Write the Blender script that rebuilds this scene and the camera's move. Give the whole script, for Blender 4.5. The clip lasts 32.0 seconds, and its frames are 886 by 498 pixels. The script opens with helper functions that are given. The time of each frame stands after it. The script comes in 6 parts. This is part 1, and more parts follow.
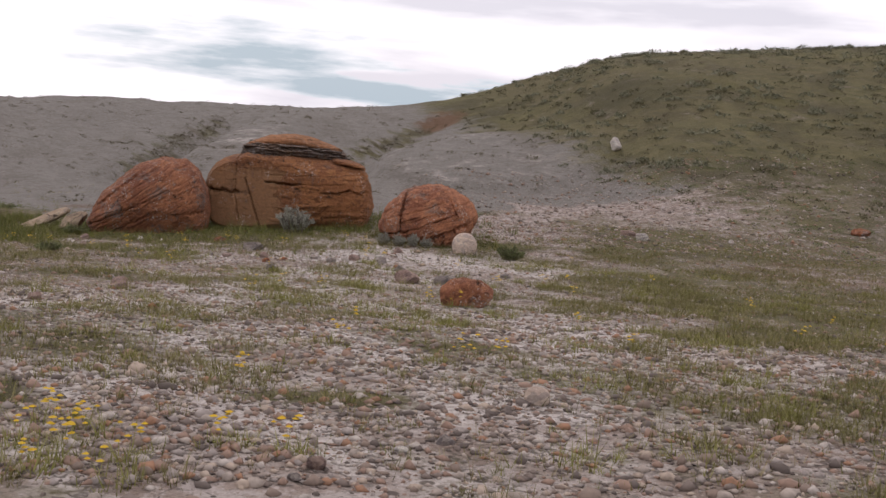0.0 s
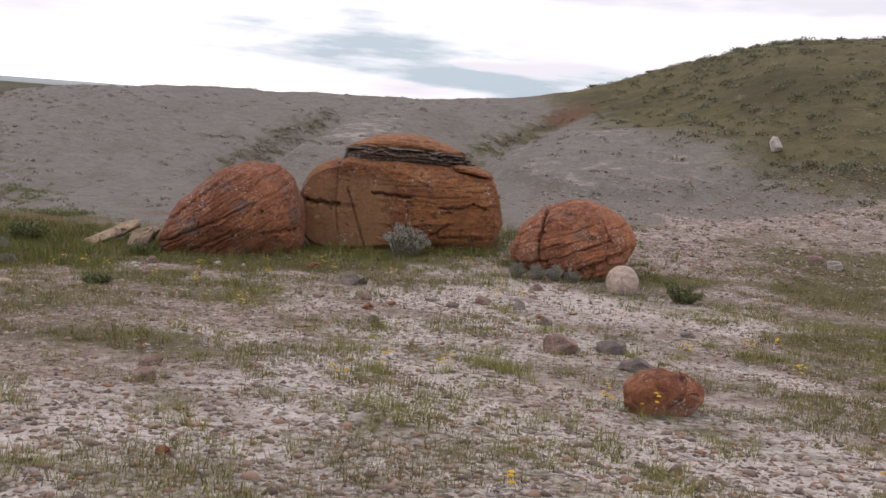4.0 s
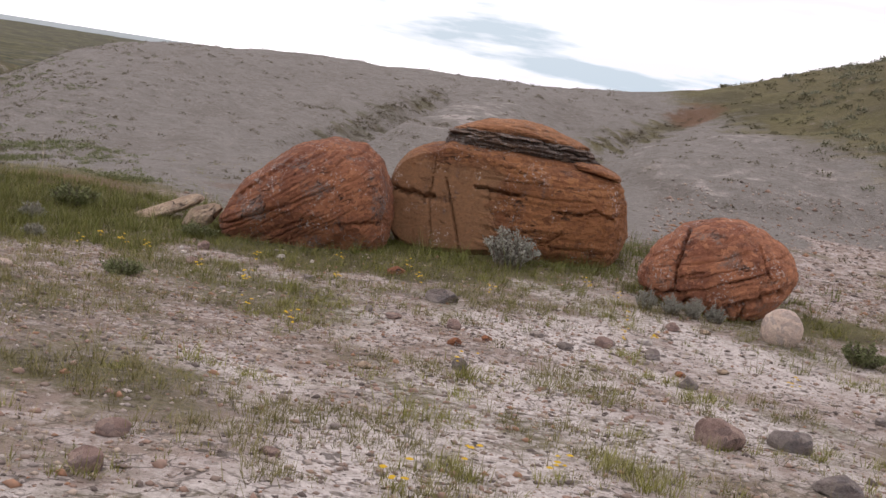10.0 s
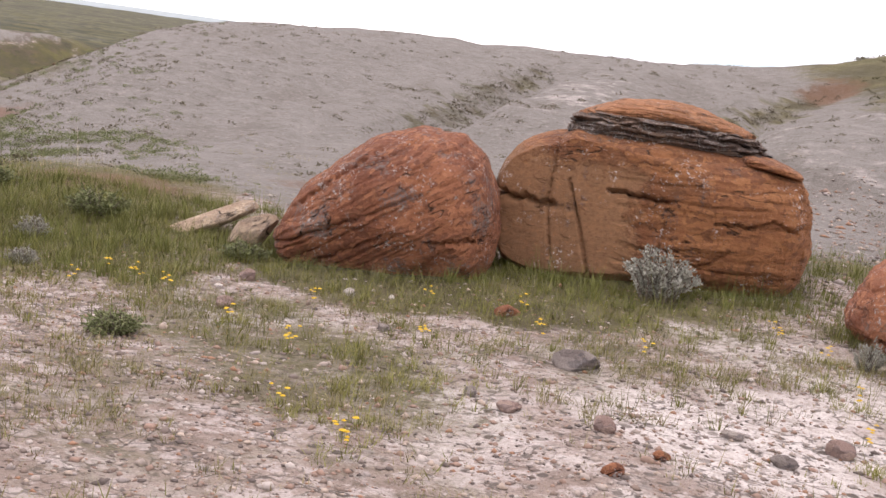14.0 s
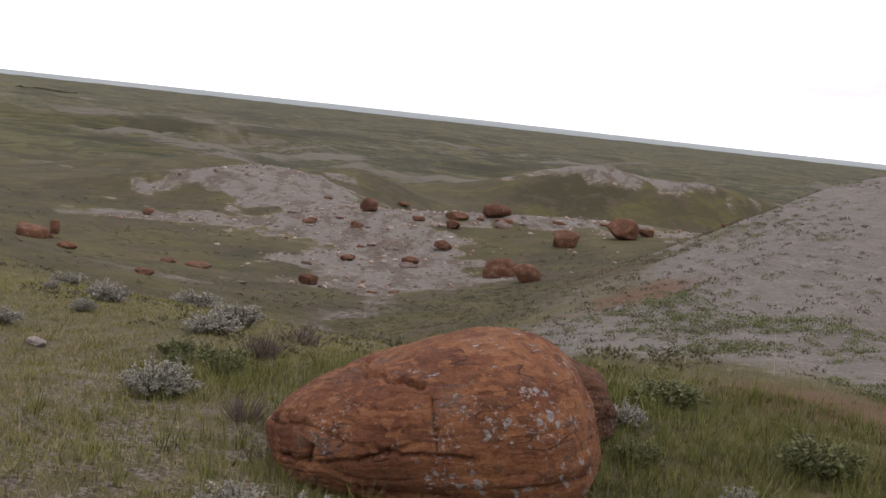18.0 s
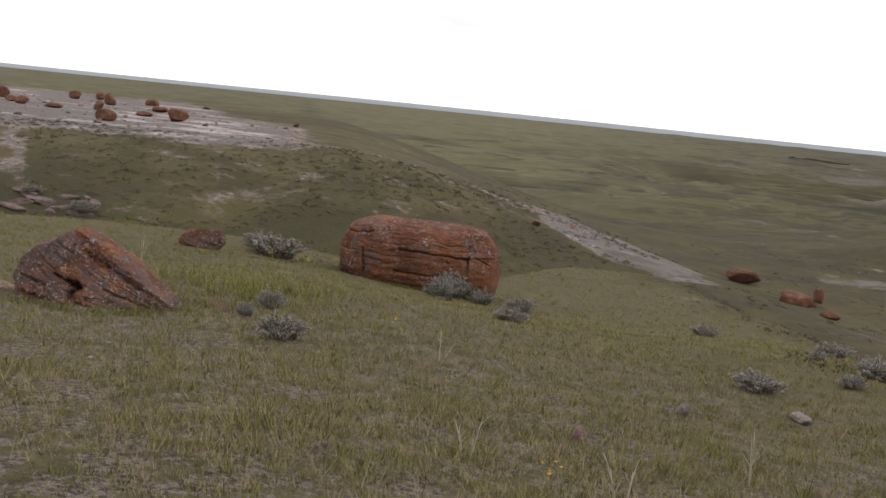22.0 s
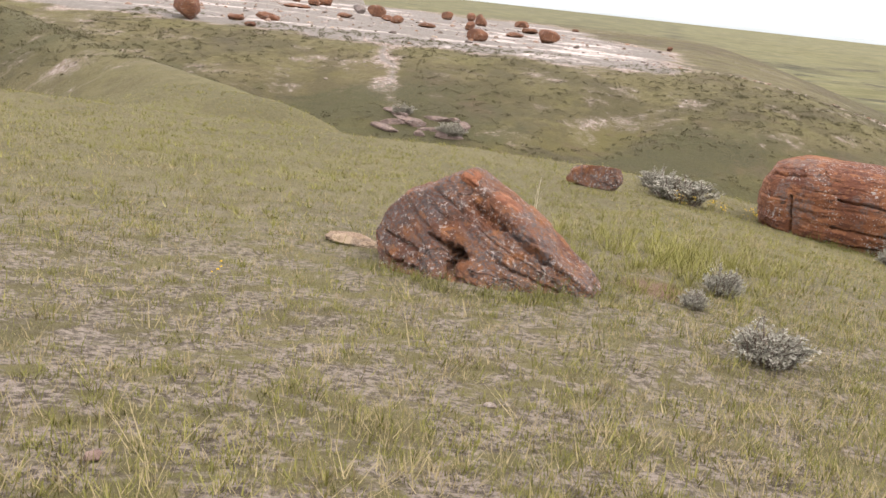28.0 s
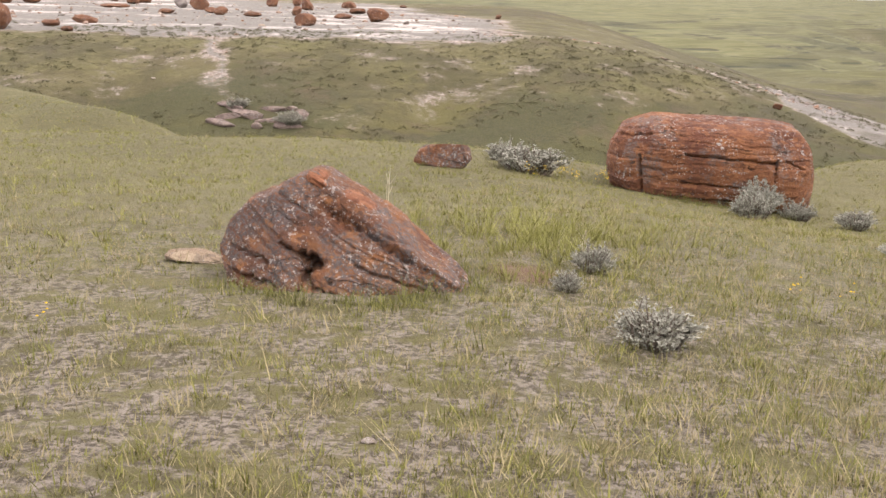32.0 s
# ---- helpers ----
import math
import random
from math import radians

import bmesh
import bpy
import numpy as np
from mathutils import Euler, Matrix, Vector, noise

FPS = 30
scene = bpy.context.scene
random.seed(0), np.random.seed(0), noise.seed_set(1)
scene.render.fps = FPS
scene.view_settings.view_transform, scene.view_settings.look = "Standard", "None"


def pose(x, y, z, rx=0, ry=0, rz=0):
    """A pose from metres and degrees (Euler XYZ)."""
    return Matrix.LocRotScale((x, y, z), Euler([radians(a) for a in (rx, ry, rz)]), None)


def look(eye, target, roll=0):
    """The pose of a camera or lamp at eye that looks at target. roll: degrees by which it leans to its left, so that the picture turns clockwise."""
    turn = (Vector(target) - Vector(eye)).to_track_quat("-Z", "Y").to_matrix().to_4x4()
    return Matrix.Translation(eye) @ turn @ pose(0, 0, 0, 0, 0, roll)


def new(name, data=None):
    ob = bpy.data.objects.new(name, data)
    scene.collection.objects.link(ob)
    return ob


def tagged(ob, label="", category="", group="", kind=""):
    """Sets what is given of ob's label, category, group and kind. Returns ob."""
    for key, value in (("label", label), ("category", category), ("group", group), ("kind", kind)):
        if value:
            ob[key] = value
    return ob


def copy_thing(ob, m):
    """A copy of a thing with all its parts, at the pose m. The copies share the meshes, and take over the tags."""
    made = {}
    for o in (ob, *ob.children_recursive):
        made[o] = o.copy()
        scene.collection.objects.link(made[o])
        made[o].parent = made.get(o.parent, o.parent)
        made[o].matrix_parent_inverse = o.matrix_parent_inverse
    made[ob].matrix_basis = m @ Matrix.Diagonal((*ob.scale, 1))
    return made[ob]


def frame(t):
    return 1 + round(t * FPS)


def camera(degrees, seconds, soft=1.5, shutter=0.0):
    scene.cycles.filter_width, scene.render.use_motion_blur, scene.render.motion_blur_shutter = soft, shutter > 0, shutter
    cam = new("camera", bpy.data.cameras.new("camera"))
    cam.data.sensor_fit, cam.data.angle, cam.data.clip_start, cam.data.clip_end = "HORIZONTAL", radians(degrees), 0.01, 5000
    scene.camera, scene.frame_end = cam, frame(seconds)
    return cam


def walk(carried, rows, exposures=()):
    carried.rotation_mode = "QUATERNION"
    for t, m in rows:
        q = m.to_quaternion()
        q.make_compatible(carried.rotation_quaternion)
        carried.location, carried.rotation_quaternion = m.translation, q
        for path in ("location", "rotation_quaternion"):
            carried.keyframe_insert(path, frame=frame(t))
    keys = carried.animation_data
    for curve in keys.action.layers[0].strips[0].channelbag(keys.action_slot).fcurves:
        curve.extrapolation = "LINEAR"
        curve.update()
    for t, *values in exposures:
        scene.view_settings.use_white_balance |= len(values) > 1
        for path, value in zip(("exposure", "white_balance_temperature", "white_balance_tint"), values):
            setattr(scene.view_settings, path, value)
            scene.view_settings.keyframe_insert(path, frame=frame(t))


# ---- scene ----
# The walk: seconds, eye (x, y, z), yaw to the left, pitch up, roll, in degrees
def held(x, y, z, yaw, pitch, roll):
    return pose(x, y, z, 90 + pitch, 0, yaw) @ pose(0, 0, 0, 0, 0, roll)


PATH = [
    (0.0, 0.00, 0.00, 1.60, 0.21, -5.97, 4.02),
    (0.5, -0.07, 0.39, 1.63, 3.00, -5.87, 6.10),
    (1.0, -0.16, 0.76, 1.64, 2.51, -4.99, 7.98),
    (1.5, -0.14, 1.15, 1.61, -0.37, -6.26, 6.18),
    (2.0, -0.13, 1.61, 1.64, 1.22, -6.69, 4.39),
    (2.5, -0.22, 2.02, 1.65, 1.55, -6.48, 6.89),
    (3.0, -0.29, 2.37, 1.65, -0.40, -6.15, 6.97),
    (3.5, -0.32, 2.81, 1.66, 2.58, -6.61, 1.99),
    (4.0, -0.43, 3.13, 1.68, 5.59, -6.84, 4.41),
    (4.5, -0.54, 3.44, 1.66, 3.30, -5.67, 6.64),
    (6.5, -0.73, 4.40, 1.64, 0.73, -6.56, 3.13),
    (7.0, -0.70, 4.61, 1.63, 1.59, -7.69, 2.57),
    (7.5, -0.64, 4.76, 1.63, 2.32, -8.46, 5.97),
    (8.0, -0.60, 4.74, 1.63, 3.77, -7.19, 4.90),
    (8.5, -0.59, 4.79, 1.63, 7.73, -7.78, 3.25),
    (9.0, -0.61, 4.96, 1.62, 14.71, -8.20, 3.99),
    (9.5, -0.68, 5.13, 1.60, 15.96, -8.45, 9.68),
    (10.0, -0.79, 5.40, 1.59, 10.33, -8.03, 8.91),
    (10.5, -0.88, 5.71, 1.57, 8.55, -8.38, 6.10),
    (11.0, -0.95, 6.04, 1.58, 11.19, -8.65, 5.10),
    (11.5, -1.08, 6.35, 1.57, 8.73, -8.41, 6.04),
    (12.0, -1.12, 6.72, 1.55, 5.08, -8.36, 6.92),
    (12.5, -1.15, 7.10, 1.55, 7.22, -8.59, 3.97),
    (13.0, -1.30, 7.40, 1.54, 5.70, -8.56, 6.31),
    (13.5, -1.43, 7.72, 1.50, 6.88, -9.43, 8.05),
    (14.0, -1.52, 8.08, 1.48, 14.89, -9.59, 7.95),
    (14.5, -1.71, 8.32, 1.47, 23.00, -9.55, 8.89),
    (15.0, -1.94, 8.50, 1.50, 24.45, -8.88, 8.90),
    (15.5, -2.15, 8.81, 1.49, 30.06, -8.72, 5.81),
    (17.5, -3.26, 9.94, 1.61, 41.47, -7.44, 5.69),
    (18.0, -3.41, 10.14, 1.61, 46.23, -6.49, 6.24),
    (18.5, -3.58, 10.24, 1.60, 45.15, -6.04, 6.90),
    (19.0, -3.86, 10.48, 1.54, 48.23, -6.82, 6.96),
    (19.5, -3.97, 10.65, 1.54, 57.85, -6.53, 5.51),
    (20.0, -4.06, 10.70, 1.51, 65.62, -5.54, 5.42),
    (20.5, -4.11, 10.72, 1.46, 72.06, -5.32, 3.19),
    (21.0, -4.15, 10.68, 1.46, 78.40, -5.98, 2.54),
    (21.5, -4.20, 10.59, 1.45, 82.29, -6.57, 3.65),
    (22.0, -4.32, 10.48, 1.45, 82.38, -6.97, 5.81),
    (22.5, -4.52, 10.42, 1.43, 85.85, -7.53, 5.90),
    (23.0, -4.75, 10.49, 1.39, 89.20, -8.11, 3.22),
    (23.5, -4.91, 10.51, 1.35, 92.95, -8.63, 1.53),
    (24.0, -5.05, 10.46, 1.36, 92.85, -9.04, 2.54),
    (24.5, -5.26, 10.35, 1.36, 92.55, -9.38, 4.91),
    (26.5, -6.55, 10.11, 1.23, 96.33, -11.51, 4.83),
    (27.0, -6.84, 10.04, 1.18, 98.98, -12.11, 3.01),
    (27.5, -7.10, 9.97, 1.19, 101.68, -10.85, 3.80),
    (28.0, -7.32, 9.83, 1.17, 99.15, -12.29, 6.15),
    (28.5, -7.46, 9.73, 1.17, 99.31, -12.74, 6.53),
    (29.0, -7.67, 9.70, 1.16, 101.46, -13.72, 7.49),
    (29.5, -7.82, 9.73, 1.18, 99.83, -10.51, 4.97),
    (30.0, -7.82, 9.72, 1.17, 95.50, -12.62, 1.56),
    (30.5, -7.81, 9.71, 1.16, 93.67, -12.94, 2.26),
    (31.0, -7.81, 9.71, 1.16, 93.05, -13.00, 2.87),
    (31.5, -7.82, 9.73, 1.16, 93.04, -12.92, 2.20),
    (32.0, -7.79, 9.75, 1.17, 91.80, -12.76, 1.45),
]
EXPOSURES = [(0.0, -0.42, 6600, 19.5), (1.0, -0.38, 6600, 19.5), (2.0, -0.28, 6600, 19.5), (3.0, -0.32, 6600, 19.5), (8.0, -0.1, 6600, 20.5), (9.0, -0.2, 6600, 20.5), (10.0, -0.1, 6600, 20.5), (12.0, 0.1, 6600, 21.5), (13.0, 0.4, 6650, 22.5), (14.0, 0.6, 6650, 22.5), (15.5, 0.1, 6600, 19.5), (18.0, -0.26, 6600, 19.5), (19.0, -0.32, 6600, 19.5), (20.5, -0.66, 6600, 18.5), (22.5, -0.3, 6650, 19.5), (24.5, 0.2, 6800, 19.5), (27.0, 0.87, 6900, 18), (32.0, 0.95, 6900, 17.5)]
cam = camera(41.10, 32.0, soft=1.5)
walk(cam, [(t, held(*row)) for t, *row in PATH], EXPOSURES)

# ---- sky and sun: bright high cloud with a soft sun ----
world = bpy.data.worlds.new("sky")
scene.world = world
world.use_nodes = True
wn, wl = world.node_tree.nodes, world.node_tree.links
wn.clear()
w_out = wn.new("ShaderNodeOutputWorld")
w_sky = wn.new("ShaderNodeTexSky")
w_sky.sky_type = "NISHITA"
w_sky.sun_disc = False
w_sky.sun_elevation, w_sky.sun_rotation = radians(52), radians(-25)
w_sky.dust_density, w_sky.air_density = 2.5, 1.0
w_gain = wn.new("ShaderNodeVectorMath")
w_gain.operation = "SCALE"
w_gain.inputs["Scale"].default_value = 0.10
wl.new(w_sky.outputs[0], w_gain.inputs[0])
w_co = wn.new("ShaderNodeTexCoord")


def cloud_noise(scale, size, detail):
    mp = wn.new("ShaderNodeMapping")
    mp.inputs["Scale"].default_value = scale
    wl.new(w_co.outputs["Generated"], mp.inputs[0])
    t = wn.new("ShaderNodeTexNoise")
    t.inputs["Scale"].default_value, t.inputs["Detail"].default_value, t.inputs["Roughness"].default_value = size, detail, 0.55
    wl.new(mp.outputs[0], t.inputs["Vector"])
    return t.outputs["Fac"]


def cloud_ramp(value, a, ca, b, cb):
    t = wn.new("ShaderNodeValToRGB")
    t.color_ramp.elements[0].position, t.color_ramp.elements[0].color = a, (*ca, 1)
    t.color_ramp.elements[1].position, t.color_ramp.elements[1].color = b, (*cb, 1)
    wl.new(value, t.inputs[0])
    return t.outputs[0]


# a long blue gap low over the ridge, broken by wisps, and faint grey wisps elsewhere
w_lean = wn.new("ShaderNodeMapping")
w_lean.inputs["Rotation"].default_value = (0.0, radians(-6), 0.0)
wl.new(w_co.outputs["Generated"], w_lean.inputs[0])
w_gap = wn.new("ShaderNodeMapping")
w_gap.inputs["Scale"].default_value = (4.2, 0.0, 26.0)
w_gap.inputs["Location"].default_value = (0.36, 0.0, -0.52)
wl.new(w_lean.outputs[0], w_gap.inputs[0])
w_len = wn.new("ShaderNodeVectorMath")
w_len.operation = "LENGTH"
wl.new(w_gap.outputs[0], w_len.inputs[0])
w_add = wn.new("ShaderNodeMath")
w_add.operation = "MULTIPLY_ADD"
wl.new(cloud_noise((1.0, 1.0, 7.0), 7.0, 6.0), w_add.inputs[0])
w_add.inputs[1].default_value, w_add.inputs[2].default_value = 3.0, -1.5
w_sum = wn.new("ShaderNodeMath")
wl.new(w_len.outputs["Value"], w_sum.inputs[0])
wl.new(w_add.outputs[0], w_sum.inputs[1])
w_north = wn.new("ShaderNodeSeparateXYZ")
wl.new(w_co.outputs["Generated"], w_north.inputs[0])
w_gapcol = cloud_ramp(w_sum.outputs[0], 0.2, (0.47, 0.60, 0.67), 1.2, (1.26, 1.27, 1.29))
w_wisp = cloud_ramp(cloud_noise((1.2, 1.2, 9.0), 2.6, 6.0), 0.31, (0.92, 0.94, 0.98), 0.40, (1.26, 1.27, 1.29))
w_band = cloud_ramp(cloud_noise((0.8, 0.8, 6.0), 3.4, 7.0), 0.40, (0.80, 0.82, 0.88), 0.57, (1.26, 1.27, 1.29))
w_side = wn.new("ShaderNodeMix")
w_side.data_type = "RGBA"
w_step = wn.new("ShaderNodeMapRange")
w_step.interpolation_type = "SMOOTHSTEP"
w_step.inputs["From Min"].default_value, w_step.inputs["From Max"].default_value = 0.70, 0.93
wl.new(w_north.outputs["Y"], w_step.inputs["Value"])
w_dark = wn.new("ShaderNodeMix")
w_dark.data_type, w_dark.blend_type = "RGBA", "DARKEN"
w_dark.inputs["Factor"].default_value = 1.0
wl.new(w_gapcol, w_dark.inputs["A"])
wl.new(w_band, w_dark.inputs["B"])
wl.new(w_step.outputs[0], w_side.inputs["Factor"])
wl.new(w_wisp, w_side.inputs["A"])
wl.new(w_dark.outputs["Result"], w_side.inputs["B"])
w_mix = wn.new("ShaderNodeMix")
w_mix.data_type = "RGBA"
w_mix.inputs["Factor"].default_value = 0.9
wl.new(w_gain.outputs[0], w_mix.inputs["A"])
wl.new(w_side.outputs["Result"], w_mix.inputs["B"])
# brighter cloud towards the horizon
w_low = wn.new("ShaderNodeMapRange")
w_low.interpolation_type = "SMOOTHSTEP"
w_low.inputs["From Min"].default_value, w_low.inputs["From Max"].default_value = 0.0, 0.42
w_low.inputs["To Min"].default_value, w_low.inputs["To Max"].default_value = 1.38, 1.0
wl.new(w_north.outputs["Z"], w_low.inputs["Value"])
w_rise = wn.new("ShaderNodeVectorMath")
w_rise.operation = "SCALE"
wl.new(w_mix.outputs["Result"], w_rise.inputs[0])
wl.new(w_low.outputs[0], w_rise.inputs["Scale"])
w_bg = wn.new("ShaderNodeBackground")
w_bg.inputs["Strength"].default_value = 1.0
wl.new(w_rise.outputs[0], w_bg.inputs["Color"])
wl.new(w_bg.outputs[0], w_out.inputs[0])

sun_data = bpy.data.lights.new("sun", "SUN")
sun_data.energy, sun_data.angle, sun_data.color = 1.0, radians(14), (1.0, 0.95, 0.88)
sun = new("sun", sun_data)
sun.matrix_world = look((-16, 42, 60), (0, 8, 0))


# ---- terrain ----
def sstep(a, b, v):
    u = np.clip((v - a) / (b - a), 0.0, 1.0)
    return u * u * (3 - 2 * u)


def swell(x, y, cx, cy, rx, ry, turn=0.0):
    """A smooth rise of height 1 with its own length, width and turn."""
    c, s = math.cos(radians(turn)), math.sin(radians(turn))
    u, v = (c * (x - cx) + s * (y - cy)) / rx, (-s * (x - cx) + c * (y - cy)) / ry
    return np.exp(-(u * u + v * v))


def ramp(x, y, px, py, azimuth, a, b):
    """0 before a metres and 1 past b metres from a point, along a bearing (degrees to the left of +y)."""
    d = -(x - px) * math.sin(radians(azimuth)) + (y - py) * math.cos(radians(azimuth))
    return sstep(a, b, d)


def along(x, y, points):
    """Distance from a bent line."""
    best = np.full(np.shape(x), 1e9)
    for (x0, y0), (x1, y1) in zip(points[:-1], points[1:]):
        ax, ay = x1 - x0, y1 - y0
        t = np.clip(((x - x0) * ax + (y - y0) * ay) / (ax * ax + ay * ay), 0, 1)
        best = np.minimum(best, np.hypot(x - x0 - t * ax, y - y0 - t * ay))
    return best


def height(x, y):
    # the bench that carries the walk
    z = 0.10 * ramp(x, y, 0, 8, -60, -2, 10) - 0.42 * sstep(-7.5, -14.5, x) - 0.68 * sstep(-13, -25, x)
    z = z + 0.50 * sstep(13.5, 3.5, y) * sstep(-6.5, -2.5, x) + 0.05 * sstep(13, 9, y) * sstep(-2.5, -6.5, x)
    z = z - 0.24 * sstep(10.5, 15.5, y) * sstep(-1, -6, x) - 0.34 * sstep(8, 14, y) * sstep(-14, -22, x)
    # north ridge of bare clay with its saddle, and the green hill: crest heights from west to east
    crest = np.interp(x, (-40, -17, -13, -10, -7, -4.4, -1.9, -0.4, 1.2, 2.9, 4.8, 6.5, 9.5, 12.2, 16, 24, 34),
                      (0.5, 1.46, 1.76, 1.82, 1.86, 1.98, 2.2, 2.5, 3.0, 3.6, 4.2, 4.55, 4.85, 5.1, 5.5, 6.2, 6.4))
    steep, soft = sstep(17, 42, y), np.clip((y - 20) / 22, 0, 1) ** 1.7
    side = np.maximum(sstep(-9, -13, x), sstep(1.5, 5.5, x))
    s = side * steep + (1 - side) * soft
    z = z * (1 - s) + crest * s
    z = z + 0.5 * sstep(43, 60, y) * sstep(0, 12, x)
    # clay spur beside the gully, and the rounded mound beyond the large boulder
    spine = x + 7.0 - 0.12 * np.clip(y - 34, 0, 9)
    z = z + 0.42 * sstep(0.0, 0.8, spine) * sstep(4.2, 1.4, spine) * sstep(25, 29, y) * sstep(42, 36, y)
    z = z - 0.42 * np.exp(-(((spine + 0.55) / 0.75) ** 2)) * sstep(24, 28, y) * sstep(40, 36, y)
    dome = np.clip(1 - ((x - 0.9) / 3.1) ** 2 - ((y - 29.2) / 4.6) ** 2, 0, 1)
    z = z + 0.52 * dome ** 0.6
    z = z - 0.30 * np.exp(-(along(x, y, ((-3.1, 25.5), (-2.6, 30), (-1.6, 34.5), (-0.6, 38))) / 0.7) ** 2)
    # the coulee in the north-west, below the bench and the ridge's flank
    left = -(x + 11.0) * 0.91 - (y - 20.0) * 0.42
    d = -(x + 13.0) * 0.731 + (y - 19.0) * 0.682
    floor = -1.4 - 4.2 * sstep(0, 20, d) - 3.6 * sstep(62, 110, d) - 3.0 * sstep(110, 190, d)
    reach = left + 0.45 * np.clip(y - 50, 0, 200) * sstep(-15, -35, x)
    run, skirt = np.clip(5.2 + 0.42 * (y - 17), 5.2, 11.7), 0.43 * sstep(21, 27, y)
    w = (1 - skirt) * sstep(0, 1, (reach + 2.2) / run) + skirt * sstep(0, 1, (reach + 1.0) / (run + 12))
    w = w * sstep(15.5, 21.0, y - 2.2 * sstep(-17, -24, x))
    z = z * (1 - w) + floor * w
    z = z - 0.72 * sstep(-16.8, -20, x) * sstep(27, 32, y) * sstep(60, 48, y)
    # gully between the bench and the far slope in the west, then the pale flat
    flat = -1.1 - 4.7 * sstep(11, 36, y)
    rise = sstep(-36, -60, x)
    west = -4.6 * (1 - rise) + flat * rise
    w = sstep(-24, -34, x + 4.0 * sstep(13, 17, y)) * sstep(42, 26, y)
    z = z * (1 - w) + west * w
    # grassy spur that comes down to the bench
    w = np.exp(-(along(x, y, ((-29, 2.2), (-33, -1.2), (-46, -14))) / 3.3) ** 2)
    z = z * (1 - w) + (-1.2 + 0.3 * sstep(-34, -46, x)) * w
    # hollows worn into the western slope
    z = z - 0.5 * swell(x, y, -47, -2.5, 5, 1.6, 10) - 0.35 * swell(x, y, -48, 8.5, 6, 1.3, -15) - 0.4 * swell(x, y, -47, 15.5, 6, 1.5, -25)
    # bench, knolls and mounds in the coulee
    z = z + 1.5 * swell(x, y, -50, 70, 15, 11, 30) + 0.8 * swell(x, y, -35, 61, 7, 12, 20)
    z = z + 3.6 * swell(x, y, -89, 71, 9, 15, 40) + 0.9 * swell(x, y, -82, 54, 9, 4, 55)
    z = z + 3.9 * swell(x, y, -102, 90, 9, 12, 40)
    z = z + 7.4 * swell(x, y, -95, 131, 19, 13, 38) + 6.6 * swell(x, y, -84, 163, 22, 13, 30)
    z = z + 4.0 * swell(x, y, -150, 108, 36, 20, 30)
    z = z + 5.0 * swell(x, y, -175, 170, 40, 22, 50)
    # the plain that falls away to the horizon, and the mesa
    r = np.hypot(x + 4, y - 10)
    far = 0.55 * sstep(120, 330, r) + 0.45 * sstep(300, 1200, r)
    z = z * (1 - far) - 26.0 * far
    bearing = np.degrees(np.arctan2(-(x + 4), y - 10))
    z = z - 13.0 * sstep(540, 640, r) * sstep(905, 850, r) * sstep(52, 56, bearing) * sstep(76, 71, bearing)
    z = z + 26.0 * swell(x, y, -430, -270, 150, 100, 30)
    w = sstep(1.25, 0.62, np.hypot((x + 206) / 12.5, (y + 50) / 11.5))
    return z * (1 - w) + 0.80 * w

# ---- materials ----
def material(name, rough=0.9):
    m = bpy.data.materials.new(name)
    m.use_nodes = True
    b = m.node_tree.nodes["Principled BSDF"]
    b.inputs["Roughness"].default_value = rough
    b.inputs["Specular IOR Level"].default_value = 0.25
    return m, m.node_tree.nodes, m.node_tree.links, b


def noise_tex(n, l, vec, scale, detail=4.0, rough=0.55):
    t = n.new("ShaderNodeTexNoise")
    t.inputs["Scale"].default_value, t.inputs["Detail"].default_value, t.inputs["Roughness"].default_value = scale, detail, rough
    if vec is not None:
        l.new(vec, t.inputs["Vector"])
    return t.outputs["Fac"]


def stretch(n, l, vec, scale, turn=(0, 0, 0)):
    for key, v in (("Rotation", [radians(a) for a in turn]), ("Scale", scale)):
        if key == "Scale" or any(turn):
            t = n.new("ShaderNodeMapping")
            t.inputs[key].default_value = v
            l.new(vec, t.inputs[0])
            vec = t.outputs[0]
    return vec


def span(n, l, value, a, b, lo=0.0, hi=1.0):
    t = n.new("ShaderNodeMapRange")
    t.inputs["From Min"].default_value, t.inputs["From Max"].default_value = a, b
    t.inputs["To Min"].default_value, t.inputs["To Max"].default_value = lo, hi
    t.interpolation_type = "SMOOTHSTEP"
    l.new(value, t.inputs["Value"])
    return t.outputs[0]


def blend(n, l, fac, a, b, mode="MIX"):
    t = n.new("ShaderNodeMix")
    t.data_type, t.blend_type = "RGBA", mode
    for key, v in (("Factor", fac), ("A", a), ("B", b)):
        if isinstance(v, tuple):
            t.inputs[key].default_value = (*v, 1)
        elif isinstance(v, float):
            t.inputs[key].default_value = v
        else:
            l.new(v, t.inputs[key])
    return t.outputs["Result"]


def sums(n, l, op, a, b):
    t = n.new("ShaderNodeMath")
    t.operation = op
    for k, v in enumerate((a, b)):
        if isinstance(v, float):
            t.inputs[k].default_value = v
        else:
            l.new(v, t.inputs[k])
    return t.outputs[0]


def relief(n, l, b, value, strength, distance):
    t = n.new("ShaderNodeBump")
    t.inputs["Strength"].default_value, t.inputs["Distance"].default_value = strength, distance
    l.new(value, t.inputs["Height"])
    l.new(t.outputs[0], b.inputs["Normal"])


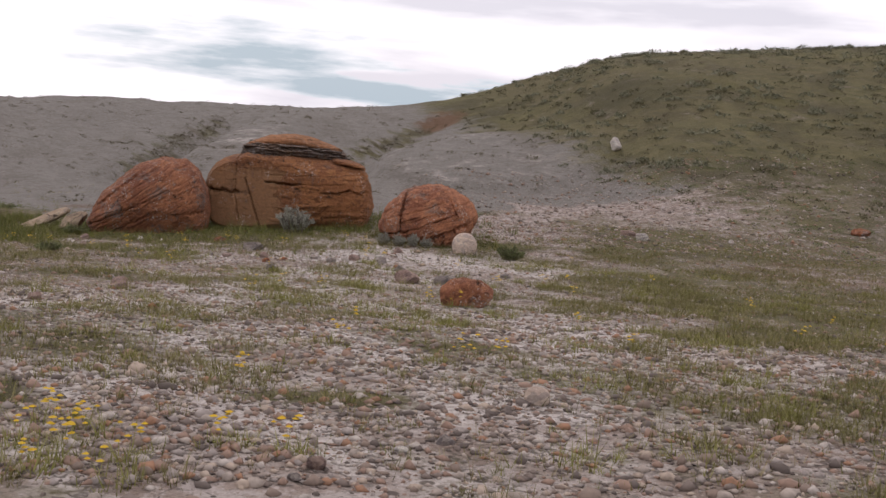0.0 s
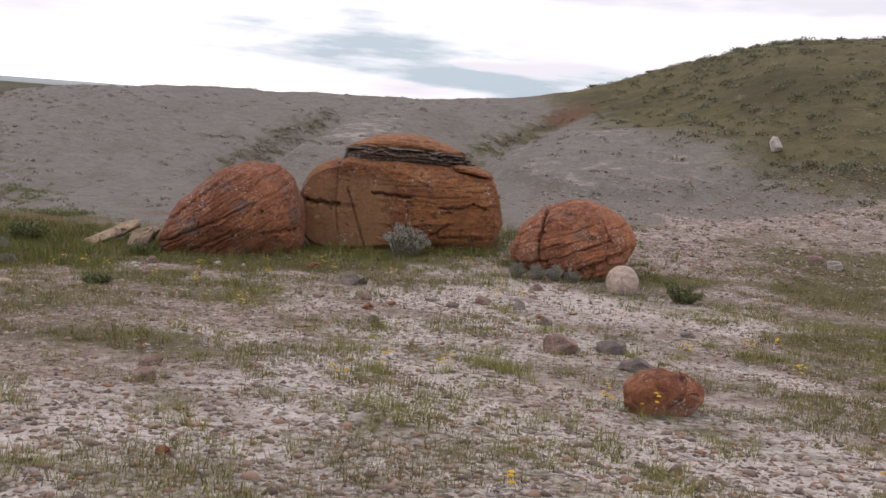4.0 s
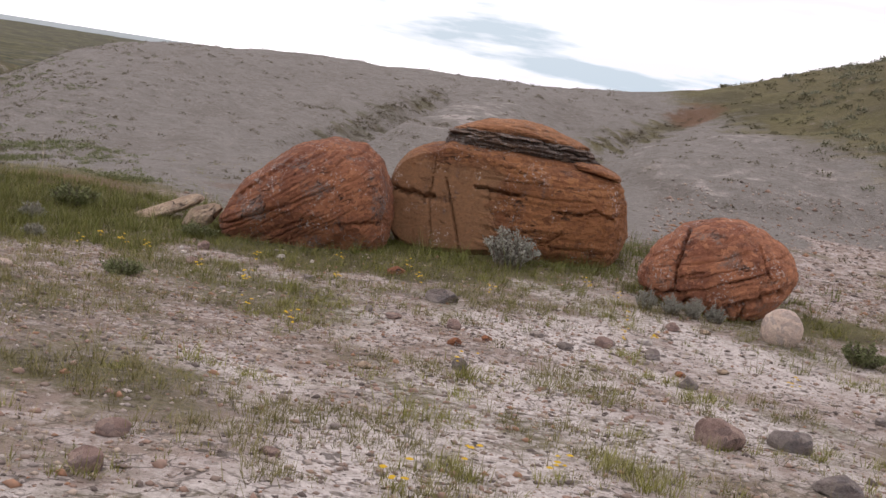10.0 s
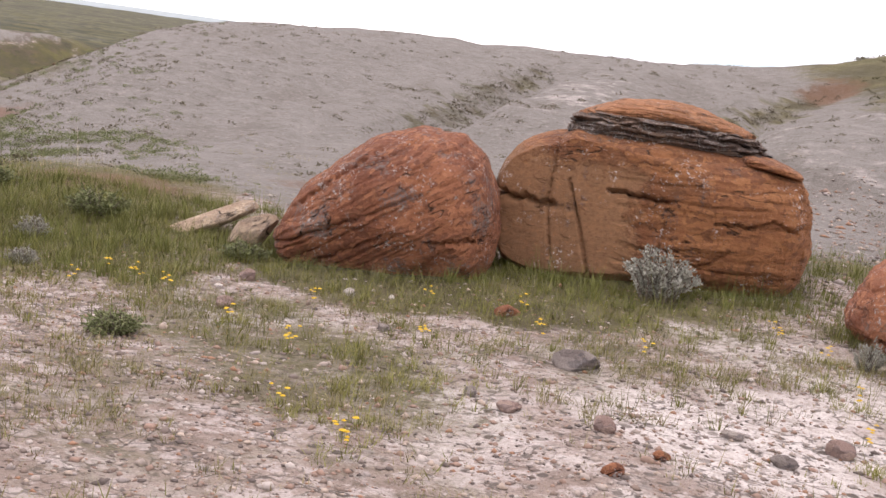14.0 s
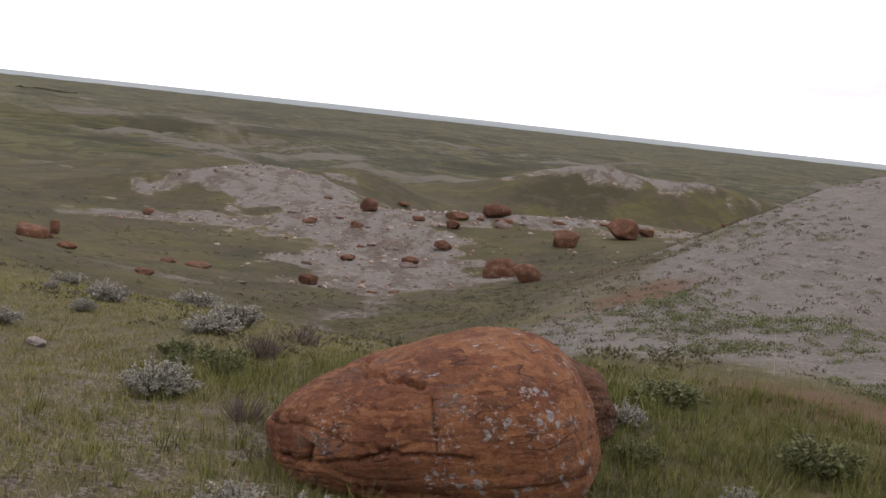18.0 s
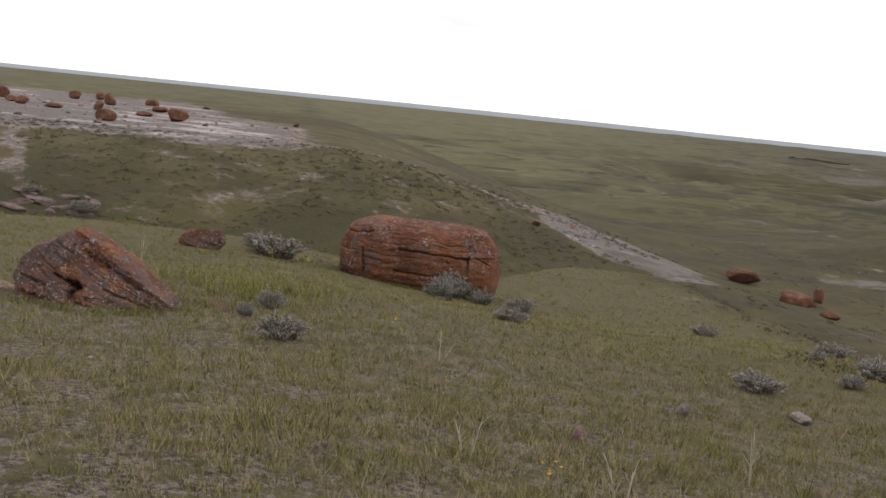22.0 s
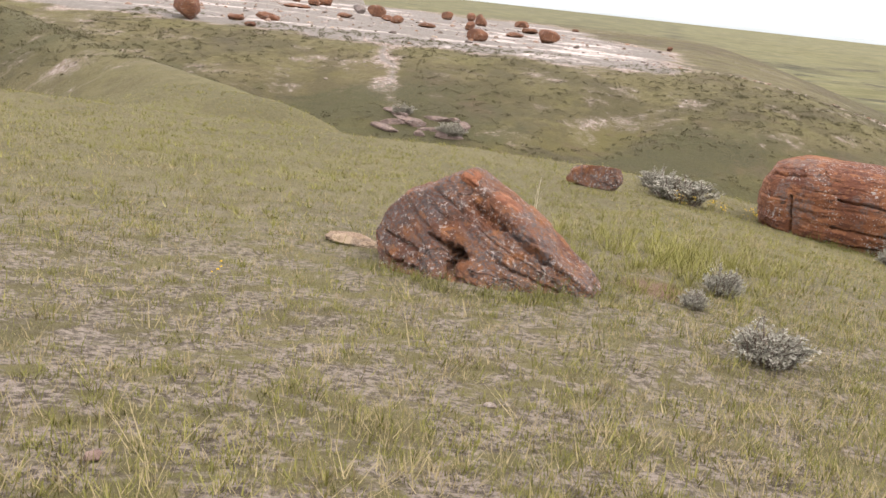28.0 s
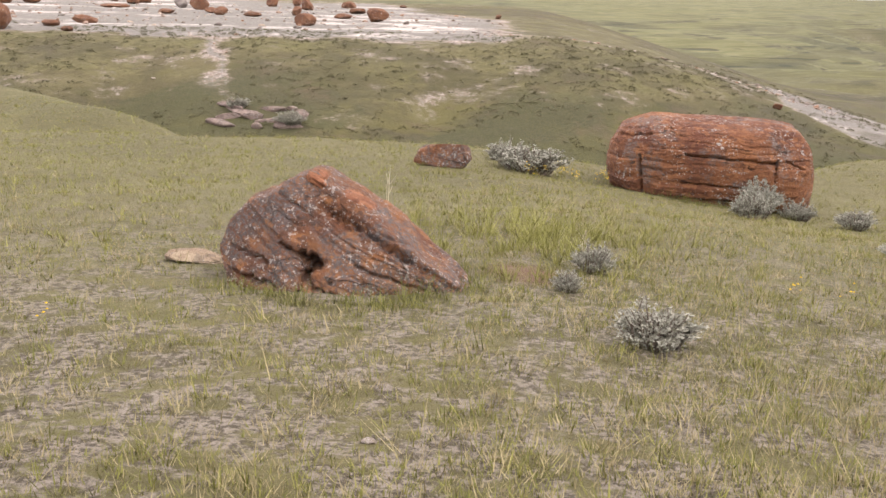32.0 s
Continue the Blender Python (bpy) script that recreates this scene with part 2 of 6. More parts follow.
def rock_material(name, deep, warm, grey, lichen=0.5, bed=(1.0, 1.0, 5.0), tilt=(0, 0, 0), blots=0.0, flakes=1.0, fresh=None, mottle=0.0):
    """Iron-stained sandstone: warm tones in beds, dark varnish, thin open joints along the beds, grey crust and pale lichen flecks.
    fresh: colour of a smooth broken face at the low-x end; mottle: how far a fine grey crust covers the whole."""
    m, n, l, b = material(name, 0.92)
    co = n.new("ShaderNodeTexCoord").outputs["Object"]
    rnd = n.new("ShaderNodeObjectInfo").outputs["Random"]
    lain = stretch(n, l, co, bed, tilt)
    big, mid, fine = noise_tex(n, l, co, 1.5, 6, 0.6), noise_tex(n, l, co, 6.0, 6, 0.65), noise_tex(n, l, co, 34, 6, 0.72)
    beds, thin = noise_tex(n, l, lain, 2.0, 8, 0.66), noise_tex(n, l, lain, 7.0, 5, 0.6)
    dusk = tuple(v * w for v, w in zip(deep, (0.55, 0.62, 0.75)))
    glow = tuple(min(1, v * w) for v, w in zip(warm, (1.22, 1.28, 1.25)))
    col = blend(n, l, span(n, l, big, 0.36, 0.64), deep, warm)
    col = blend(n, l, span(n, l, beds, 0.52, 0.68, 0, 0.38), col, dusk)
    col = blend(n, l, span(n, l, beds, 0.46, 0.34, 0, 0.6), col, glow)
    col = blend(n, l, span(n, l, thin, 0.55, 0.70, 0, 0.22), col, dusk)
    col = blend(n, l, span(n, l, mid, 0.56, 0.72, 0, 0.5), col, dusk)
    # flaked cells, some fresh and bright, some dark
    fv = n.new("ShaderNodeTexVoronoi")
    fv.inputs["Scale"].default_value = 17
    warp = n.new("ShaderNodeTexNoise")
    warp.inputs["Scale"].default_value, warp.inputs["Detail"].default_value = 9.0, 4.0
    l.new(co, warp.inputs["Vector"])
    bend = n.new("ShaderNodeVectorMath")
    bend.operation = "MULTIPLY_ADD"
    l.new(warp.outputs["Color"], bend.inputs[0])
    bend.inputs[1].default_value = (0.22, 0.22, 0.22)
    l.new(stretch(n, l, co, (1.0, 1.0, 1.7), tilt), bend.inputs[2])
    l.new(bend.outputs[0], fv.inputs["Vector"])
    pick = n.new("ShaderNodeSeparateColor")
    l.new(fv.outputs["Color"], pick.inputs[0])
    col = blend(n, l, span(n, l, pick.outputs[0], 0.72, 0.80, 0, 0.55), col, glow)
    col = blend(n, l, span(n, l, pick.outputs[1], 0.74, 0.82, 0, 0.45), col, dusk)
    smooth = None
    if fresh:
        side = n.new("ShaderNodeSeparateXYZ")
        l.new(co, side.inputs[0])
        reach = sums(n, l, "ADD", side.outputs["X"], sums(n, l, "MULTIPLY", sums(n, l, "SUBTRACT", noise_tex(n, l, co, 1.3, 6, 0.62), 0.5), 2.6))
        low = span(n, l, sums(n, l, "ADD", side.outputs["Z"], sums(n, l, "MULTIPLY", mid, 0.3)), 0.92, 1.10, 1, 0)
        smooth = sums(n, l, "MULTIPLY", span(n, l, reach, -0.34, -0.04, 1, 0), low)
        tan = blend(n, l, span(n, l, big, 0.3, 0.7), fresh, tuple(v * 0.78 for v in fresh))
        col = blend(n, l, sums(n, l, "MULTIPLY", smooth, 0.8), col, tan)
    grit = span(n, l, fine, 0.50, 0.70, 0, 0.5)
    col = blend(n, l, grit, col, tuple(v * 0.45 for v in deep))
    col = blend(n, l, span(n, l, fine, 0.46, 0.32, 0, 0.4), col, glow)
    nv = n.new("ShaderNodeTexNoise")
    nv.inputs["Scale"].default_value, nv.inputs["Detail"].default_value = 14.0, 3.0
    l.new(co, nv.inputs["Vector"])

    def bent(vec, amount):
        half, add = n.new("ShaderNodeVectorMath"), n.new("ShaderNodeVectorMath")
        half.operation, add.operation = "SCALE", "ADD"
        half.inputs["Scale"].default_value = amount
        l.new(nv.outputs["Color"], half.inputs[0])
        l.new(vec, add.inputs[0])
        l.new(half.outputs[0], add.inputs[1])
        return add.outputs[0]

    # grey crust in patches
    crust = noise_tex(n, l, co, 2.6, 8, 0.74)
    worn = sums(n, l, "MULTIPLY", span(n, l, crust, 0.62 - 0.14 * lichen - 0.1 * mottle, 0.68 - 0.10 * lichen), span(n, l, noise_tex(n, l, co, 48, 4, 0.7), 0.40, 0.58, 0.15, 0.95))
    col = blend(n, l, worn, col, grey)
    if mottle:
        col = blend(n, l, span(n, l, noise_tex(n, l, co, 11, 6, 0.75), 0.50, 0.62, 0.0, 0.75 * mottle), col, (0.070, 0.060, 0.058))
    # pale flecks, small and uneven
    spread = noise_tex(n, l, co, 3.6, 5, 0.72)
    for scale, low, tone in ((46, 0.575, (0.53, 0.485, 0.45)), (21, 0.605, (0.44, 0.40, 0.37))):
        near = span(n, l, spread, 0.55 - 0.12 * lichen, 0.68 - 0.12 * lichen)
        speck = span(n, l, noise_tex(n, l, co, scale, 4, 0.62), low, low + 0.05, 0.0, 0.85 * min(1.0, flakes + 0.2))
        col = blend(n, l, sums(n, l, "MULTIPLY", speck, near), col, tone)
    if blots:
        bv = n.new("ShaderNodeTexVoronoi")
        bv.inputs["Scale"].default_value = 15
        l.new(bent(co, 0.12), bv.inputs["Vector"])
        side = n.new("ShaderNodeSeparateXYZ")
        l.new(co, side.inputs[0])
        spread = sums(n, l, "ADD", noise_tex(n, l, co, 3.6, 6, 0.75), sums(n, l, "MULTIPLY", side.outputs["X"], 0.13 * blots))
        wide = span(n, l, spread, 0.47, 0.68, 0.0, 0.38)
        blot = span(n, l, sums(n, l, "SUBTRACT", wide, bv.outputs["Distance"]), -0.03, 0.05)
        col = blend(n, l, sums(n, l, "MULTIPLY", blot, 0.85), col, blend(n, l, span(n, l, fine, 0.4, 0.6), (0.43, 0.41, 0.39), (0.26, 0.24, 0.23)))

    # thin open joints: along the beds, and a few across them
    def joint(value, wide, mask):
        off = n.new("ShaderNodeMath")
        off.operation = "ABSOLUTE"
        l.new(sums(n, l, "SUBTRACT", value, 0.5), off.inputs[0])
        return sums(n, l, "MULTIPLY", span(n, l, off.outputs[0], wide * 0.3, wide, 1, 0), mask)

    crack = joint(noise_tex(n, l, lain, 1.1, 3, 0.5), 0.007, span(n, l, mid, 0.50, 0.58, 0.0, flakes))
    crack = sums(n, l, "MAXIMUM", crack, joint(noise_tex(n, l, lain, 2.6, 3, 0.5), 0.010, span(n, l, crust, 0.53, 0.60, 0.0, 0.8 * flakes)))
    if smooth is not None:
        crack = sums(n, l, "MULTIPLY", crack, sums(n, l, "SUBTRACT", 1.0, sums(n, l, "MULTIPLY", smooth, 0.8)))
    col = blend(n, l, sums(n, l, "MULTIPLY", crack, 0.85), col, (0.032, 0.022, 0.017))
    tone = n.new("ShaderNodeHueSaturation")
    l.new(span(n, l, rnd, 0, 1, 0.9, 1.1), tone.inputs["Value"])
    l.new(col, tone.inputs["Color"])
    l.new(tone.outputs[0], b.inputs["Base Color"])
    bump = sums(n, l, "ADD", sums(n, l, "MULTIPLY", fine, 0.75), sums(n, l, "ADD", sums(n, l, "MULTIPLY", beds, 0.5), sums(n, l, "ADD", sums(n, l, "MULTIPLY", thin, 0.3), sums(n, l, "MULTIPLY", mid, 0.5))))
    if smooth is not None:
        bump = sums(n, l, "MULTIPLY", bump, sums(n, l, "SUBTRACT", 1.0, sums(n, l, "MULTIPLY", smooth, 0.7)))
    bump = sums(n, l, "SUBTRACT", bump, sums(n, l, "MULTIPLY", crack, 1.2))
    relief(n, l, b, bump, 1.0, 0.05)
    return m


ROCK_RED = rock_material("red_sandstone", (0.215, 0.082, 0.046), (0.37, 0.152, 0.078), (0.20, 0.16, 0.145), 0.62, (1.0, 1.0, 3.0), (0, 33, 0), 0.0, 0.9)
ROCK_ROUND = rock_material("cracked_red_sandstone", (0.24, 0.092, 0.052), (0.42, 0.178, 0.094), (0.22, 0.15, 0.12), 0.45, (1.0, 1.0, 2.6), (0, 22, 0), 0.0, 0.7)
ROCK_BIG = rock_material("brown_sandstone", (0.20, 0.080, 0.038), (0.32, 0.138, 0.058), (0.15, 0.10, 0.08), 0.32, (1.0, 1.0, 4.5), (0, 1, 0), 0.0, 0.9, (0.245, 0.138, 0.074))
ROCK_CAP = rock_material("layered_dark_sandstone", (0.105, 0.070, 0.055), (0.19, 0.115, 0.075), (0.19, 0.165, 0.15), 0.9, (1.0, 1.0, 12.0), (0, -3, 0), 0.0, 1.0, None, 0.4)
ROCK_LICHEN = rock_material("lichened_sandstone", (0.150, 0.060, 0.033), (0.29, 0.122, 0.050), (0.140, 0.120, 0.120), 1.2, (1.0, 1.0, 2.0), (0, -28, 0), 0.0, 0.5, None, 0.75)
ROCK_LOAF = rock_material("bedded_sandstone", (0.140, 0.055, 0.034), (0.28, 0.118, 0.056), (0.17, 0.135, 0.125), 0.72, (1.0, 1.0, 4.5), (0, -3, 0), 0.25, 0.8)
ROCK_TAN = rock_material("tan_sandstone", (0.33, 0.235, 0.16), (0.44, 0.33, 0.235), (0.22, 0.18, 0.15), 0.1)
ROCK_FAR = rock_material("far_red_sandstone", (0.12, 0.054, 0.034), (0.20, 0.094, 0.052), (0.13, 0.095, 0.08), 0.35)
ROCK_EDGE = rock_material("blotched_sandstone", (0.165, 0.062, 0.034), (0.30, 0.128, 0.058), (0.13, 0.10, 0.09), 0.40, (1.0, 1.0, 5.0), (0, 9, 0), 1.0, 0.6)
ROCK_DOME = rock_material("orange_sandstone", (0.25, 0.112, 0.052), (0.37, 0.168, 0.080), (0.20, 0.14, 0.10), 0.25, (1.0, 1.0, 9.0))
STONE_GREY = rock_material("grey_field_stone", (0.34, 0.285, 0.25), (0.42, 0.355, 0.315), (0.30, 0.27, 0.25), 0.0, flakes=0.0)
STONE_PALE = rock_material("pale_beige_field_stone", (0.58, 0.445, 0.36), (0.66, 0.52, 0.43), (0.36, 0.32, 0.30), 0.0, flakes=0.0)
STONE_WHITE = rock_material("whitish_field_stone", (0.48, 0.42, 0.38), (0.60, 0.535, 0.485), (0.286, 0.248, 0.224), 0.1, flakes=0.0)
STONE_PINK = rock_material("pink_field_stone", (0.25, 0.165, 0.138), (0.32, 0.225, 0.19), (0.236, 0.181, 0.158), 0.1, flakes=0.0)
STONE_LEDGE = rock_material("pinkish_grey_ledge_rock", (0.17, 0.125, 0.108), (0.27, 0.20, 0.172), (0.22, 0.18, 0.16), 0.4)
STONE_DARK = rock_material("dark_field_stone", (0.18, 0.148, 0.135), (0.28, 0.232, 0.21), (0.24, 0.22, 0.21), 0.5, flakes=0.0)


def pebble_material():
    m, n, l, b = material("mixed_pebbles", 0.85)
    r = n.new("ShaderNodeNewGeometry").outputs["Random Per Island"]
    ramp_node = n.new("ShaderNodeValToRGB")
    e = ramp_node.color_ramp.elements
    e[0].position, e[0].color = 0.0, (0.24, 0.180, 0.145, 1)
    e[1].position, e[1].color = 1.0, (0.62, 0.575, 0.535, 1)
    for p, c in ((0.12, (0.125, 0.100, 0.088)), (0.24, (0.31, 0.205, 0.155)), (0.36, (0.38, 0.320, 0.275)), (0.48, (0.20, 0.158, 0.136)), (0.58, (0.43, 0.345, 0.275)), (0.68, (0.29, 0.195, 0.150)), (0.76, (0.33, 0.285, 0.260)), (0.86, (0.47, 0.415, 0.370)), (0.95, (0.33, 0.18, 0.11))):
        k = e.new(p)
        k.color = (*c, 1)
    ramp_node.color_ramp.interpolation = "CONSTANT"
    l.new(r, ramp_node.inputs[0])
    co = n.new("ShaderNodeTexCoord").outputs["Object"]
    col = blend(n, l, span(n, l, noise_tex(n, l, co, 40, 3), 0.35, 0.7, 0, 0.35), ramp_node.outputs[0], (0.134, 0.108, 0.093))
    l.new(col, b.inputs["Base Color"])
    return m


PEBBLES = pebble_material()


def blade_material(name, lows, highs):
    m, n, l, b = material(name, 0.8)
    r = n.new("ShaderNodeNewGeometry").outputs["Random Per Island"]
    col = blend(n, l, r, lows, highs)
    co = n.new("ShaderNodeTexCoord").outputs["Object"]
    col = blend(n, l, span(n, l, noise_tex(n, l, co, 0.8, 3), 0.35, 0.65, 0, 0.55), col, tuple(0.5 * (a + c) * 0.85 for a, c in zip(lows, highs)))
    l.new(col, b.inputs["Base Color"])
    b.inputs["Subsurface Weight"].default_value = 0.0
    return m


GRASS_GREEN = blade_material("green_grass", (0.090, 0.099, 0.019), (0.255, 0.243, 0.068))
GREY_SCRUB = blade_material("grey_green_scrub", (0.125, 0.130, 0.082), (0.235, 0.235, 0.165))
GRASS_SPARSE = blade_material("sparse_olive_grass", (0.115, 0.105, 0.036), (0.270, 0.240, 0.105))
GRASS_LUSH = blade_material("lush_grass", (0.092, 0.106, 0.024), (0.210, 0.215, 0.066))
GRASS_DRY = blade_material("dry_grass", (0.19, 0.155, 0.074), (0.41, 0.345, 0.195))
GRASS_CLUMP = blade_material("yellow_green_grass", (0.14, 0.145, 0.030), (0.33, 0.31, 0.105))
GRASS_OLIVE = blade_material("olive_grass", (0.10, 0.098, 0.042), (0.225, 0.208, 0.11))
SAGE_LEAF = blade_material("sage_leaves", (0.205, 0.200, 0.160), (0.43, 0.42, 0.36))
BUSH_LEAF = blade_material("dull_bush_leaves", (0.075, 0.07, 0.038), (0.14, 0.125, 0.075))
SCRUB_BROWN = blade_material("brown_scrub_leaves", (0.085, 0.072, 0.045), (0.19, 0.16, 0.11))
SHRUB_LEAF = blade_material("dull_shrub_leaves", (0.105, 0.122, 0.048), (0.21, 0.225, 0.105))
SCRUB_OLIVE = blade_material("olive_scrub_leaves", (0.07, 0.068, 0.034), (0.155, 0.14, 0.08))
TWIG = blade_material("grey_twigs", (0.093, 0.070, 0.056), (0.200, 0.161, 0.132))
STALK = blade_material("dry_stalks", (0.33, 0.29, 0.20), (0.52, 0.47, 0.35))
PETAL = blade_material("yellow_petals", (0.514, 0.315, 0.013), (0.607, 0.415, 0.033))


def ground_material():
    """Clay, dust and turf, laid out by the cover maps on the ground sheet."""
    m, n, l, b = material("prairie_ground", 0.95)
    co = n.new("ShaderNodeTexCoord").outputs["Object"]

    def cover(name):
        t = n.new("ShaderNodeAttribute")
        t.attribute_name = name
        return t.outputs["Fac"]

    n1, n2, n3 = noise_tex(n, l, co, 0.35, 8, 0.62), noise_tex(n, l, co, 2.6, 7, 0.65), noise_tex(n, l, co, 16, 6, 0.7)
    grain = noise_tex(n, l, co, 70, 3, 0.6)
    soil = blend(n, l, span(n, l, n2, 0.35, 0.66), (0.25, 0.192, 0.160), (0.35, 0.280, 0.240))
    soil = blend(n, l, span(n, l, n3, 0.52, 0.68, 0, 0.7), soil, (0.143, 0.104, 0.082))
    mottle = noise_tex(n, l, co, 6.5, 7, 0.72)
    soil = blend(n, l, span(n, l, mottle, 0.48, 0.57, 0, 0.8), soil, (0.49, 0.43, 0.40))
    clay = blend(n, l, span(n, l, n2, 0.32, 0.7), (0.172, 0.158, 0.142), (0.222, 0.206, 0.188))
    clay = blend(n, l, span(n, l, n3, 0.54, 0.70, 0, 0.55), clay, (0.12, 0.105, 0.09))
    clay = blend(n, l, span(n, l, noise_tex(n, l, stretch(n, l, co, (1.0, 0.3, 1.0)), 0.9, 6, 0.6), 0.52, 0.66, 0, 0.5), clay, (0.14, 0.122, 0.105))
    clay = blend(n, l, span(n, l, noise_tex(n, l, co, 4.6, 7, 0.78), 0.52, 0.62, 0, 0.6), clay, (0.118, 0.106, 0.088))
    clay = blend(n, l, span(n, l, noise_tex(n, l, co, 8.0, 6, 0.78), 0.46, 0.36, 0, 0.5), clay, (0.30, 0.285, 0.255))
    clay = blend(n, l, sums(n, l, "MULTIPLY", cover("ledgy"), span(n, l, noise_tex(n, l, stretch(n, l, co, (0.5, 1.3, 1.0), (0, 0, 42)), 0.55, 7, 0.7), 0.47, 0.57)), clay, (0.115, 0.092, 0.074))
    pale = blend(n, l, span(n, l, n3, 0.38, 0.68), (0.64, 0.585, 0.55), (0.42, 0.365, 0.33))
    turf = blend(n, l, span(n, l, n2, 0.36, 0.64), (0.084, 0.078, 0.029), (0.142, 0.124, 0.057))
    turf = blend(n, l, span(n, l, n3, 0.5, 0.68, 0, 0.6), turf, (0.055, 0.048, 0.024))
    turf = blend(n, l, span(n, l, n1, 0.42, 0.62, 0, 0.45), turf, (0.115, 0.094, 0.048))
    wide = noise_tex(n, l, co, 0.085, 5, 0.6)
    turf = blend(n, l, span(n, l, wide, 0.50, 0.64, 0, 0.32), turf, (0.122, 0.116, 0.034))
    turf = blend(n, l, span(n, l, noise_tex(n, l, co, 0.55, 6, 0.7), 0.50, 0.60, 0, 0.55), turf, (0.058, 0.049, 0.023))
    turf = blend(n, l, span(n, l, noise_tex(n, l, co, 0.16, 6, 0.65), 0.52, 0.62, 0, 0.7), turf, (0.056, 0.050, 0.021))
    brush = blend(n, l, span(n, l, n3, 0.4, 0.62), (0.046, 0.042, 0.019), (0.090, 0.075, 0.042))
    brush = blend(n, l, span(n, l, n1, 0.44, 0.58, 0, 0.75), brush, (0.074, 0.071, 0.024))
    brush = blend(n, l, span(n, l, noise_tex(n, l, co, 0.21, 6, 0.65), 0.50, 0.60, 0, 0.7), brush, (0.112, 0.100, 0.030))
    brush = blend(n, l, span(n, l, noise_tex(n, l, co, 0.62, 6, 0.7), 0.53, 0.62, 0, 0.6), brush, (0.105, 0.076, 0.048))
    rag = noise_tex(n, l, co, 0.9, 7, 0.7)

    def edge(c, wide=0.34):
        v = sums(n, l, "ADD", cover(c), sums(n, l, "MULTIPLY", sums(n, l, "SUBTRACT", n2, 0.5), 0.9))
        v = sums(n, l, "ADD", v, sums(n, l, "MULTIPLY", sums(n, l, "SUBTRACT", n3, 0.5), 0.6))
        v = sums(n, l, "ADD", v, sums(n, l, "MULTIPLY", sums(n, l, "SUBTRACT", rag, 0.5), 0.9))
        return span(n, l, v, 0.5 - wide / 2, 0.5 + wide / 2)

    col = blend(n, l, edge("clay", 0.3), soil, clay)
    col = blend(n, l, edge("pale", 0.4), col, pale)
    # loose stones too small to model, some darker and some paler than the soil
    sv = n.new("ShaderNodeTexVoronoi")
    sv.inputs["Scale"].default_value = 11
    l.new(co, sv.inputs["Vector"])
    hue = n.new("ShaderNodeSeparateColor")
    l.new(sv.outputs["Color"], hue.inputs[0])
    dot = sums(n, l, "MULTIPLY", span(n, l, sv.outputs["Distance"], 0.24, 0.34, 1, 0), span(n, l, hue.outputs[0], 0.62, 0.68))
    col = blend(n, l, dot, col, blend(n, l, span(n, l, hue.outputs[1], 0.3, 0.8), (0.115, 0.093, 0.080), (0.30, 0.262, 0.235)))
    # drying cracks and dark crumbs in the bare soil
    dv = n.new("ShaderNodeTexVoronoi")
    dv.feature = "DISTANCE_TO_EDGE"
    dv.inputs["Scale"].default_value = 8.5
    shift = n.new("ShaderNodeVectorMath")
    shift.operation = "MULTIPLY_ADD"
    warp = n.new("ShaderNodeTexNoise")
    warp.inputs["Scale"].default_value = 9.0
    l.new(co, warp.inputs["Vector"])
    l.new(warp.outputs["Color"], shift.inputs[0])
    shift.inputs[1].default_value = (0.16, 0.16, 0.16)
    l.new(co, shift.inputs[2])
    l.new(shift.outputs[0], dv.inputs["Vector"])
    split = sums(n, l, "MULTIPLY", span(n, l, dv.outputs["Distance"], 0.02, 0.075, 1, 0), span(n, l, noise_tex(n, l, co, 3.7, 6, 0.7), 0.46, 0.56, 0.0, 0.8))
    crumbs = span(n, l, noise_tex(n, l, co, 34, 5, 0.75), 0.58, 0.66, 0.0, 0.65)
    col = blend(n, l, sums(n, l, "MULTIPLY", sums(n, l, "MAXIMUM", split, crumbs), sums(n, l, "SUBTRACT", 1.0, cover("clay"))), col, (0.085, 0.070, 0.060))
    thatch = blend(n, l, span(n, l, noise_tex(n, l, co, 26, 6, 0.75), 0.42, 0.58), (0.255, 0.218, 0.185), (0.060, 0.048, 0.036))
    gaps = sums(n, l, "MULTIPLY", cover("litter"), span(n, l, noise_tex(n, l, co, 4.2, 7, 0.7), 0.43, 0.54))
    turf = blend(n, l, gaps, turf, thatch)
    turf = blend(n, l, sums(n, l, "MULTIPLY", cover("sward"), span(n, l, n3, 0.36, 0.62, 0.75, 0.25)), turf, (0.150, 0.139, 0.064))
    brush = blend(n, l, sums(n, l, "MULTIPLY", cover("ravine"), span(n, l, noise_tex(n, l, stretch(n, l, co, (0.6, 1.5, 1.0), (0, 0, 48)), 0.09, 7, 0.68), 0.50, 0.56, 0, 0.8)), brush, (0.036, 0.034, 0.017))
    brush = blend(n, l, sums(n, l, "MULTIPLY", cover("ravine"), span(n, l, noise_tex(n, l, co, 0.13, 6, 0.66), 0.53, 0.60, 0, 0.55)), brush, (0.112, 0.106, 0.028))
    brush = blend(n, l, sums(n, l, "MULTIPLY", cover("ravine"), span(n, l, noise_tex(n, l, co, 0.33, 7, 0.7), 0.53, 0.59, 0, 0.7)), brush, (0.090, 0.066, 0.048))
    turf = blend(n, l, sums(n, l, "MULTIPLY", cover("ravine"), span(n, l, noise_tex(n, l, co, 0.24, 7, 0.7), 0.44, 0.56, 0.15, 0.8)), turf, (0.060, 0.055, 0.022))
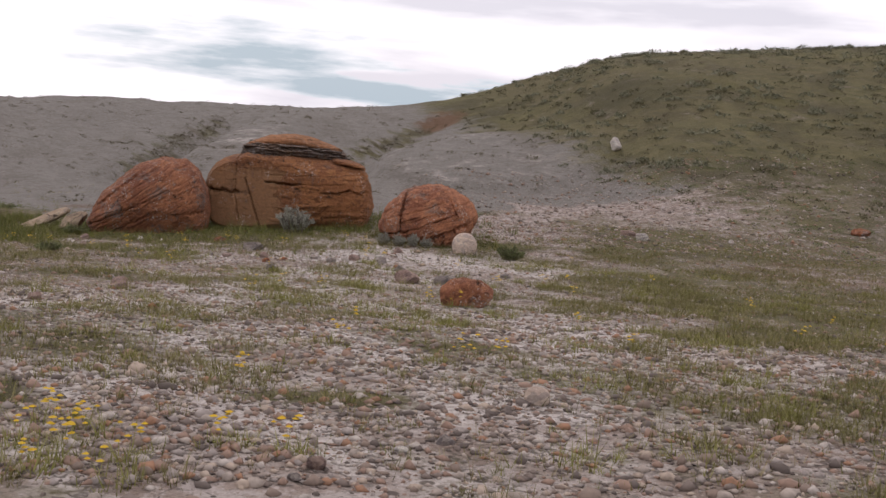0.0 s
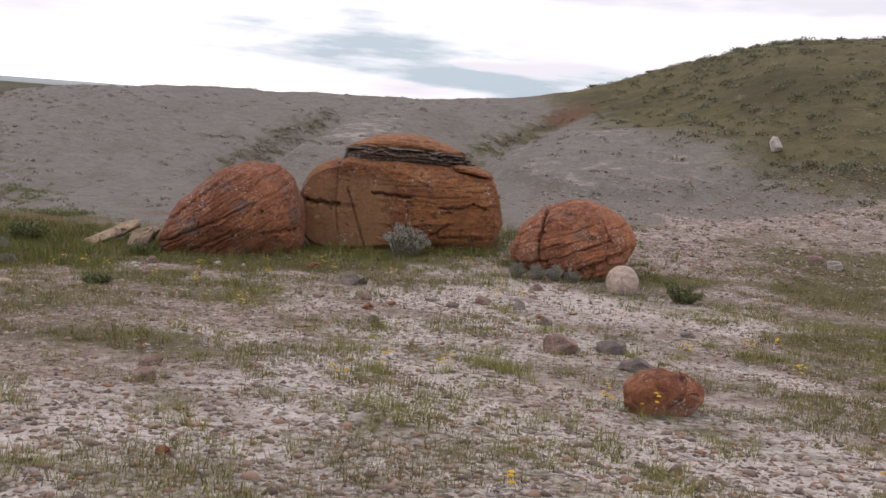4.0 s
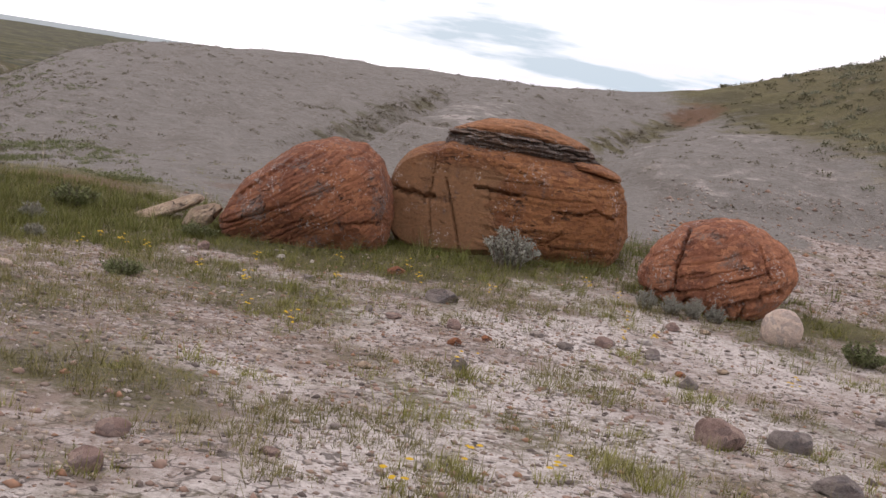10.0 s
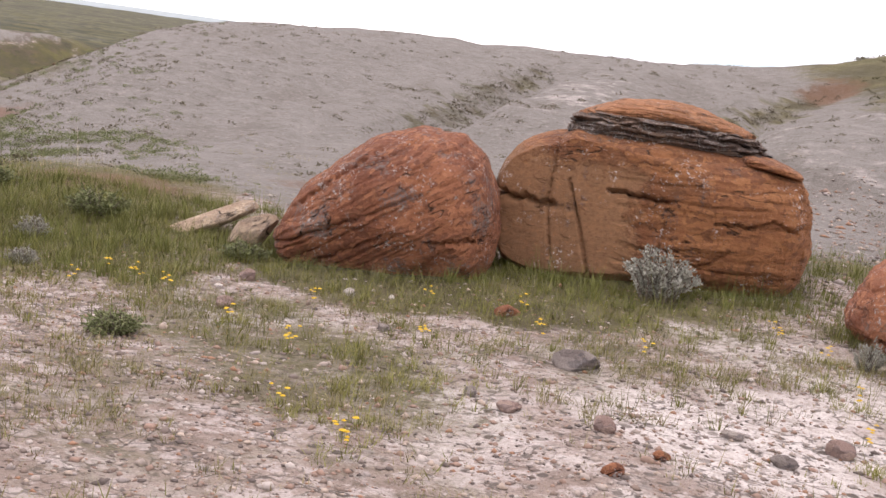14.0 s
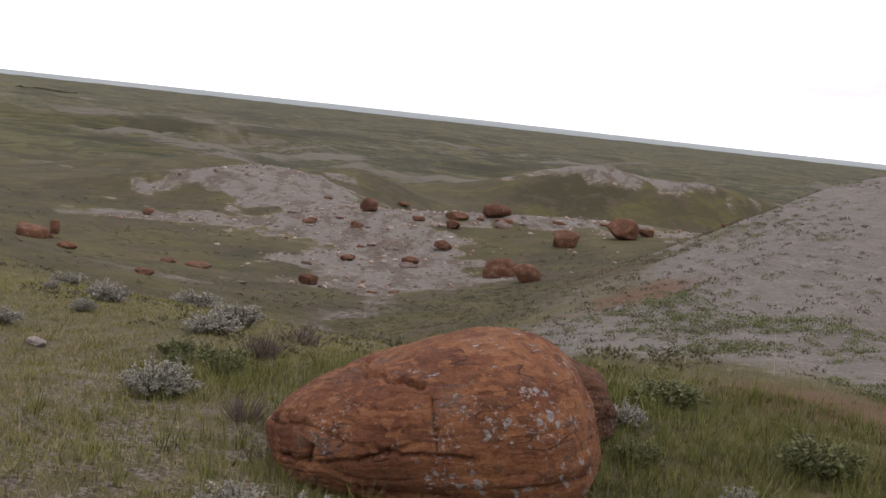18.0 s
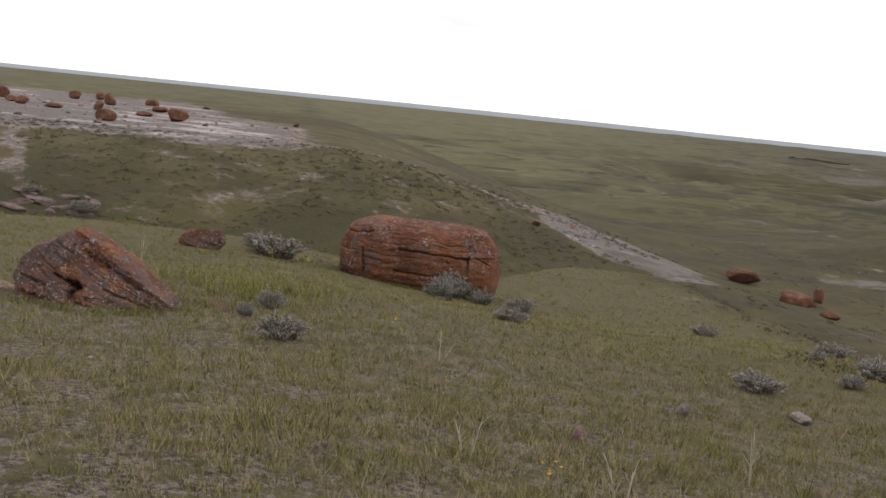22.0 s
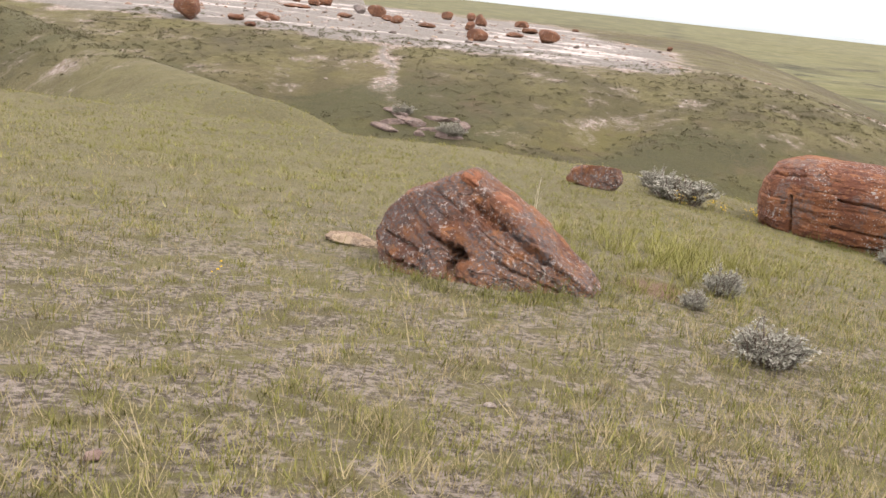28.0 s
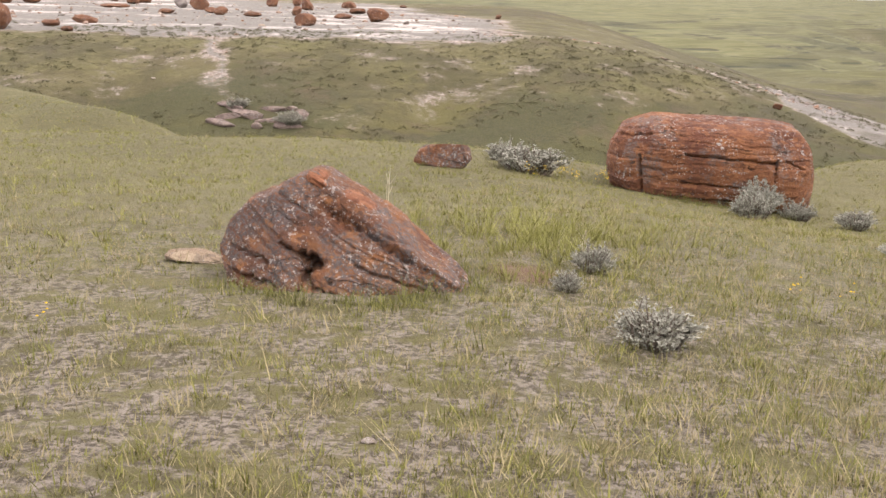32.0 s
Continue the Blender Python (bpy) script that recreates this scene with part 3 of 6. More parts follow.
    brush = blend(n, l, sums(n, l, "MULTIPLY", cover("ravine"), span(n, l, noise_tex(n, l, co, 0.8, 7, 0.7), 0.46, 0.58, 0.1, 0.6)), brush, (0.052, 0.049, 0.019))
    col = blend(n, l, edge("turf", 0.5), col, turf)
    col = blend(n, l, edge("brush", 0.5), col, brush)
    col = blend(n, l, sums(n, l, "MULTIPLY", edge("rank", 0.5), 0.7), col, blend(n, l, span(n, l, n3, 0.42, 0.6), (0.034, 0.038, 0.013), (0.072, 0.072, 0.026)))
    col = blend(n, l, sums(n, l, "MULTIPLY", edge("rust", 0.5), 0.75), col, (0.155, 0.082, 0.05))
    col = blend(n, l, span(n, l, grain, 0.35, 0.7, 0, 0.25), col, (0.086, 0.067, 0.049))
    far = cover("distance")
    strip = noise_tex(n, l, stretch(n, l, co, (0.006, 0.012, 1), (0, 0, 20)), 3, 6, 0.6)
    plain = blend(n, l, span(n, l, strip, 0.35, 0.65), (0.056, 0.053, 0.021), (0.106, 0.098, 0.043))
    plain = blend(n, l, span(n, l, noise_tex(n, l, stretch(n, l, co, (0.004, 0.03, 1), (0, 0, -15)), 2, 5), 0.49, 0.56, 0, 0.85), plain, (0.034, 0.036, 0.019))
    plain = blend(n, l, span(n, l, noise_tex(n, l, stretch(n, l, co, (0.02, 0.012, 1), (0, 0, 30)), 2, 6, 0.65), 0.62, 0.68, 0, 0.5), plain, (0.14, 0.128, 0.112))
    plain = blend(n, l, cover("meadow"), plain, blend(n, l, span(n, l, strip, 0.35, 0.65), (0.090, 0.090, 0.036), (0.146, 0.138, 0.063)))
    plain = blend(n, l, sums(n, l, "MULTIPLY", span(n, l, noise_tex(n, l, co, 0.011, 7, 0.62), 0.52, 0.58, 0, 0.8), sums(n, l, "SUBTRACT", 1.0, sums(n, l, "MULTIPLY", cover("meadow"), 0.65))), plain, (0.037, 0.033, 0.018))
    plain = blend(n, l, sums(n, l, "MULTIPLY", sums(n, l, "SUBTRACT", 1.0, sums(n, l, "MAXIMUM", cover("beyond"), cover("meadow"))), span(n, l, noise_tex(n, l, stretch(n, l, co, (1.0, 1.4, 1.0), (0, 0, 25)), 0.0085, 7, 0.66), 0.545, 0.60, 0, 0.85)), plain, (0.135, 0.118, 0.100))
    plain = blend(n, l, sums(n, l, "MULTIPLY", cover("brush"), 0.6), plain, (0.030, 0.032, 0.017))
    # dark cut banks that run across the plain
    banks = span(n, l, noise_tex(n, l, stretch(n, l, co, (0.034, 0.0062, 1.0), (0, 0, -12)), 1.0, 5, 0.6), 0.585, 0.625, 0, 0.8)
    plain = blend(n, l, sums(n, l, "MULTIPLY", banks, sums(n, l, "SUBTRACT", 1.0, cover("beyond"))), plain, (0.030, 0.031, 0.017))
    col = blend(n, l, far, col, plain)
    l.new(col, b.inputs["Base Color"])
    bump = sums(n, l, "ADD", sums(n, l, "MULTIPLY", n3, 0.9), sums(n, l, "ADD", sums(n, l, "MULTIPLY", grain, 0.35), sums(n, l, "MULTIPLY", n2, 1.6)))
    relief(n, l, b, bump, 0.8, 0.05)
    return m


GROUND = ground_material()


# ---- the ground: one sheet that reaches the horizon ----
def ripple(x, y, size, seed=0.0):
    """Cheap smooth unevenness between -1 and 1."""
    a, b = x / size + seed * 1.7, y / size - seed * 2.3
    return (np.sin(a * 2.1 + 1.3 * np.sin(b * 1.7 + seed)) + np.sin(b * 2.7 + 1.1 * np.sin(a * 2.3)) + np.sin((a + b) * 4.3 + np.sin(a * 5.1))) / 3


def ground_z(x, y):
    x, y = np.asarray(x, float), np.asarray(y, float)
    near = sstep(60, 18, np.hypot(x + 4, y - 10))
    far = 1 - near
    z = height(x, y) + 0.025 * ripple(x, y, 1.3, 1) + 0.010 * ripple(x, y, 0.35, 2) * near
    rill = 0.16 * np.abs(ripple(x * 1.0, y * 0.35, 1.8, 5)) * sstep(19, 25, y) * sstep(2, -2, x + 0.31 * y - 11)
    z = z - rill * near - 0.05 * far * ripple(x, y, 4, 3)
    r = np.hypot(x + 4, y - 10)
    wide = sstep(70, 200, r) * sstep(1.0, 1.5, np.hypot((x + 206) / 12.5, (y + 50) / 11.5))
    return z + wide * (1.9 * ripple(x, y, 46, 7) - 2.4 * np.abs(ripple(x, y, 30, 4)) + 0.5) * sstep(-10, 60, y + 0.25 * (x + 60)) + 3.5 * sstep(170, 420, r) * sstep(2600, 1000, r) * ripple(x, y, 95, 11) - 4.5 * sstep(120, 300, r) * sstep(900, 500, r) * np.abs(ripple(x, y, 70, 13))


GULLY = ((-7.7, 28.9), (-7.9, 31.8), (-8.0, 34.5), (-7.7, 38.4))
SADDLE = ((-3.0, 28.4), (-2.6, 32.0), (-2.1, 34.5), (-1.5, 35.8), (-0.4, 38.6))
CREST = ((-60, 8.5), (-62, 11.5), (-61, 15), (-59.5, 18.5), (-57.5, 21.5), (-56, 24))


def covers(x, y):
    """How much of each kind of cover lies at a place: clay, pale dust, turf and brown brush."""
    r = np.hypot(x + 4, y - 10)
    hill = sstep(-1.5, 2.0, x + 0.31 * y - 11)
    clay = sstep(16.5, 19.0, y + 0.6 * ripple(x, y, 3, 2) - 0.9 * sstep(-4.5, -6.5, x) - 5.2 * sstep(-0.8, 1.4, x + 0.3 * ripple(x, y, 1.2, 4))) * (1 - sstep(0.5, 3.2, x + 0.31 * y - 11)) * sstep(-33, -24, x)
    turf = sstep(-4.0, -7.5, x + 0.5 * ripple(x, y, 2.5)) * (1 - clay * sstep(17, 21, y))
    strip = sstep(13.9, 15.2, y + 0.9 * ripple(x, y, 1.1, 4) + 0.5 * ripple(x, y, 0.4, 6)) * sstep(17.4, 16.4, y) * sstep(-0.2, -2.4, x)
    turf = np.maximum(turf, 0.9 * strip)
    turf = np.maximum(turf, 0.8 * hill * sstep(19, 26, y))
    patch = 0.42 + 0.34 * ripple(x, y, 1.9, 3) + 0.16 * ripple(x, y, 0.7, 9) + 0.06 * sstep(-1.6, -2.8, x) * sstep(10, 11.5, y)
    turf = np.maximum(turf, patch * sstep(17, 14, y) * 0.9)
    turf = np.maximum(turf, 0.62 * hill * sstep(12, 15, y))
    turf = np.maximum(turf, (0.60 + 0.3 * ripple(x, y, 2.2, 5)) * sstep(1.0, 2.6, x) * sstep(5, 9, y) * sstep(24, 18, y))
    turf = np.maximum(turf, 0.55 * np.maximum(swell(x, y, -2.9, 9.2, 1.0, 0.8), swell(x, y, 0.1, 10.0, 0.9, 0.5)) + 0.3 * ripple(x, y, 0.6, 4) - 0.1)
    for cx, cy, rx, ry in ((-0.4, 4.65, 0.55, 0.22), (-1.7, 4.3, 0.35, 0.4), (-3.1, 10.0, 1.0, 0.5), (0.1, 6.3, 0.5, 0.3)):
        turf = np.maximum(turf, 1.0 * swell(x, y, cx, cy, rx, ry) + 0.25 * ripple(x, y, 0.4, 3) - 0.1)
    turf = np.maximum(turf, (0.55 + 0.35 * ripple(x, y, 1.1, 6)) * sstep(0.9, 1.9, x + 0.3 * ripple(x, y, 1.3, 2)) * sstep(3.5, 5.5, y) * sstep(24, 18, y))
    turf = np.maximum(turf, 0.62 * swell(x, y, -4.9, 12.0, 0.9, 1.2) + 0.3 * ripple(x, y, 0.5, 7))
    pale = 0.40 + 0.30 * ripple(x, y, 1.4, 6) + 0.24 * ripple(x, y, 0.5, 2)
    pale = pale + 0.30 * swell(x, y, -1.4, 13.2, 1.6, 1.8) + 0.14 * swell(x, y, -0.8, 10.5, 1.6, 3.0) + 0.2 * swell(x, y, 0.6, 8.6, 0.8, 1.6) + 0.22 * swell(x, y, -0.4, 7.3, 2.6, 1.7) + 0.32 * np.exp(-(along(x, y, ((1.1, 14), (0.95, 10.5), (0.8, 7.5), (0.5, 4.5))) / 0.5) ** 2)
    pale = pale + 0.26 * sstep(3.6, 5.0, y) * sstep(8.5, 6.5, y) + 0.28 * swell(x, y, -1.5, 10.2, 1.0, 1.3) + 0.34 * swell(x, y, -1.2, 8.1, 1.2, 1.7) + 0.22 * swell(x, y, -2.6, 8.2, 0.9, 1.0) + 0.25 * swell(x, y, 0.75, 7.1, 0.4, 0.5) + 0.2 * swell(x, y, -0.6, 6.4, 0.8, 0.4) - 0.10
    pale = pale * sstep(16.5, 15.0, y) * sstep(-5.6, -4.2, x + 0.7 * ripple(x, y, 1.8, 3) + 0.3 * ripple(x, y, 0.6, 5)) * (1 - 0.35 * sstep(-3.0, -4.3, x) * sstep(14, 12.5, y)) * sstep(5, 2, x)
    pale = pale * (1 - 0.8 * swell(x, y, -2.9, 9.2, 1.1, 0.9)) * (1 - 0.5 * swell(x, y, 0.1, 10.0, 0.9, 0.5))
    turf = np.maximum(turf, 0.95 * np.maximum(swell(x, y, -0.7, 18.9, 1.3, 0.9, -20), np.maximum(swell(x, y, 0.8, 15.6, 0.8, 0.7), 0.8 * swell(x, y, 0.5, 21.2, 0.9, 0.5))) + 0.2 * ripple(x, y, 0.6, 8) - 0.1)
    turf = turf * (1 - 0.7 * swell(x, y, -1.4, 13.2, 1.2, 1.6)) * (1 - 0.6 * swell(x, y, -1.9, 9.0, 0.75, 0.8))
    pale = pale + 0.22 * swell(x, y, -1.9, 9.0, 0.75, 0.8)
    ragged = 0.30 * ripple(x, y, 0.8, 4) + 0.22 * ripple(x, y, 0.33, 8)
    brush = 0.5 * sstep(0.6, 0.15, along(x, y, GULLY) + 2 * ragged) + 0.6 * hill * sstep(0.2, 0.9, ripple(x, y, 3.2, 8))
    brush = brush + 0.5 * sstep(0.5, 0.1, along(x, y, SADDLE) + 2 * ragged)
    turf = np.maximum(turf, 0.6 * sstep(0.9, 0.2, along(x, y, SADDLE) + 2 * ragged))
    pale = np.maximum(pale, 0.27 * sstep(-0.02, 0.12, 1 - ((x - 0.7) / 2.9) ** 2 - ((y - 29.4) / 4.7) ** 2) + 0.40 * swell(x, y, -5.4, 31, 1.3, 6, 4))
    # the ridge's lower flank and the coulee
    coulee = sstep(15, 22, y) * sstep(-13, -18, x + 0.32 * np.clip(y - 27, 0, 22))
    turf = np.maximum(turf, coulee * (0.62 + 0.3 * ripple(x, y, 14, 2)))
    spots = 1.3 * swell(x, y, -86, 68, 8, 14, 40) + 1.1 * np.exp(-(along(x, y, ((-86, 66), (-72, 61), (-60, 56), (-52, 53), (-46, 47))) / 5.0) ** 2)
    spots = spots + 1.2 * swell(x, y, -41.5, 43.6, 4.6, 2.8, 20) + np.exp(-(along(x, y, ((-68, 42), (-64.5, 49))) / 2.2) ** 2) + 0.9 * swell(x, y, -41.5, 31.5, 3.0, 1.5, 30)
    spots = spots + 0.8 * np.exp(-(along(x, y, ((-37, 30.5), (-33, 32), (-34, 37), (-39, 41))) / 1.0) ** 2) + 0.9 * swell(x, y, -52, 68, 11, 5, 30)
    spots = spots + 1.1 * swell(x, y, -95, 129, 15, 6, 38) + 1.0 * swell(x, y, -84, 160, 18, 9, 30) + 0.8 * swell(x, y, -240, 150, 60, 25, 30)
    left = -(x + 11.0) * 0.91 - (y - 20.0) * 0.42
    turf = np.maximum(turf, (0.58 + 0.25 * ripple(x, y, 2.5, 4)) * sstep(-1.5, 3.0, left + 1.2 * ripple(x, y, 3, 7)) * sstep(16, 18.5, y) * sstep(50, 40, y))
    brush = brush + (0.42 + 0.3 * ripple(x, y, 2.8, 6)) * sstep(1.0, 5.0, left + 1.2 * ripple(x, y, 3, 7)) * sstep(17, 20, y) * sstep(50, 40, y)
    bare = coulee * sstep(0.36, 0.66, spots + 0.36 * ripple(x * 1.3, y * 0.6, 4, 5) + 0.30 * ripple(x, y, 1.7, 2) + 0.16 * ripple(x, y, 0.7, 4))
    turf, clay = turf * (1 - bare), np.maximum(clay, bare)
    pale = np.maximum(pale, 0.26 * bare * sstep(-0.2, 0.5, ripple(x, y, 6, 9) + 0.4 * ripple(x, y, 1.6, 3)) * sstep(130, 90, r))
    brush = brush + 0.95 * (swell(x, y, -97, 124, 22, 9, 38) + swell(x, y, -86, 150, 24, 9, 30)) * (1 - bare)
    brush = brush + 0.8 * coulee * swell(x, y, -27, 40, 8, 10, 40) * (1 - bare)
    beds = np.abs(ripple(x, y, 30, 4)) * sstep(55, 90, r) * sstep(230, 160, r) + np.abs(ripple(x, y, 70, 13)) * sstep(120, 200, r) * sstep(1400, 700, r)
    brush = brush + 0.9 * sstep(0.30, 0.62, beds) * (1 - bare)
    # western slope and pale flat
    west = sstep(-28, -34, x) * sstep(34, 24, y)
    turf = np.where(west > 0.5, 0.86 + 0.2 * ripple(x, y, 5, 4) + 0.34 * ripple(x, y, 1.3, 6), turf)
    low = sstep(-54, -41, x + 2.2 * ripple(x, y, 4, 3))
    brush = brush + west * (0.22 + 0.72 * low + 0.36 * ripple(x, y, 5, 6) + 0.34 * ripple(x, y, 1.7, 3)) * sstep(-26.5, -30, x)
    spur = np.exp(-(along(x, y, ((-27, 3.5), (-33, -1.2), (-46, -14))) / 2.6) ** 2)
    brush = brush * (1 - spur)
    brush = brush + coulee * np.clip(0.62 + 0.50 * ripple(x, y, 11, 6) + 0.30 * ripple(x, y, 3.5, 2) + 0.2 * ripple(x, y, 1.4, 5), 0, 1) * (1 - west) * (1 - bare) * sstep(260, 120, r)
    skirt = sstep(0.30, 0.62, swell(x, y, -24, 34, 11, 9, 45) + 0.22 * ripple(x, y, 3, 4) + 0.15 * ripple(x, y, 1.2, 2)) * sstep(19, 22, y) * (1 - bare)
    turf, brush, clay = turf * (1 - 0.45 * skirt), brush * (1 - 0.42 * skirt), np.maximum(clay, 0.62 * skirt)
    flat = sstep(-55.5, -58, x + 1.0 * ripple(x, y, 5) + 0.6 * ripple(x, y, 1.5, 3)) * sstep(12.5, 8.5, y + 1.2 * ripple(x, y, 4) + 0.5 * ripple(x, y, 1.2, 6)) * sstep(-32, 0, x + 108 - 40 * sstep(-2, 9, y) + 8 * ripple(x, y, 12, 2))
    track = sstep(-46, -49, x) * sstep(-59, -57, x) * 0.62 * sstep(0.5, 0.2, np.abs(y + 1.05 - 0.27 * (x + 55) - 0.25 * np.sin(x * 1.3)) + 0.2 * ripple(x, y, 0.9, 3))
    spill = sstep(0.40, 0.6, 1.2 * swell(x, y, -56, 25.2, 9.5, 4.2, 2) + 0.18 * ripple(x, y, 2.5, 4))
    crest = 0.40 * sstep(1.1, 0.4, along(x, y, CREST) + 0.5 * ripple(x, y, 1.6, 5) + 0.3 * ripple(x, y, 0.6, 2))
    white = west * np.maximum(np.maximum(flat, track), np.maximum(spill, crest))
    streak = 0.30 + 0.40 * ripple(x * 1.6, y * 0.5, 7, 2) + 0.25 * ripple(x, y, 2.2, 5)
    turf, brush = turf * (1 - white), brush * (1 - white)
    pale, clay = np.maximum(pale, streak * white), np.maximum(clay, white)
    wall = sstep(835, 850, np.hypot(x + 4, y - 10)) * sstep(930, 905, np.hypot(x + 4, y - 10)) * (0.35 + 0.3 * ripple(x, y, 40, 3)) * sstep(-0.3, 0.6, ripple(x, y, 90, 3) + 0.3) * (np.degrees(np.arctan2(-(x + 4), y - 10)) > 54) * (np.degrees(np.arctan2(-(x + 4), y - 10)) < 74)
    clay, turf = np.maximum(clay, wall), turf * (1 - wall)
    mesa = sstep(1.15, 1.0, np.hypot((x + 206) / 12.5, (y + 50) / 11.5))
    clay, turf, brush = np.maximum(clay, mesa), turf * (1 - mesa), brush * (1 - mesa)
    rust = 0.9 * swell(x, y, -0.5, 38.2, 0.8, 1.3) + 0.85 * swell(x, y, -13.6, 23.8, 0.9, 1.5) + 0.62 * swell(x, y, -18.5, 28.5, 1.2, 3.0, 40) + 0.75 * swell(x, y, -14.1, 10.0, 0.35, 0.25) + 0.85 * swell(x, y, -7.6, 18.3, 1.3, 0.6, 10) + 0.6 * swell(x, y, -6.3, 20.4, 0.7, 0.6)
    rust = rust + 0.45 * swell(x, y, 4.6, 14.5, 2.2, 3.0) + 0.6 * swell(x, y, -48.6, 37, 3, 1.2, 30) + 0.55 * swell(x, y, -53, 53, 3, 1.5, 40) + 0.55 * swell(x, y, 6.5, 12, 1.5, 1.0)
    return clay, pale, turf, brush, rust


RINGS = np.concatenate([np.linspace(0.0, 14.0, 150), 14.0 * np.geomspace(1.012, 60.0 / 14, 150), np.geomspace(60.8, 4600, 170)])
SPOKES = 640


def build_ground():
    turn = np.linspace(0, 2 * math.pi, SPOKES, endpoint=False)
    rr, tt = np.meshgrid(RINGS[1:], turn, indexing="ij")
    x, y = np.r_[-4.0, (-4 + rr * np.cos(tt)).ravel()], np.r_[10.0, (10 + rr * np.sin(tt)).ravel()]
    z = ground_z(x, y)
    k = len(RINGS) - 1
    idx = 1 + np.arange(k * SPOKES).reshape(k, SPOKES)
    a, b = idx[:-1], idx[1:]
    quads = np.stack([a, b, np.roll(b, -1, 1), np.roll(a, -1, 1)], -1).reshape(-1, 4)
    fan = np.stack([np.zeros(SPOKES, int), idx[0], np.roll(idx[0], -1)], -1)
    me = bpy.data.meshes.new("ground")
    loops = np.r_[quads.ravel(), fan.ravel()]
    starts = np.r_[np.arange(len(quads)) * 4, len(quads) * 4 + np.arange(len(fan)) * 3]
    fill(me, np.stack([x, y, z], -1), loops, starts)
    r = np.hypot(x + 4, y - 10)
    maps = dict(zip(("clay", "pale", "turf", "brush", "rust"), covers(x, y)))
    maps["ledgy"] = sstep(24, 34, r) * sstep(20, 28, y) * sstep(-24, -30, x)
    maps["ravine"] = sstep(17, 23, y) * sstep(-19, -25, x) * (1 - maps["clay"])
    maps["sward"] = sstep(-9, -17, x) * sstep(-38, -30, x + 1.5 * ripple(x, y, 2.5, 3)) * sstep(19.5, 17, y)
    maps["rank"] = sstep(-54, -47, x + 2 * ripple(x, y, 5, 3)) * sstep(-33, -36, x) * sstep(30, 24, y) * (0.55 + 0.5 * ripple(x, y, 4.5, 8))
    maps["meadow"] = sstep(60, 80, np.degrees(np.arctan2(-(x + 4), y - 10))) * (x < -4)
    maps["beyond"] = sstep(900, 1500, r)
    maps["litter"] = sstep(10.5, 4.5, np.hypot(x + 9, (y - 9.5) * 1.3)) * maps["turf"]
    maps["distance"] = sstep(130, 420, r) * (1 - maps["clay"] * sstep(700, 800, r)) * sstep(1.0, 1.15, np.hypot((x + 206) / 12.5, (y + 50) / 11.5))
    for name, v in maps.items():
        me.attributes.new(name, "FLOAT", "POINT").data.foreach_set("value", np.clip(v, 0, 1).astype(np.float32))
    me.materials.append(GROUND)
    return tagged(new("ground", me), "dry prairie ground of clay, dust and turf", "ground", kind="structure")


def fill(me, verts, loops, starts, smooth=True):
    me.vertices.add(len(verts))
    me.vertices.foreach_set("co", np.asarray(verts, np.float32).ravel())
    me.loops.add(len(loops))
    me.loops.foreach_set("vertex_index", np.asarray(loops, np.int32))
    me.polygons.add(len(starts))
    me.polygons.foreach_set("loop_start", np.asarray(starts, np.int32))
    me.update(calc_edges=True)
    me.polygons.foreach_set("use_smooth", np.full(len(starts), smooth))
    me.validate()


def tri_mesh(name, verts, tris, mat, smooth=False):
    me = bpy.data.meshes.new(name)
    fill(me, verts, np.asarray(tris).ravel(), np.arange(len(tris)) * 3, smooth)
    me.materials.append(mat)
    return me


build_ground()


def backdrop():
    """A ring beyond the sheet, its colour and glow standing in for horizon haze."""
    n, v, t = 180, [], []
    for k in range(n):
        a = 2 * math.pi * k / n
        up = -9.0 + 2.0 * math.sin(3 * a + 1) + 1.2 * math.sin(11 * a)
        for r, z in ((4540, -27.0), (4560, up), (4700, up - 1.0), (4720, -27.0)):
            v.append((-4 + r * math.cos(a), 10 + r * math.sin(a), z))
    for k in range(n):
        for j in range(3):
            a, b = 4 * k + j, 4 * ((k + 1) % n) + j
            t += [(a, b, b + 1), (a, b + 1, a + 1)]
    m, nn, l, b = material("painted_haze_glow", 1.0)
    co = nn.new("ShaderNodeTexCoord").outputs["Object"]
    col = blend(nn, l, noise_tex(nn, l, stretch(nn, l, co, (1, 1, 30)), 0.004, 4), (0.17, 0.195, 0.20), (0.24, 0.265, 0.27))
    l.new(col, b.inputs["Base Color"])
    # the painted haze also emits its own colour, though it is no lamp
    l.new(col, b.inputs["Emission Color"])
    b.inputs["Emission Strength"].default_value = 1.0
    tagged(new("backdrop", tri_mesh("backdrop", v, t, m, True)), "glowing blue-grey ring with horizon haze painted on, beyond the far plain", "distance", kind="structure")


backdrop()


# ---- boulders ----
def part(name, me, parent, label=""):
    ob = new(name, me)
    ob.parent = parent
    return tagged(ob, label)


def waves(p, size, seed):
    """Fractal unevenness for an array of points, about -1 to 1."""
    out, gain, q = np.zeros(len(p)), 1.0, p / size + seed * 3.17
    rng = np.random.default_rng(int(abs(seed) * 10) + 5)
    for _ in range(4):
        for _ in range(3):
            k = rng.normal(size=3)
            k /= np.linalg.norm(k)
            j = rng.normal(size=3)
            out += gain / 3 * np.sin(q @ k * 2.4 + 1.4 * np.sin(q @ j * 1.3 + rng.uniform(0, 6)) + rng.uniform(0, 6))
        gain, q = gain * 0.52, q * 2.05
    return out


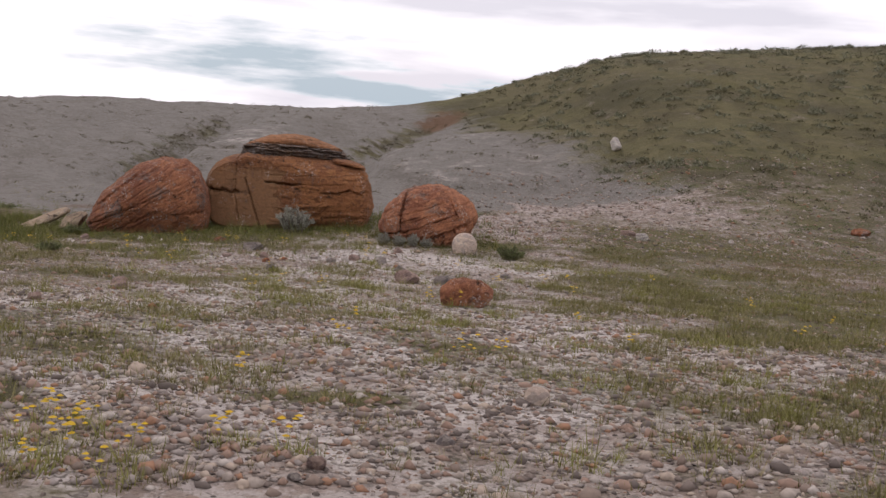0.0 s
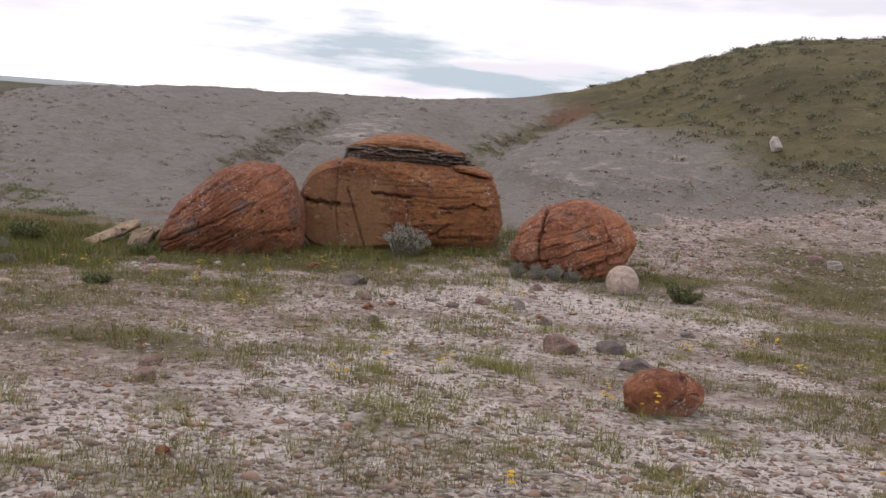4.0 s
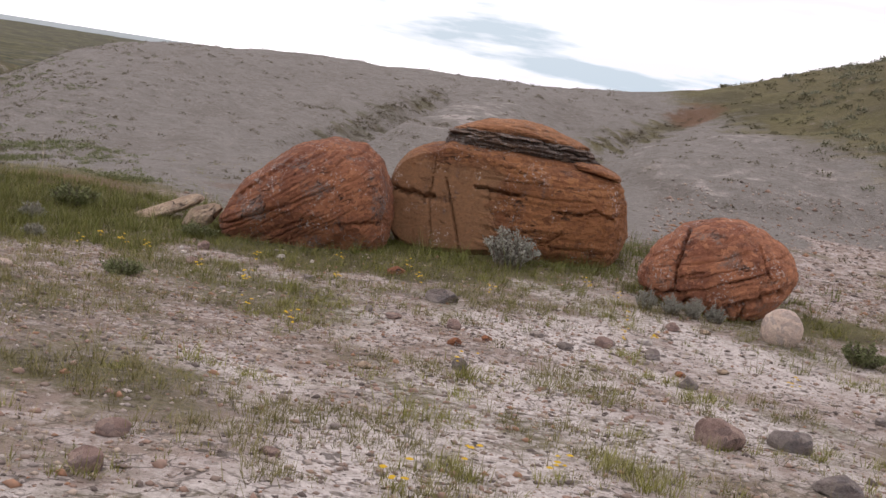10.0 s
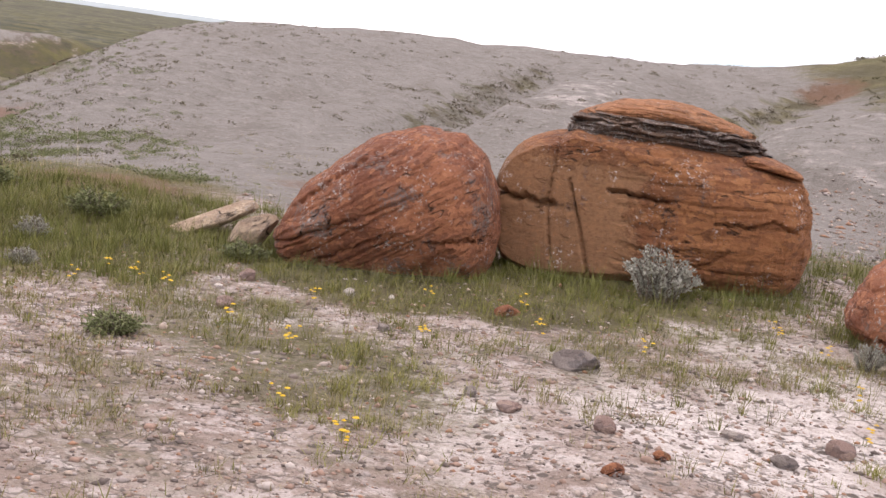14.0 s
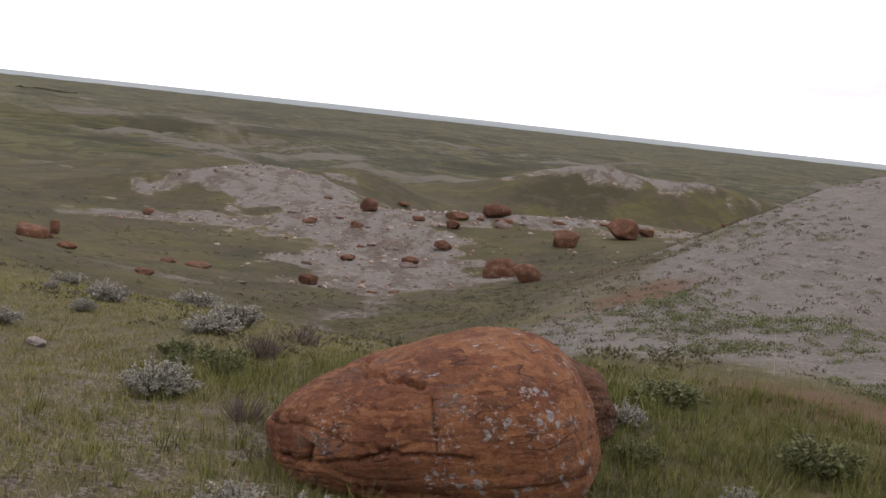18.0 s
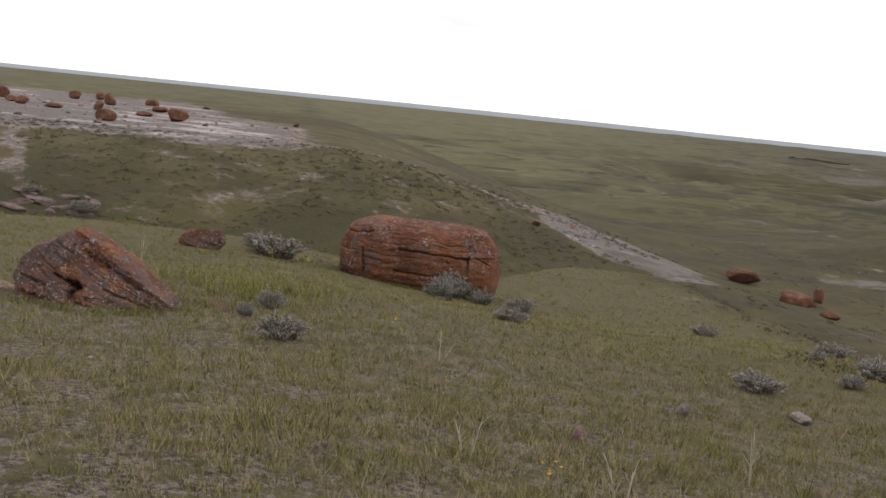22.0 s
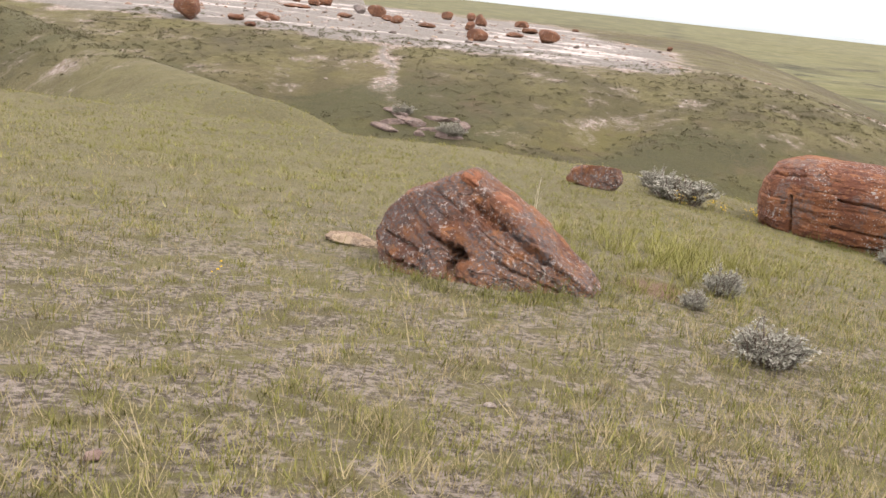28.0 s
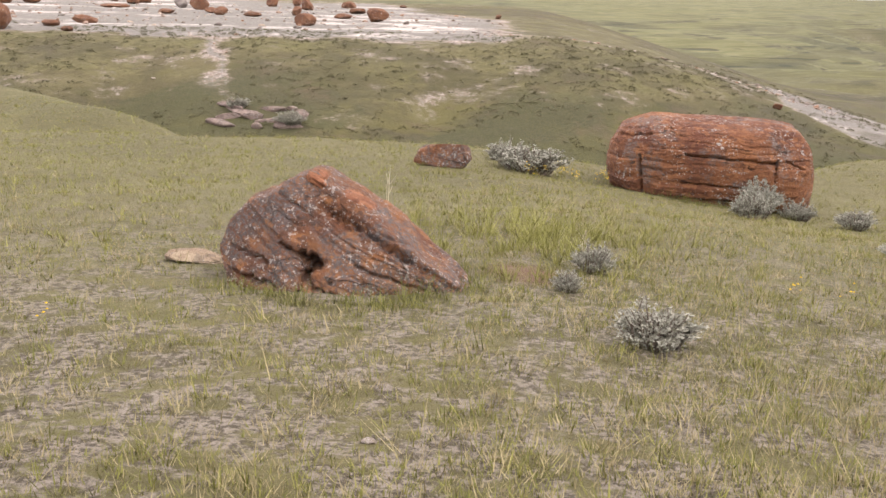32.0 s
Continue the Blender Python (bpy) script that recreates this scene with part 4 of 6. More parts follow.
def chance(i, j, seed):
    """A fixed random number from 0 to 1 for each pair of whole numbers."""
    v = np.sin(i * 127.1 + j * 311.7 + seed * 74.7) * 43758.5453
    return v - np.floor(v)


def loft_rock(name, mat, knots, seed, rough=0.03, beds=0.02, bed_turn=0.0, square=2.4, grooves=(), facets=6, res=(270, 250), press=(0.88, 0.97), bed_size=(0.075, 0.42), planes=(), seams=0.4, calm=None):
    """A boulder lofted along x. knots: x, bottom, top, half depth, centre's y. grooves: cracks on the near side, each a start and an
    end in x and z, with width and depth. beds: how far the layers stand out, bed_size: their thickness and length, calm: x below which they fade."""
    ks = np.array(knots, float)
    u = np.linspace(0, math.pi, res[0])
    xs = ks[0, 0] + (ks[-1, 0] - ks[0, 0]) * (0.55 * (1 - np.cos(u)) / 2 + 0.45 * u / math.pi)
    cols = []
    for c in range(1, 5):
        v = np.interp(xs, ks[:, 0], ks[:, c])
        for _ in range(12):
            w = np.r_[v[0], v, v[-1]]
            v = 0.25 * w[:-2] + 0.5 * w[1:-1] + 0.25 * w[2:]
        cols.append(v)
    low, top, deep, mid = cols
    a = np.linspace(0, 2 * math.pi, res[1], endpoint=False)
    a = a + 0.45 * np.sin(a)
    ca, sa = np.cos(a), np.sin(a)
    ca, sa = np.sign(ca) * np.abs(ca) ** (2 / square), np.sign(sa) * np.abs(sa) ** (2 / square)
    end = np.abs((xs - (ks[0, 0] + ks[-1, 0]) / 2) / ((ks[-1, 0] - ks[0, 0]) / 2))
    closing = np.sqrt(np.clip(1 - end ** 14, 0, 1))
    half = (top - low) / 2 * closing
    y = mid[:, None] + (deep * closing)[:, None] * ca[None]
    z = ((top + low) / 2)[:, None] + half[:, None] * sa[None]
    x = np.repeat(xs[:, None], res[1], 1)
    p = np.stack([x, y, z], -1).reshape(-1, 3)
    core = np.stack([xs, mid, (top + low) / 2], -1)
    out = p - np.repeat(core, res[1], 0)
    out[:, 0] = (p[:, 0] - (ks[0, 0] + ks[-1, 0]) / 2) * 0.35
    out /= np.linalg.norm(out, axis=1)[:, None] + 1e-6
    # broad worn faces: the bulge past a few planes is pressed flat
    rng = np.random.default_rng(int(seed * 7))
    middle = (p.max(0) + p.min(0)) / 2
    for _ in range(facets):
        k = rng.normal(size=3) * np.array([1.0, 1.0, 0.7])
        k /= np.linalg.norm(k)
        reach = (p - middle) @ k
        limit = reach.max() * rng.uniform(*press)
        p = p - k * (0.85 * np.clip(reach - limit, 0, None))[:, None]
    for nx, ny, nz, limit in planes:
        k = np.array((nx, ny, nz)) / math.sqrt(nx * nx + ny * ny + nz * nz)
        p = p - k * (0.97 * np.clip(p @ k - limit, 0, None))[:, None]
    c, s = math.cos(radians(bed_turn)), math.sin(radians(bed_turn))
    d = 0.8 * rough * waves(p, 0.9, seed) + 0.18 * rough * waves(p, 0.10, seed + 3) + 0.08 * rough * waves(p, 0.04, seed + 8)
    # layers that stand out or weather back by turns, broken into blocks along their length, with open seams between some of them
    still = 1.0 if calm is None else sstep(calm - 0.12, calm + 0.12, p[:, 0] + 0.10 * waves(p, 0.5, seed + 31))
    for size, share in ((1.0, 1.0), (0.42, 0.45)):
        thick, long = bed_size[0] * size, bed_size[1] * size
        bz = (c * p[:, 2] - s * p[:, 0] + 0.05 * waves(p, 0.9, seed + 2) + 0.012 * waves(p, 0.2, seed + 4)) / thick
        bx = (c * p[:, 0] + s * p[:, 2] + 0.8 * p[:, 1] + 0.10 * waves(p, 0.35, seed + 6)) / long
        i = np.floor(bz)
        j = np.floor(bx + 3 * chance(i, 0, seed))
        f, g = bz - i, bx + 3 * chance(i, 0, seed) - j
        rim = np.clip(np.minimum(np.minimum(f, 1 - f) * thick, np.minimum(g, 1 - g) * long) / 0.016, 0, 1)
        d = d + still * beds * share * ((chance(i, j, seed) - 0.5) * 1.5 * rim + 0.7 * (chance(i, 7, seed + 1) - 0.5))
        cleft = np.exp(-((np.minimum(f, 1 - f) * thick / 0.010) ** 2)) * (chance(np.floor(bz + 0.5), np.floor(bx * 0.6), seed + 3) < seams)
        d = d - still * beds * share * 1.1 * cleft
    for x0, z0, x1, z1, wide, depth in grooves:
        ax, az = x1 - x0, z1 - z0
        t = np.clip(((p[:, 0] - x0) * ax + (p[:, 2] - z0) * az) / (ax * ax + az * az), 0, 1)
        wob = 0.6 * wide * np.sin(t * 17 + seed) + 0.4 * wide * np.sin(t * 41)
        dist = np.hypot(p[:, 0] - x0 - t * ax + wob * az, p[:, 2] - z0 - t * az + wob)
        d = d - depth * np.exp(-((dist / wide) ** 2)) * (out[:, 1] < 0.25)
    p = p + out * d[:, None]
    n0, n1 = res
    idx = np.arange(n0 * n1).reshape(n0, n1)
    quads = np.stack([idx[:-1], np.roll(idx[:-1], -1, 1), np.roll(idx[1:], -1, 1), idx[1:]], -1).reshape(-1, 4)
    p = np.r_[p, [p[idx[0]].mean(0)], [p[idx[-1]].mean(0)]]
    e0 = np.stack([np.full(n1, len(p) - 2), np.roll(idx[0], -1), idx[0]], -1)
    e1 = np.stack([np.full(n1, len(p) - 1), idx[-1], np.roll(idx[-1], -1)], -1)
    tris = np.r_[e0, e1]
    me = bpy.data.meshes.new(name)
    fill(me, p, np.r_[quads.ravel(), tris.ravel()], np.r_[np.arange(len(quads)) * 4, len(quads) * 4 + np.arange(len(tris)) * 3])
    me.materials.append(mat)
    return me


def ball_rock(name, mat, size, seed, rough=0.10, square=2.6, detail=3, beds=0.0, sink=0.0, cuts=0):
    """A rounded stone or far boulder of the given length, depth and height, standing on z = 0."""
    bm = bmesh.new()
    bmesh.ops.create_icosphere(bm, subdivisions=detail, radius=1.0)
    p = np.array([v.co[:] for v in bm.verts])
    q = np.abs(p) ** (2 / square) * np.sign(p)
    q = 0.5 * p + 0.5 * q
    flat = waves(p, 1.1, seed)
    q = q * (1 + rough * flat + 0.35 * rough * waves(p, 0.35, seed + 4) + beds * np.sin(p[:, 2] * 9 + seed))[:, None]
    rng = np.random.default_rng(int(abs(seed) * 13) + 2)
    for _ in range(cuts):
        k = rng.normal(size=3)
        k /= np.linalg.norm(k)
        reach = q @ k
        q = q - k * (0.92 * np.clip(reach - rng.uniform(0.55, 0.9), 0, None))[:, None]
    q = q * np.array(size) / 2
    q[:, 2] += size[2] * (0.5 - sink)
    for v, c in zip(bm.verts, q):
        v.co = c
    for f in bm.faces:
        f.smooth = True
    me = bpy.data.meshes.new(name)
    bm.to_mesh(me)
    bm.free()
    me.materials.append(mat)
    return me


def stand(name, me, x, y, turn=0.0, lift=0.0, label="", group="", category="boulder", tilt=0.0, size=(1, 1, 1)):
    ob = new(name, me)
    ob.matrix_basis = pose(x, y, float(ground_z(x, y)) + lift, 0, tilt, turn) @ Matrix.Diagonal((*size, 1))
    return tagged(ob, label, category, group)


BOULDERS = "red boulders"
# wedge-shaped boulder, sloping to one side
stand("boulder", loft_rock("boulder", ROCK_RED, [(-0.86, 0.06, 0.14, 0.25, 0.0), (-0.79, -0.02, 0.32, 0.4, 0.0), (-0.68, -0.08, 0.53, 0.55, 0.0), (-0.44, -0.1, 0.76, 0.75, 0.08), (-0.18, -0.1, 0.96, 0.8, 0.1), (0.13, -0.1, 1.07, 0.82, 0.1), (0.44, -0.1, 1.06, 0.82, 0.1), (0.62, -0.1, 0.95, 0.76, 0.1), (0.74, -0.06, 0.75, 0.6, 0.1), (0.80, 0.0, 0.52, 0.45, 0.1), (0.82, 0.1, 0.36, 0.3, 0.1)],
      3.0, 0.034, 0.011, 33, 2.3, [(-0.84, 0.10, -0.2, 0.42, 0.012, 0.05), (-0.2, 0.42, 0.22, 0.66, 0.010, 0.035), (-0.5, 0.02, -0.05, 0.30, 0.012, 0.04), (0.30, 0.32, 0.62, 0.38, 0.016, 0.05), (-0.66, 0.46, -0.1, 0.90, 0.014, 0.05)],
      bed_size=(0.085, 0.5), planes=((-0.1, -1.0, -0.35, 0.62),)), -4.16, 16.4, 14, -0.03,
      "wedge-shaped rust-red sandstone boulder with white lichen specks", BOULDERS)
# the large boulder with its capping slab
big = tagged(new("boulder"), "large brown-red sandstone boulder with a layered capping slab", "boulder", BOULDERS)
big.matrix_basis = pose(-2.37, 17.5, float(ground_z(-2.4, 17.2)) - 0.03, 0, 0, 6)
part("body", loft_rock("body", ROCK_BIG, [(-1.25, 0.20, 0.62, 0.45, -0.15), (-1.19, 0.05, 0.82, 0.75, -0.05), (-1.08, -0.06, 0.91, 0.9, 0.0), (-0.86, -0.1, 0.99, 1.0, 0.0), (-0.74, -0.1, 1.01, 1.04, 0.0), (-0.66, -0.1, 1.08, 1.05, 0.0), (0.0, -0.1, 1.10, 1.05, 0.0), (0.74, -0.08, 1.05, 1.0, 0.0), (1.0, -0.04, 0.98, 0.9, 0.0), (1.13, 0.02, 0.86, 0.75, 0.0), (1.21, 0.15, 0.66, 0.5, 0.0), (1.23, 0.25, 0.5, 0.35, 0.0)],
     7.0, 0.016, 0.013, 1, 3.0, [(-0.34, 0.675, 0.10, 0.655, 0.011, 0.13), (0.44, 0.56, 0.70, 0.57, 0.010, 0.06), (0.70, 0.57, 0.84, 0.63, 0.010, 0.06), (0.84, 0.63, 1.02, 0.56, 0.010, 0.05), (-0.64, 0.70, -0.49, 0.29, 0.010, 0.06), (-0.49, 0.29, -0.40, 0.02, 0.010, 0.06), (-1.25, 0.52, -0.74, 0.49, 0.020, 0.12), (-0.76, 0.98, -0.78, 0.5, 0.010, 0.04), (-0.78, 0.5, -0.7, 0.1, 0.010, 0.04), (-0.72, 0.49, -0.50, 0.47, 0.008, 0.03), (0.10, 0.64, 0.08, 0.30, 0.007, 0.025), (0.0, 0.22, 0.42, 0.24, 0.012, 0.04), (0.42, 0.24, 0.55, 0.36, 0.010, 0.04)],
     facets=4, bed_size=(0.065, 0.7), seams=0.5, calm=-0.25, planes=((-0.22, -1.0, 0.06, 0.93), (-0.75, -1.0, -0.12, 1.26), (0.05, -1.0, -0.42, 0.84))), big)
part("ledge", loft_rock("ledge", ROCK_CAP, [(-0.76, 1.02, 1.10, 0.4, 0.12), (-0.70, 1.00, 1.17, 0.68, 0.12), (-0.5, 1.0, 1.21, 0.80, 0.12), (0.0, 1.0, 1.235, 0.84, 0.12), (0.45, 1.0, 1.21, 0.80, 0.12), (0.72, 1.0, 1.15, 0.64, 0.12), (0.83, 1.0, 1.08, 0.4, 0.12)],
     13.0, 0.030, 0.045, -2, 3.6, [(-0.7, 1.13, 0.1, 1.16, 0.012, 0.08), (0.1, 1.16, 0.75, 1.10, 0.014, 0.09), (0.25, 1.19, 0.5, 1.20, 0.02, 0.10)], facets=5, bed_size=(0.042, 0.24), seams=0.7, res=(240, 200)), big, "dark flaking layered band")
part("capping_slab", loft_rock("capping_slab", ROCK_DOME, [(-0.70, 1.14, 1.18, 0.3, 0.16), (-0.62, 1.12, 1.21, 0.55, 0.16), (-0.35, 1.13, 1.315, 0.74, 0.16), (0.0, 1.14, 1.34, 0.76, 0.16), (0.3, 1.13, 1.305, 0.7, 0.16), (0.6, 1.10, 1.21, 0.5, 0.16), (0.74, 1.10, 1.16, 0.3, 0.16)],
     11.0, 0.014, 0.016, -2, 2.4, [], facets=3, bed_size=(0.035, 0.5)), big, "orange domed slab on top")
part("lip", loft_rock("lip", ROCK_BIG, [(0.50, 0.97, 1.03, 0.3, -0.15), (0.62, 0.96, 1.055, 0.60, -0.15), (0.85, 0.94, 1.02, 0.66, -0.15), (1.02, 0.90, 0.965, 0.5, -0.12), (1.08, 0.88, 0.93, 0.2, -0.05)],
     19.0, 0.015, 0.012, 6, 3.4, [], facets=3, bed_size=(0.04, 0.3), res=(120, 100)), big, "thin jutting lip of the upper bed")
# rounded boulder beside the pale stone
stand("boulder", loft_rock("boulder", ROCK_ROUND, [(-0.68, 0.14, 0.36, 0.25, 0.0), (-0.64, 0.08, 0.48, 0.38, 0.0), (-0.55, 0.04, 0.60, 0.5, 0.0), (-0.36, -0.06, 0.78, 0.62, 0.0), (-0.1, -0.1, 0.86, 0.66, 0.0), (0.1, -0.1, 0.885, 0.66, 0.0), (0.28, -0.04, 0.84, 0.64, 0.0), (0.46, 0.10, 0.75, 0.56, 0.0), (0.60, 0.28, 0.66, 0.42, 0.0), (0.66, 0.38, 0.58, 0.25, 0.0)],
      17.0, 0.026, 0.012, 20, 2.3, [(-0.30, 0.76, -0.35, 0.46, 0.013, 0.08), (-0.35, 0.46, -0.335, 0.27, 0.013, 0.07), (-0.64, 0.14, -0.25, 0.25, 0.016, 0.10), (-0.34, 0.36, -0.12, 0.45, 0.009, 0.04), (0.10, 0.40, 0.40, 0.53, 0.009, 0.045), (0.10, 0.15, 0.52, 0.38, 0.026, 0.09), (0.30, 0.72, 0.42, 0.50, 0.009, 0.03), (-0.28, 0.08, -0.2, 0.2, 0.016, 0.06), (0.22, 0.06, 0.26, 0.2, 0.014, 0.06)],
      facets=7, bed_size=(0.11, 0.45), planes=((0.5, -1.0, -0.75, 0.50),)), -0.27, 15.65, -3, -0.09,
      "rounded cracked red sandstone boulder with pale lichen", BOULDERS, size=(0.96, 0.96, 0.95))
# boulder on the edge of the bench
stand("boulder", loft_rock("boulder", ROCK_EDGE, [(-0.80, 0.15, 0.26, 0.2, 0.0), (-0.72, 0.04, 0.36, 0.38, 0.0), (-0.55, -0.06, 0.48, 0.55, 0.03), (-0.35, -0.1, 0.60, 0.68, 0.05), (-0.1, -0.1, 0.71, 0.74, 0.05), (0.10, -0.1, 0.78, 0.76, 0.05), (0.3, -0.1, 0.81, 0.75, 0.05), (0.46, -0.1, 0.77, 0.7, 0.05), (0.62, -0.06, 0.66, 0.6, 0.05), (0.73, 0.0, 0.50, 0.48, 0.05), (0.78, 0.12, 0.35, 0.3, 0.05)],
      23.0, 0.016, 0.010, 9, 2.3, [(-0.66, 0.14, -0.28, 0.27, 0.009, 0.05), (-0.28, 0.27, -0.16, 0.33, 0.009, 0.05), (-0.16, 0.33, 0.2, 0.36, 0.009, 0.04), (-0.52, 0.17, -0.50, 0.27, 0.010, 0.06), (0.0, 0.58, 0.06, 0.36, 0.008, 0.03), (-0.40, 0.58, -0.05, 0.62, 0.010, 0.04), (-0.3, 0.12, 0.6, 0.16, 0.010, 0.03), (0.3, 0.22, 0.7, 0.26, 0.008, 0.03)],
      facets=4, bed_size=(0.07, 0.8), seams=0.25), -7.50, 14.15, 42, 0,
      "low red-brown sandstone boulder with lichen, in grass", BOULDERS, size=(1.05, 1.0, 0.97))
# half-cone boulder in the grass field
cone = tagged(new("boulder"), "half-cone red boulder covered in grey lichen, in grass", "boulder", BOULDERS)
cone.matrix_basis = pose(-13.75, 9.06, float(ground_z(-13.75, 9.1)) - 0.08, 0, 0, 88) @ Matrix.Diagonal((0.98, 1.0, 0.90, 1))
part("body", loft_rock("body", ROCK_LICHEN, [(-0.66, 0.08, 0.34, 0.3, 0.0), (-0.62, -0.06, 0.45, 0.42, 0.0), (-0.53, -0.12, 0.53, 0.5, 0.02), (-0.39, -0.12, 0.60, 0.55, 0.05), (-0.28, -0.12, 0.67, 0.56, 0.05), (-0.18, -0.12, 0.725, 0.55, 0.05), (-0.12, -0.12, 0.71, 0.55, 0.05), (-0.06, -0.12, 0.65, 0.54, 0.05), (0.05, -0.12, 0.59, 0.52, 0.05), (0.21, -0.12, 0.49, 0.48, 0.05), (0.35, -0.12, 0.37, 0.45, 0.03), (0.42, -0.12, 0.29, 0.42, 0.02), (0.54, -0.10, 0.21, 0.36, 0.0), (0.64, -0.06, 0.13, 0.28, 0.0), (0.69, -0.02, 0.08, 0.15, 0.0)],
     29.0, 0.020, 0.010, -30, 2.8, [(-0.18, 0.30, -0.09, 0.27, 0.020, 0.14), (-0.12, 0.28, -0.15, 0.20, 0.022, 0.14), (-0.15, 0.20, -0.19, 0.09, 0.012, 0.08), (-0.30, 0.36, -0.16, 0.30, 0.008, 0.05), (-0.13, 0.16, 0.02, 0.10, 0.010, 0.06), (0.02, 0.10, 0.26, 0.02, 0.010, 0.06), (-0.08, 0.55, 0.10, 0.46, 0.016, 0.06), (0.10, 0.46, 0.36, 0.29, 0.014, 0.05), (-0.60, 0.30, -0.36, 0.26, 0.010, 0.03), (0.1, 0.26, 0.5, 0.10, 0.008, 0.03), (-0.56, 0.16, -0.3, 0.14, 0.012, 0.04)],
     facets=3, bed_size=(0.06, 0.3), planes=((0.0, -0.84, 0.54, 0.425), (-0.55, -0.8, 0.35, 0.50), (0.35, -0.85, 0.30, 0.44))), cone)
part("broken_lip", loft_rock("broken_lip", ROCK_ROUND, [(-0.06, 0.52, 0.58, 0.06, 0.0), (-0.02, 0.51, 0.615, 0.11, 0.0), (0.06, 0.47, 0.595, 0.13, 0.0), (0.15, 0.42, 0.545, 0.12, 0.0), (0.20, 0.40, 0.475, 0.06, 0.0)],
     37.0, 0.012, 0.010, -30, 3.2, [], facets=6, bed_size=(0.04, 0.15), res=(90, 80)), cone, "broken rust-orange lip on the crest")
part("broken_lip", loft_rock("broken_lip", ROCK_ROUND, [(-0.22, 0.66, 0.70, 0.05, 0.0), (-0.18, 0.65, 0.735, 0.10, 0.0), (-0.11, 0.62, 0.715, 0.10, 0.0), (-0.07, 0.60, 0.65, 0.05, 0.0)],
     41.0, 0.012, 0.008, -30, 3.0, [], facets=5, bed_size=(0.04, 0.12), res=(70, 60)), cone, "flaked lip at the peak")
# loaf-shaped boulder at the edge of the field
stand("boulder", loft_rock("boulder", ROCK_LOAF, [(-1.04, 0.22, 0.62, 0.3, 0.0), (-1.0, 0.08, 0.78, 0.5, 0.0), (-0.90, 0.0, 0.90, 0.66, 0.0), (-0.6, -0.1, 1.0, 0.78, 0.0), (0.0, -0.1, 1.0, 0.80, 0.0), (0.55, -0.1, 0.99, 0.78, 0.0), (0.80, -0.1, 0.95, 0.70, 0.0), (0.95, -0.06, 0.82, 0.56, 0.0), (1.0, 0.0, 0.62, 0.4, 0.0), (1.02, 0.1, 0.5, 0.25, 0.0)],
      31.0, 0.022, 0.010, -2, 3.0, [(-0.70, 0.62, -0.64, 0.10, 0.012, 0.07), (-0.98, 0.80, -0.60, 0.86, 0.012, 0.05), (-0.26, 0.66, 0.60, 0.60, 0.011, 0.07), (0.60, 0.62, 0.58, 0.40, 0.012, 0.07), (-0.7, 0.5, -0.4, 0.46, 0.010, 0.04), (-0.3, 0.34, 0.5, 0.30, 0.010, 0.04), (-0.55, 0.18, 0.4, 0.14, 0.012, 0.05), (0.68, 0.62, 0.86, 0.52, 0.009, 0.04)],
      facets=5, bed_size=(0.075, 0.5), seams=0.4), -22.5, 12.58, 82, -0.04,
      "loaf-shaped rust-red boulder with bedding cracks, in grass", BOULDERS, size=(1.23, 1.2, 1.06))
# flat-topped boulder half hidden behind the one on the bench's edge
stand("boulder", loft_rock("boulder", ROCK_FAR, [(-0.40, 0.0, 0.20, 0.15, 0.0), (-0.3, -0.1, 0.42, 0.3, 0.0), (0.0, -0.1, 0.50, 0.36, 0.0), (0.28, -0.1, 0.40, 0.3, 0.0), (0.42, 0.0, 0.2, 0.15, 0.0)], 43.0, 0.03, 0.012, -10, 2.4, [], facets=6, res=(120, 100)), -8.02, 15.62, 40, 0,
      "smaller grey-brown boulder behind a larger red one", BOULDERS)


# ---- field stones ----
stand("boulder", ball_rock("boulder", ROCK_RED, (0.43, 0.34, 0.27), 12.0, 0.10, 2.6, 5, 0.02, sink=0.16, cuts=6), 0.17, 9.2, 20, 0, "small bright rust-red boulder on pebbly ground", BOULDERS)
STONE_KINDS = {
    "pale": (STONE_PALE, "pale beige rounded field stone on pebbly ground"), "grey": (STONE_GREY, "flat grey field stone half sunk in the ground"),
    "pink": (STONE_PINK, "pinkish rounded field stone on dusty ground"), "brown": (ROCK_TAN, "tan-brown flat stone on dusty ground"),
    "white": (STONE_WHITE, "small whitish stone on dusty ground"), "dark": (STONE_DARK, "dark angular stone on pebbly ground"),
    "red": (ROCK_RED, "rust-red sandstone chunk on pebbly ground"), "lichen": (STONE_DARK, "grey lichened stone slab on the ground"),
}


def field_stones(rows):
    """Each stone: kind, place, width and height."""
    for k, (kind, x, y, w, h) in enumerate(rows):
        mat, label = STONE_KINDS[kind]
        seed = 3.7 * x + 1.3 * y
        w, h = (w, h) if kind == "pale" else (w * 0.92, h * 0.85)
        me = ball_rock("field_stone", mat, (w, w * (0.75 + 0.2 * math.sin(seed)), h * 1.3), seed, 0.12 if kind != "pale" else 0.06, 2.2, (4 if w > 0.1 else 3) if kind != "pale" else 3, sink=0.30 if kind != "pale" else 0.2, cuts=0 if kind == "pale" else 9)
        stand("field_stone", me, x, y, math.degrees(seed) % 40 - 20, 0, label, "field stones", "stone")


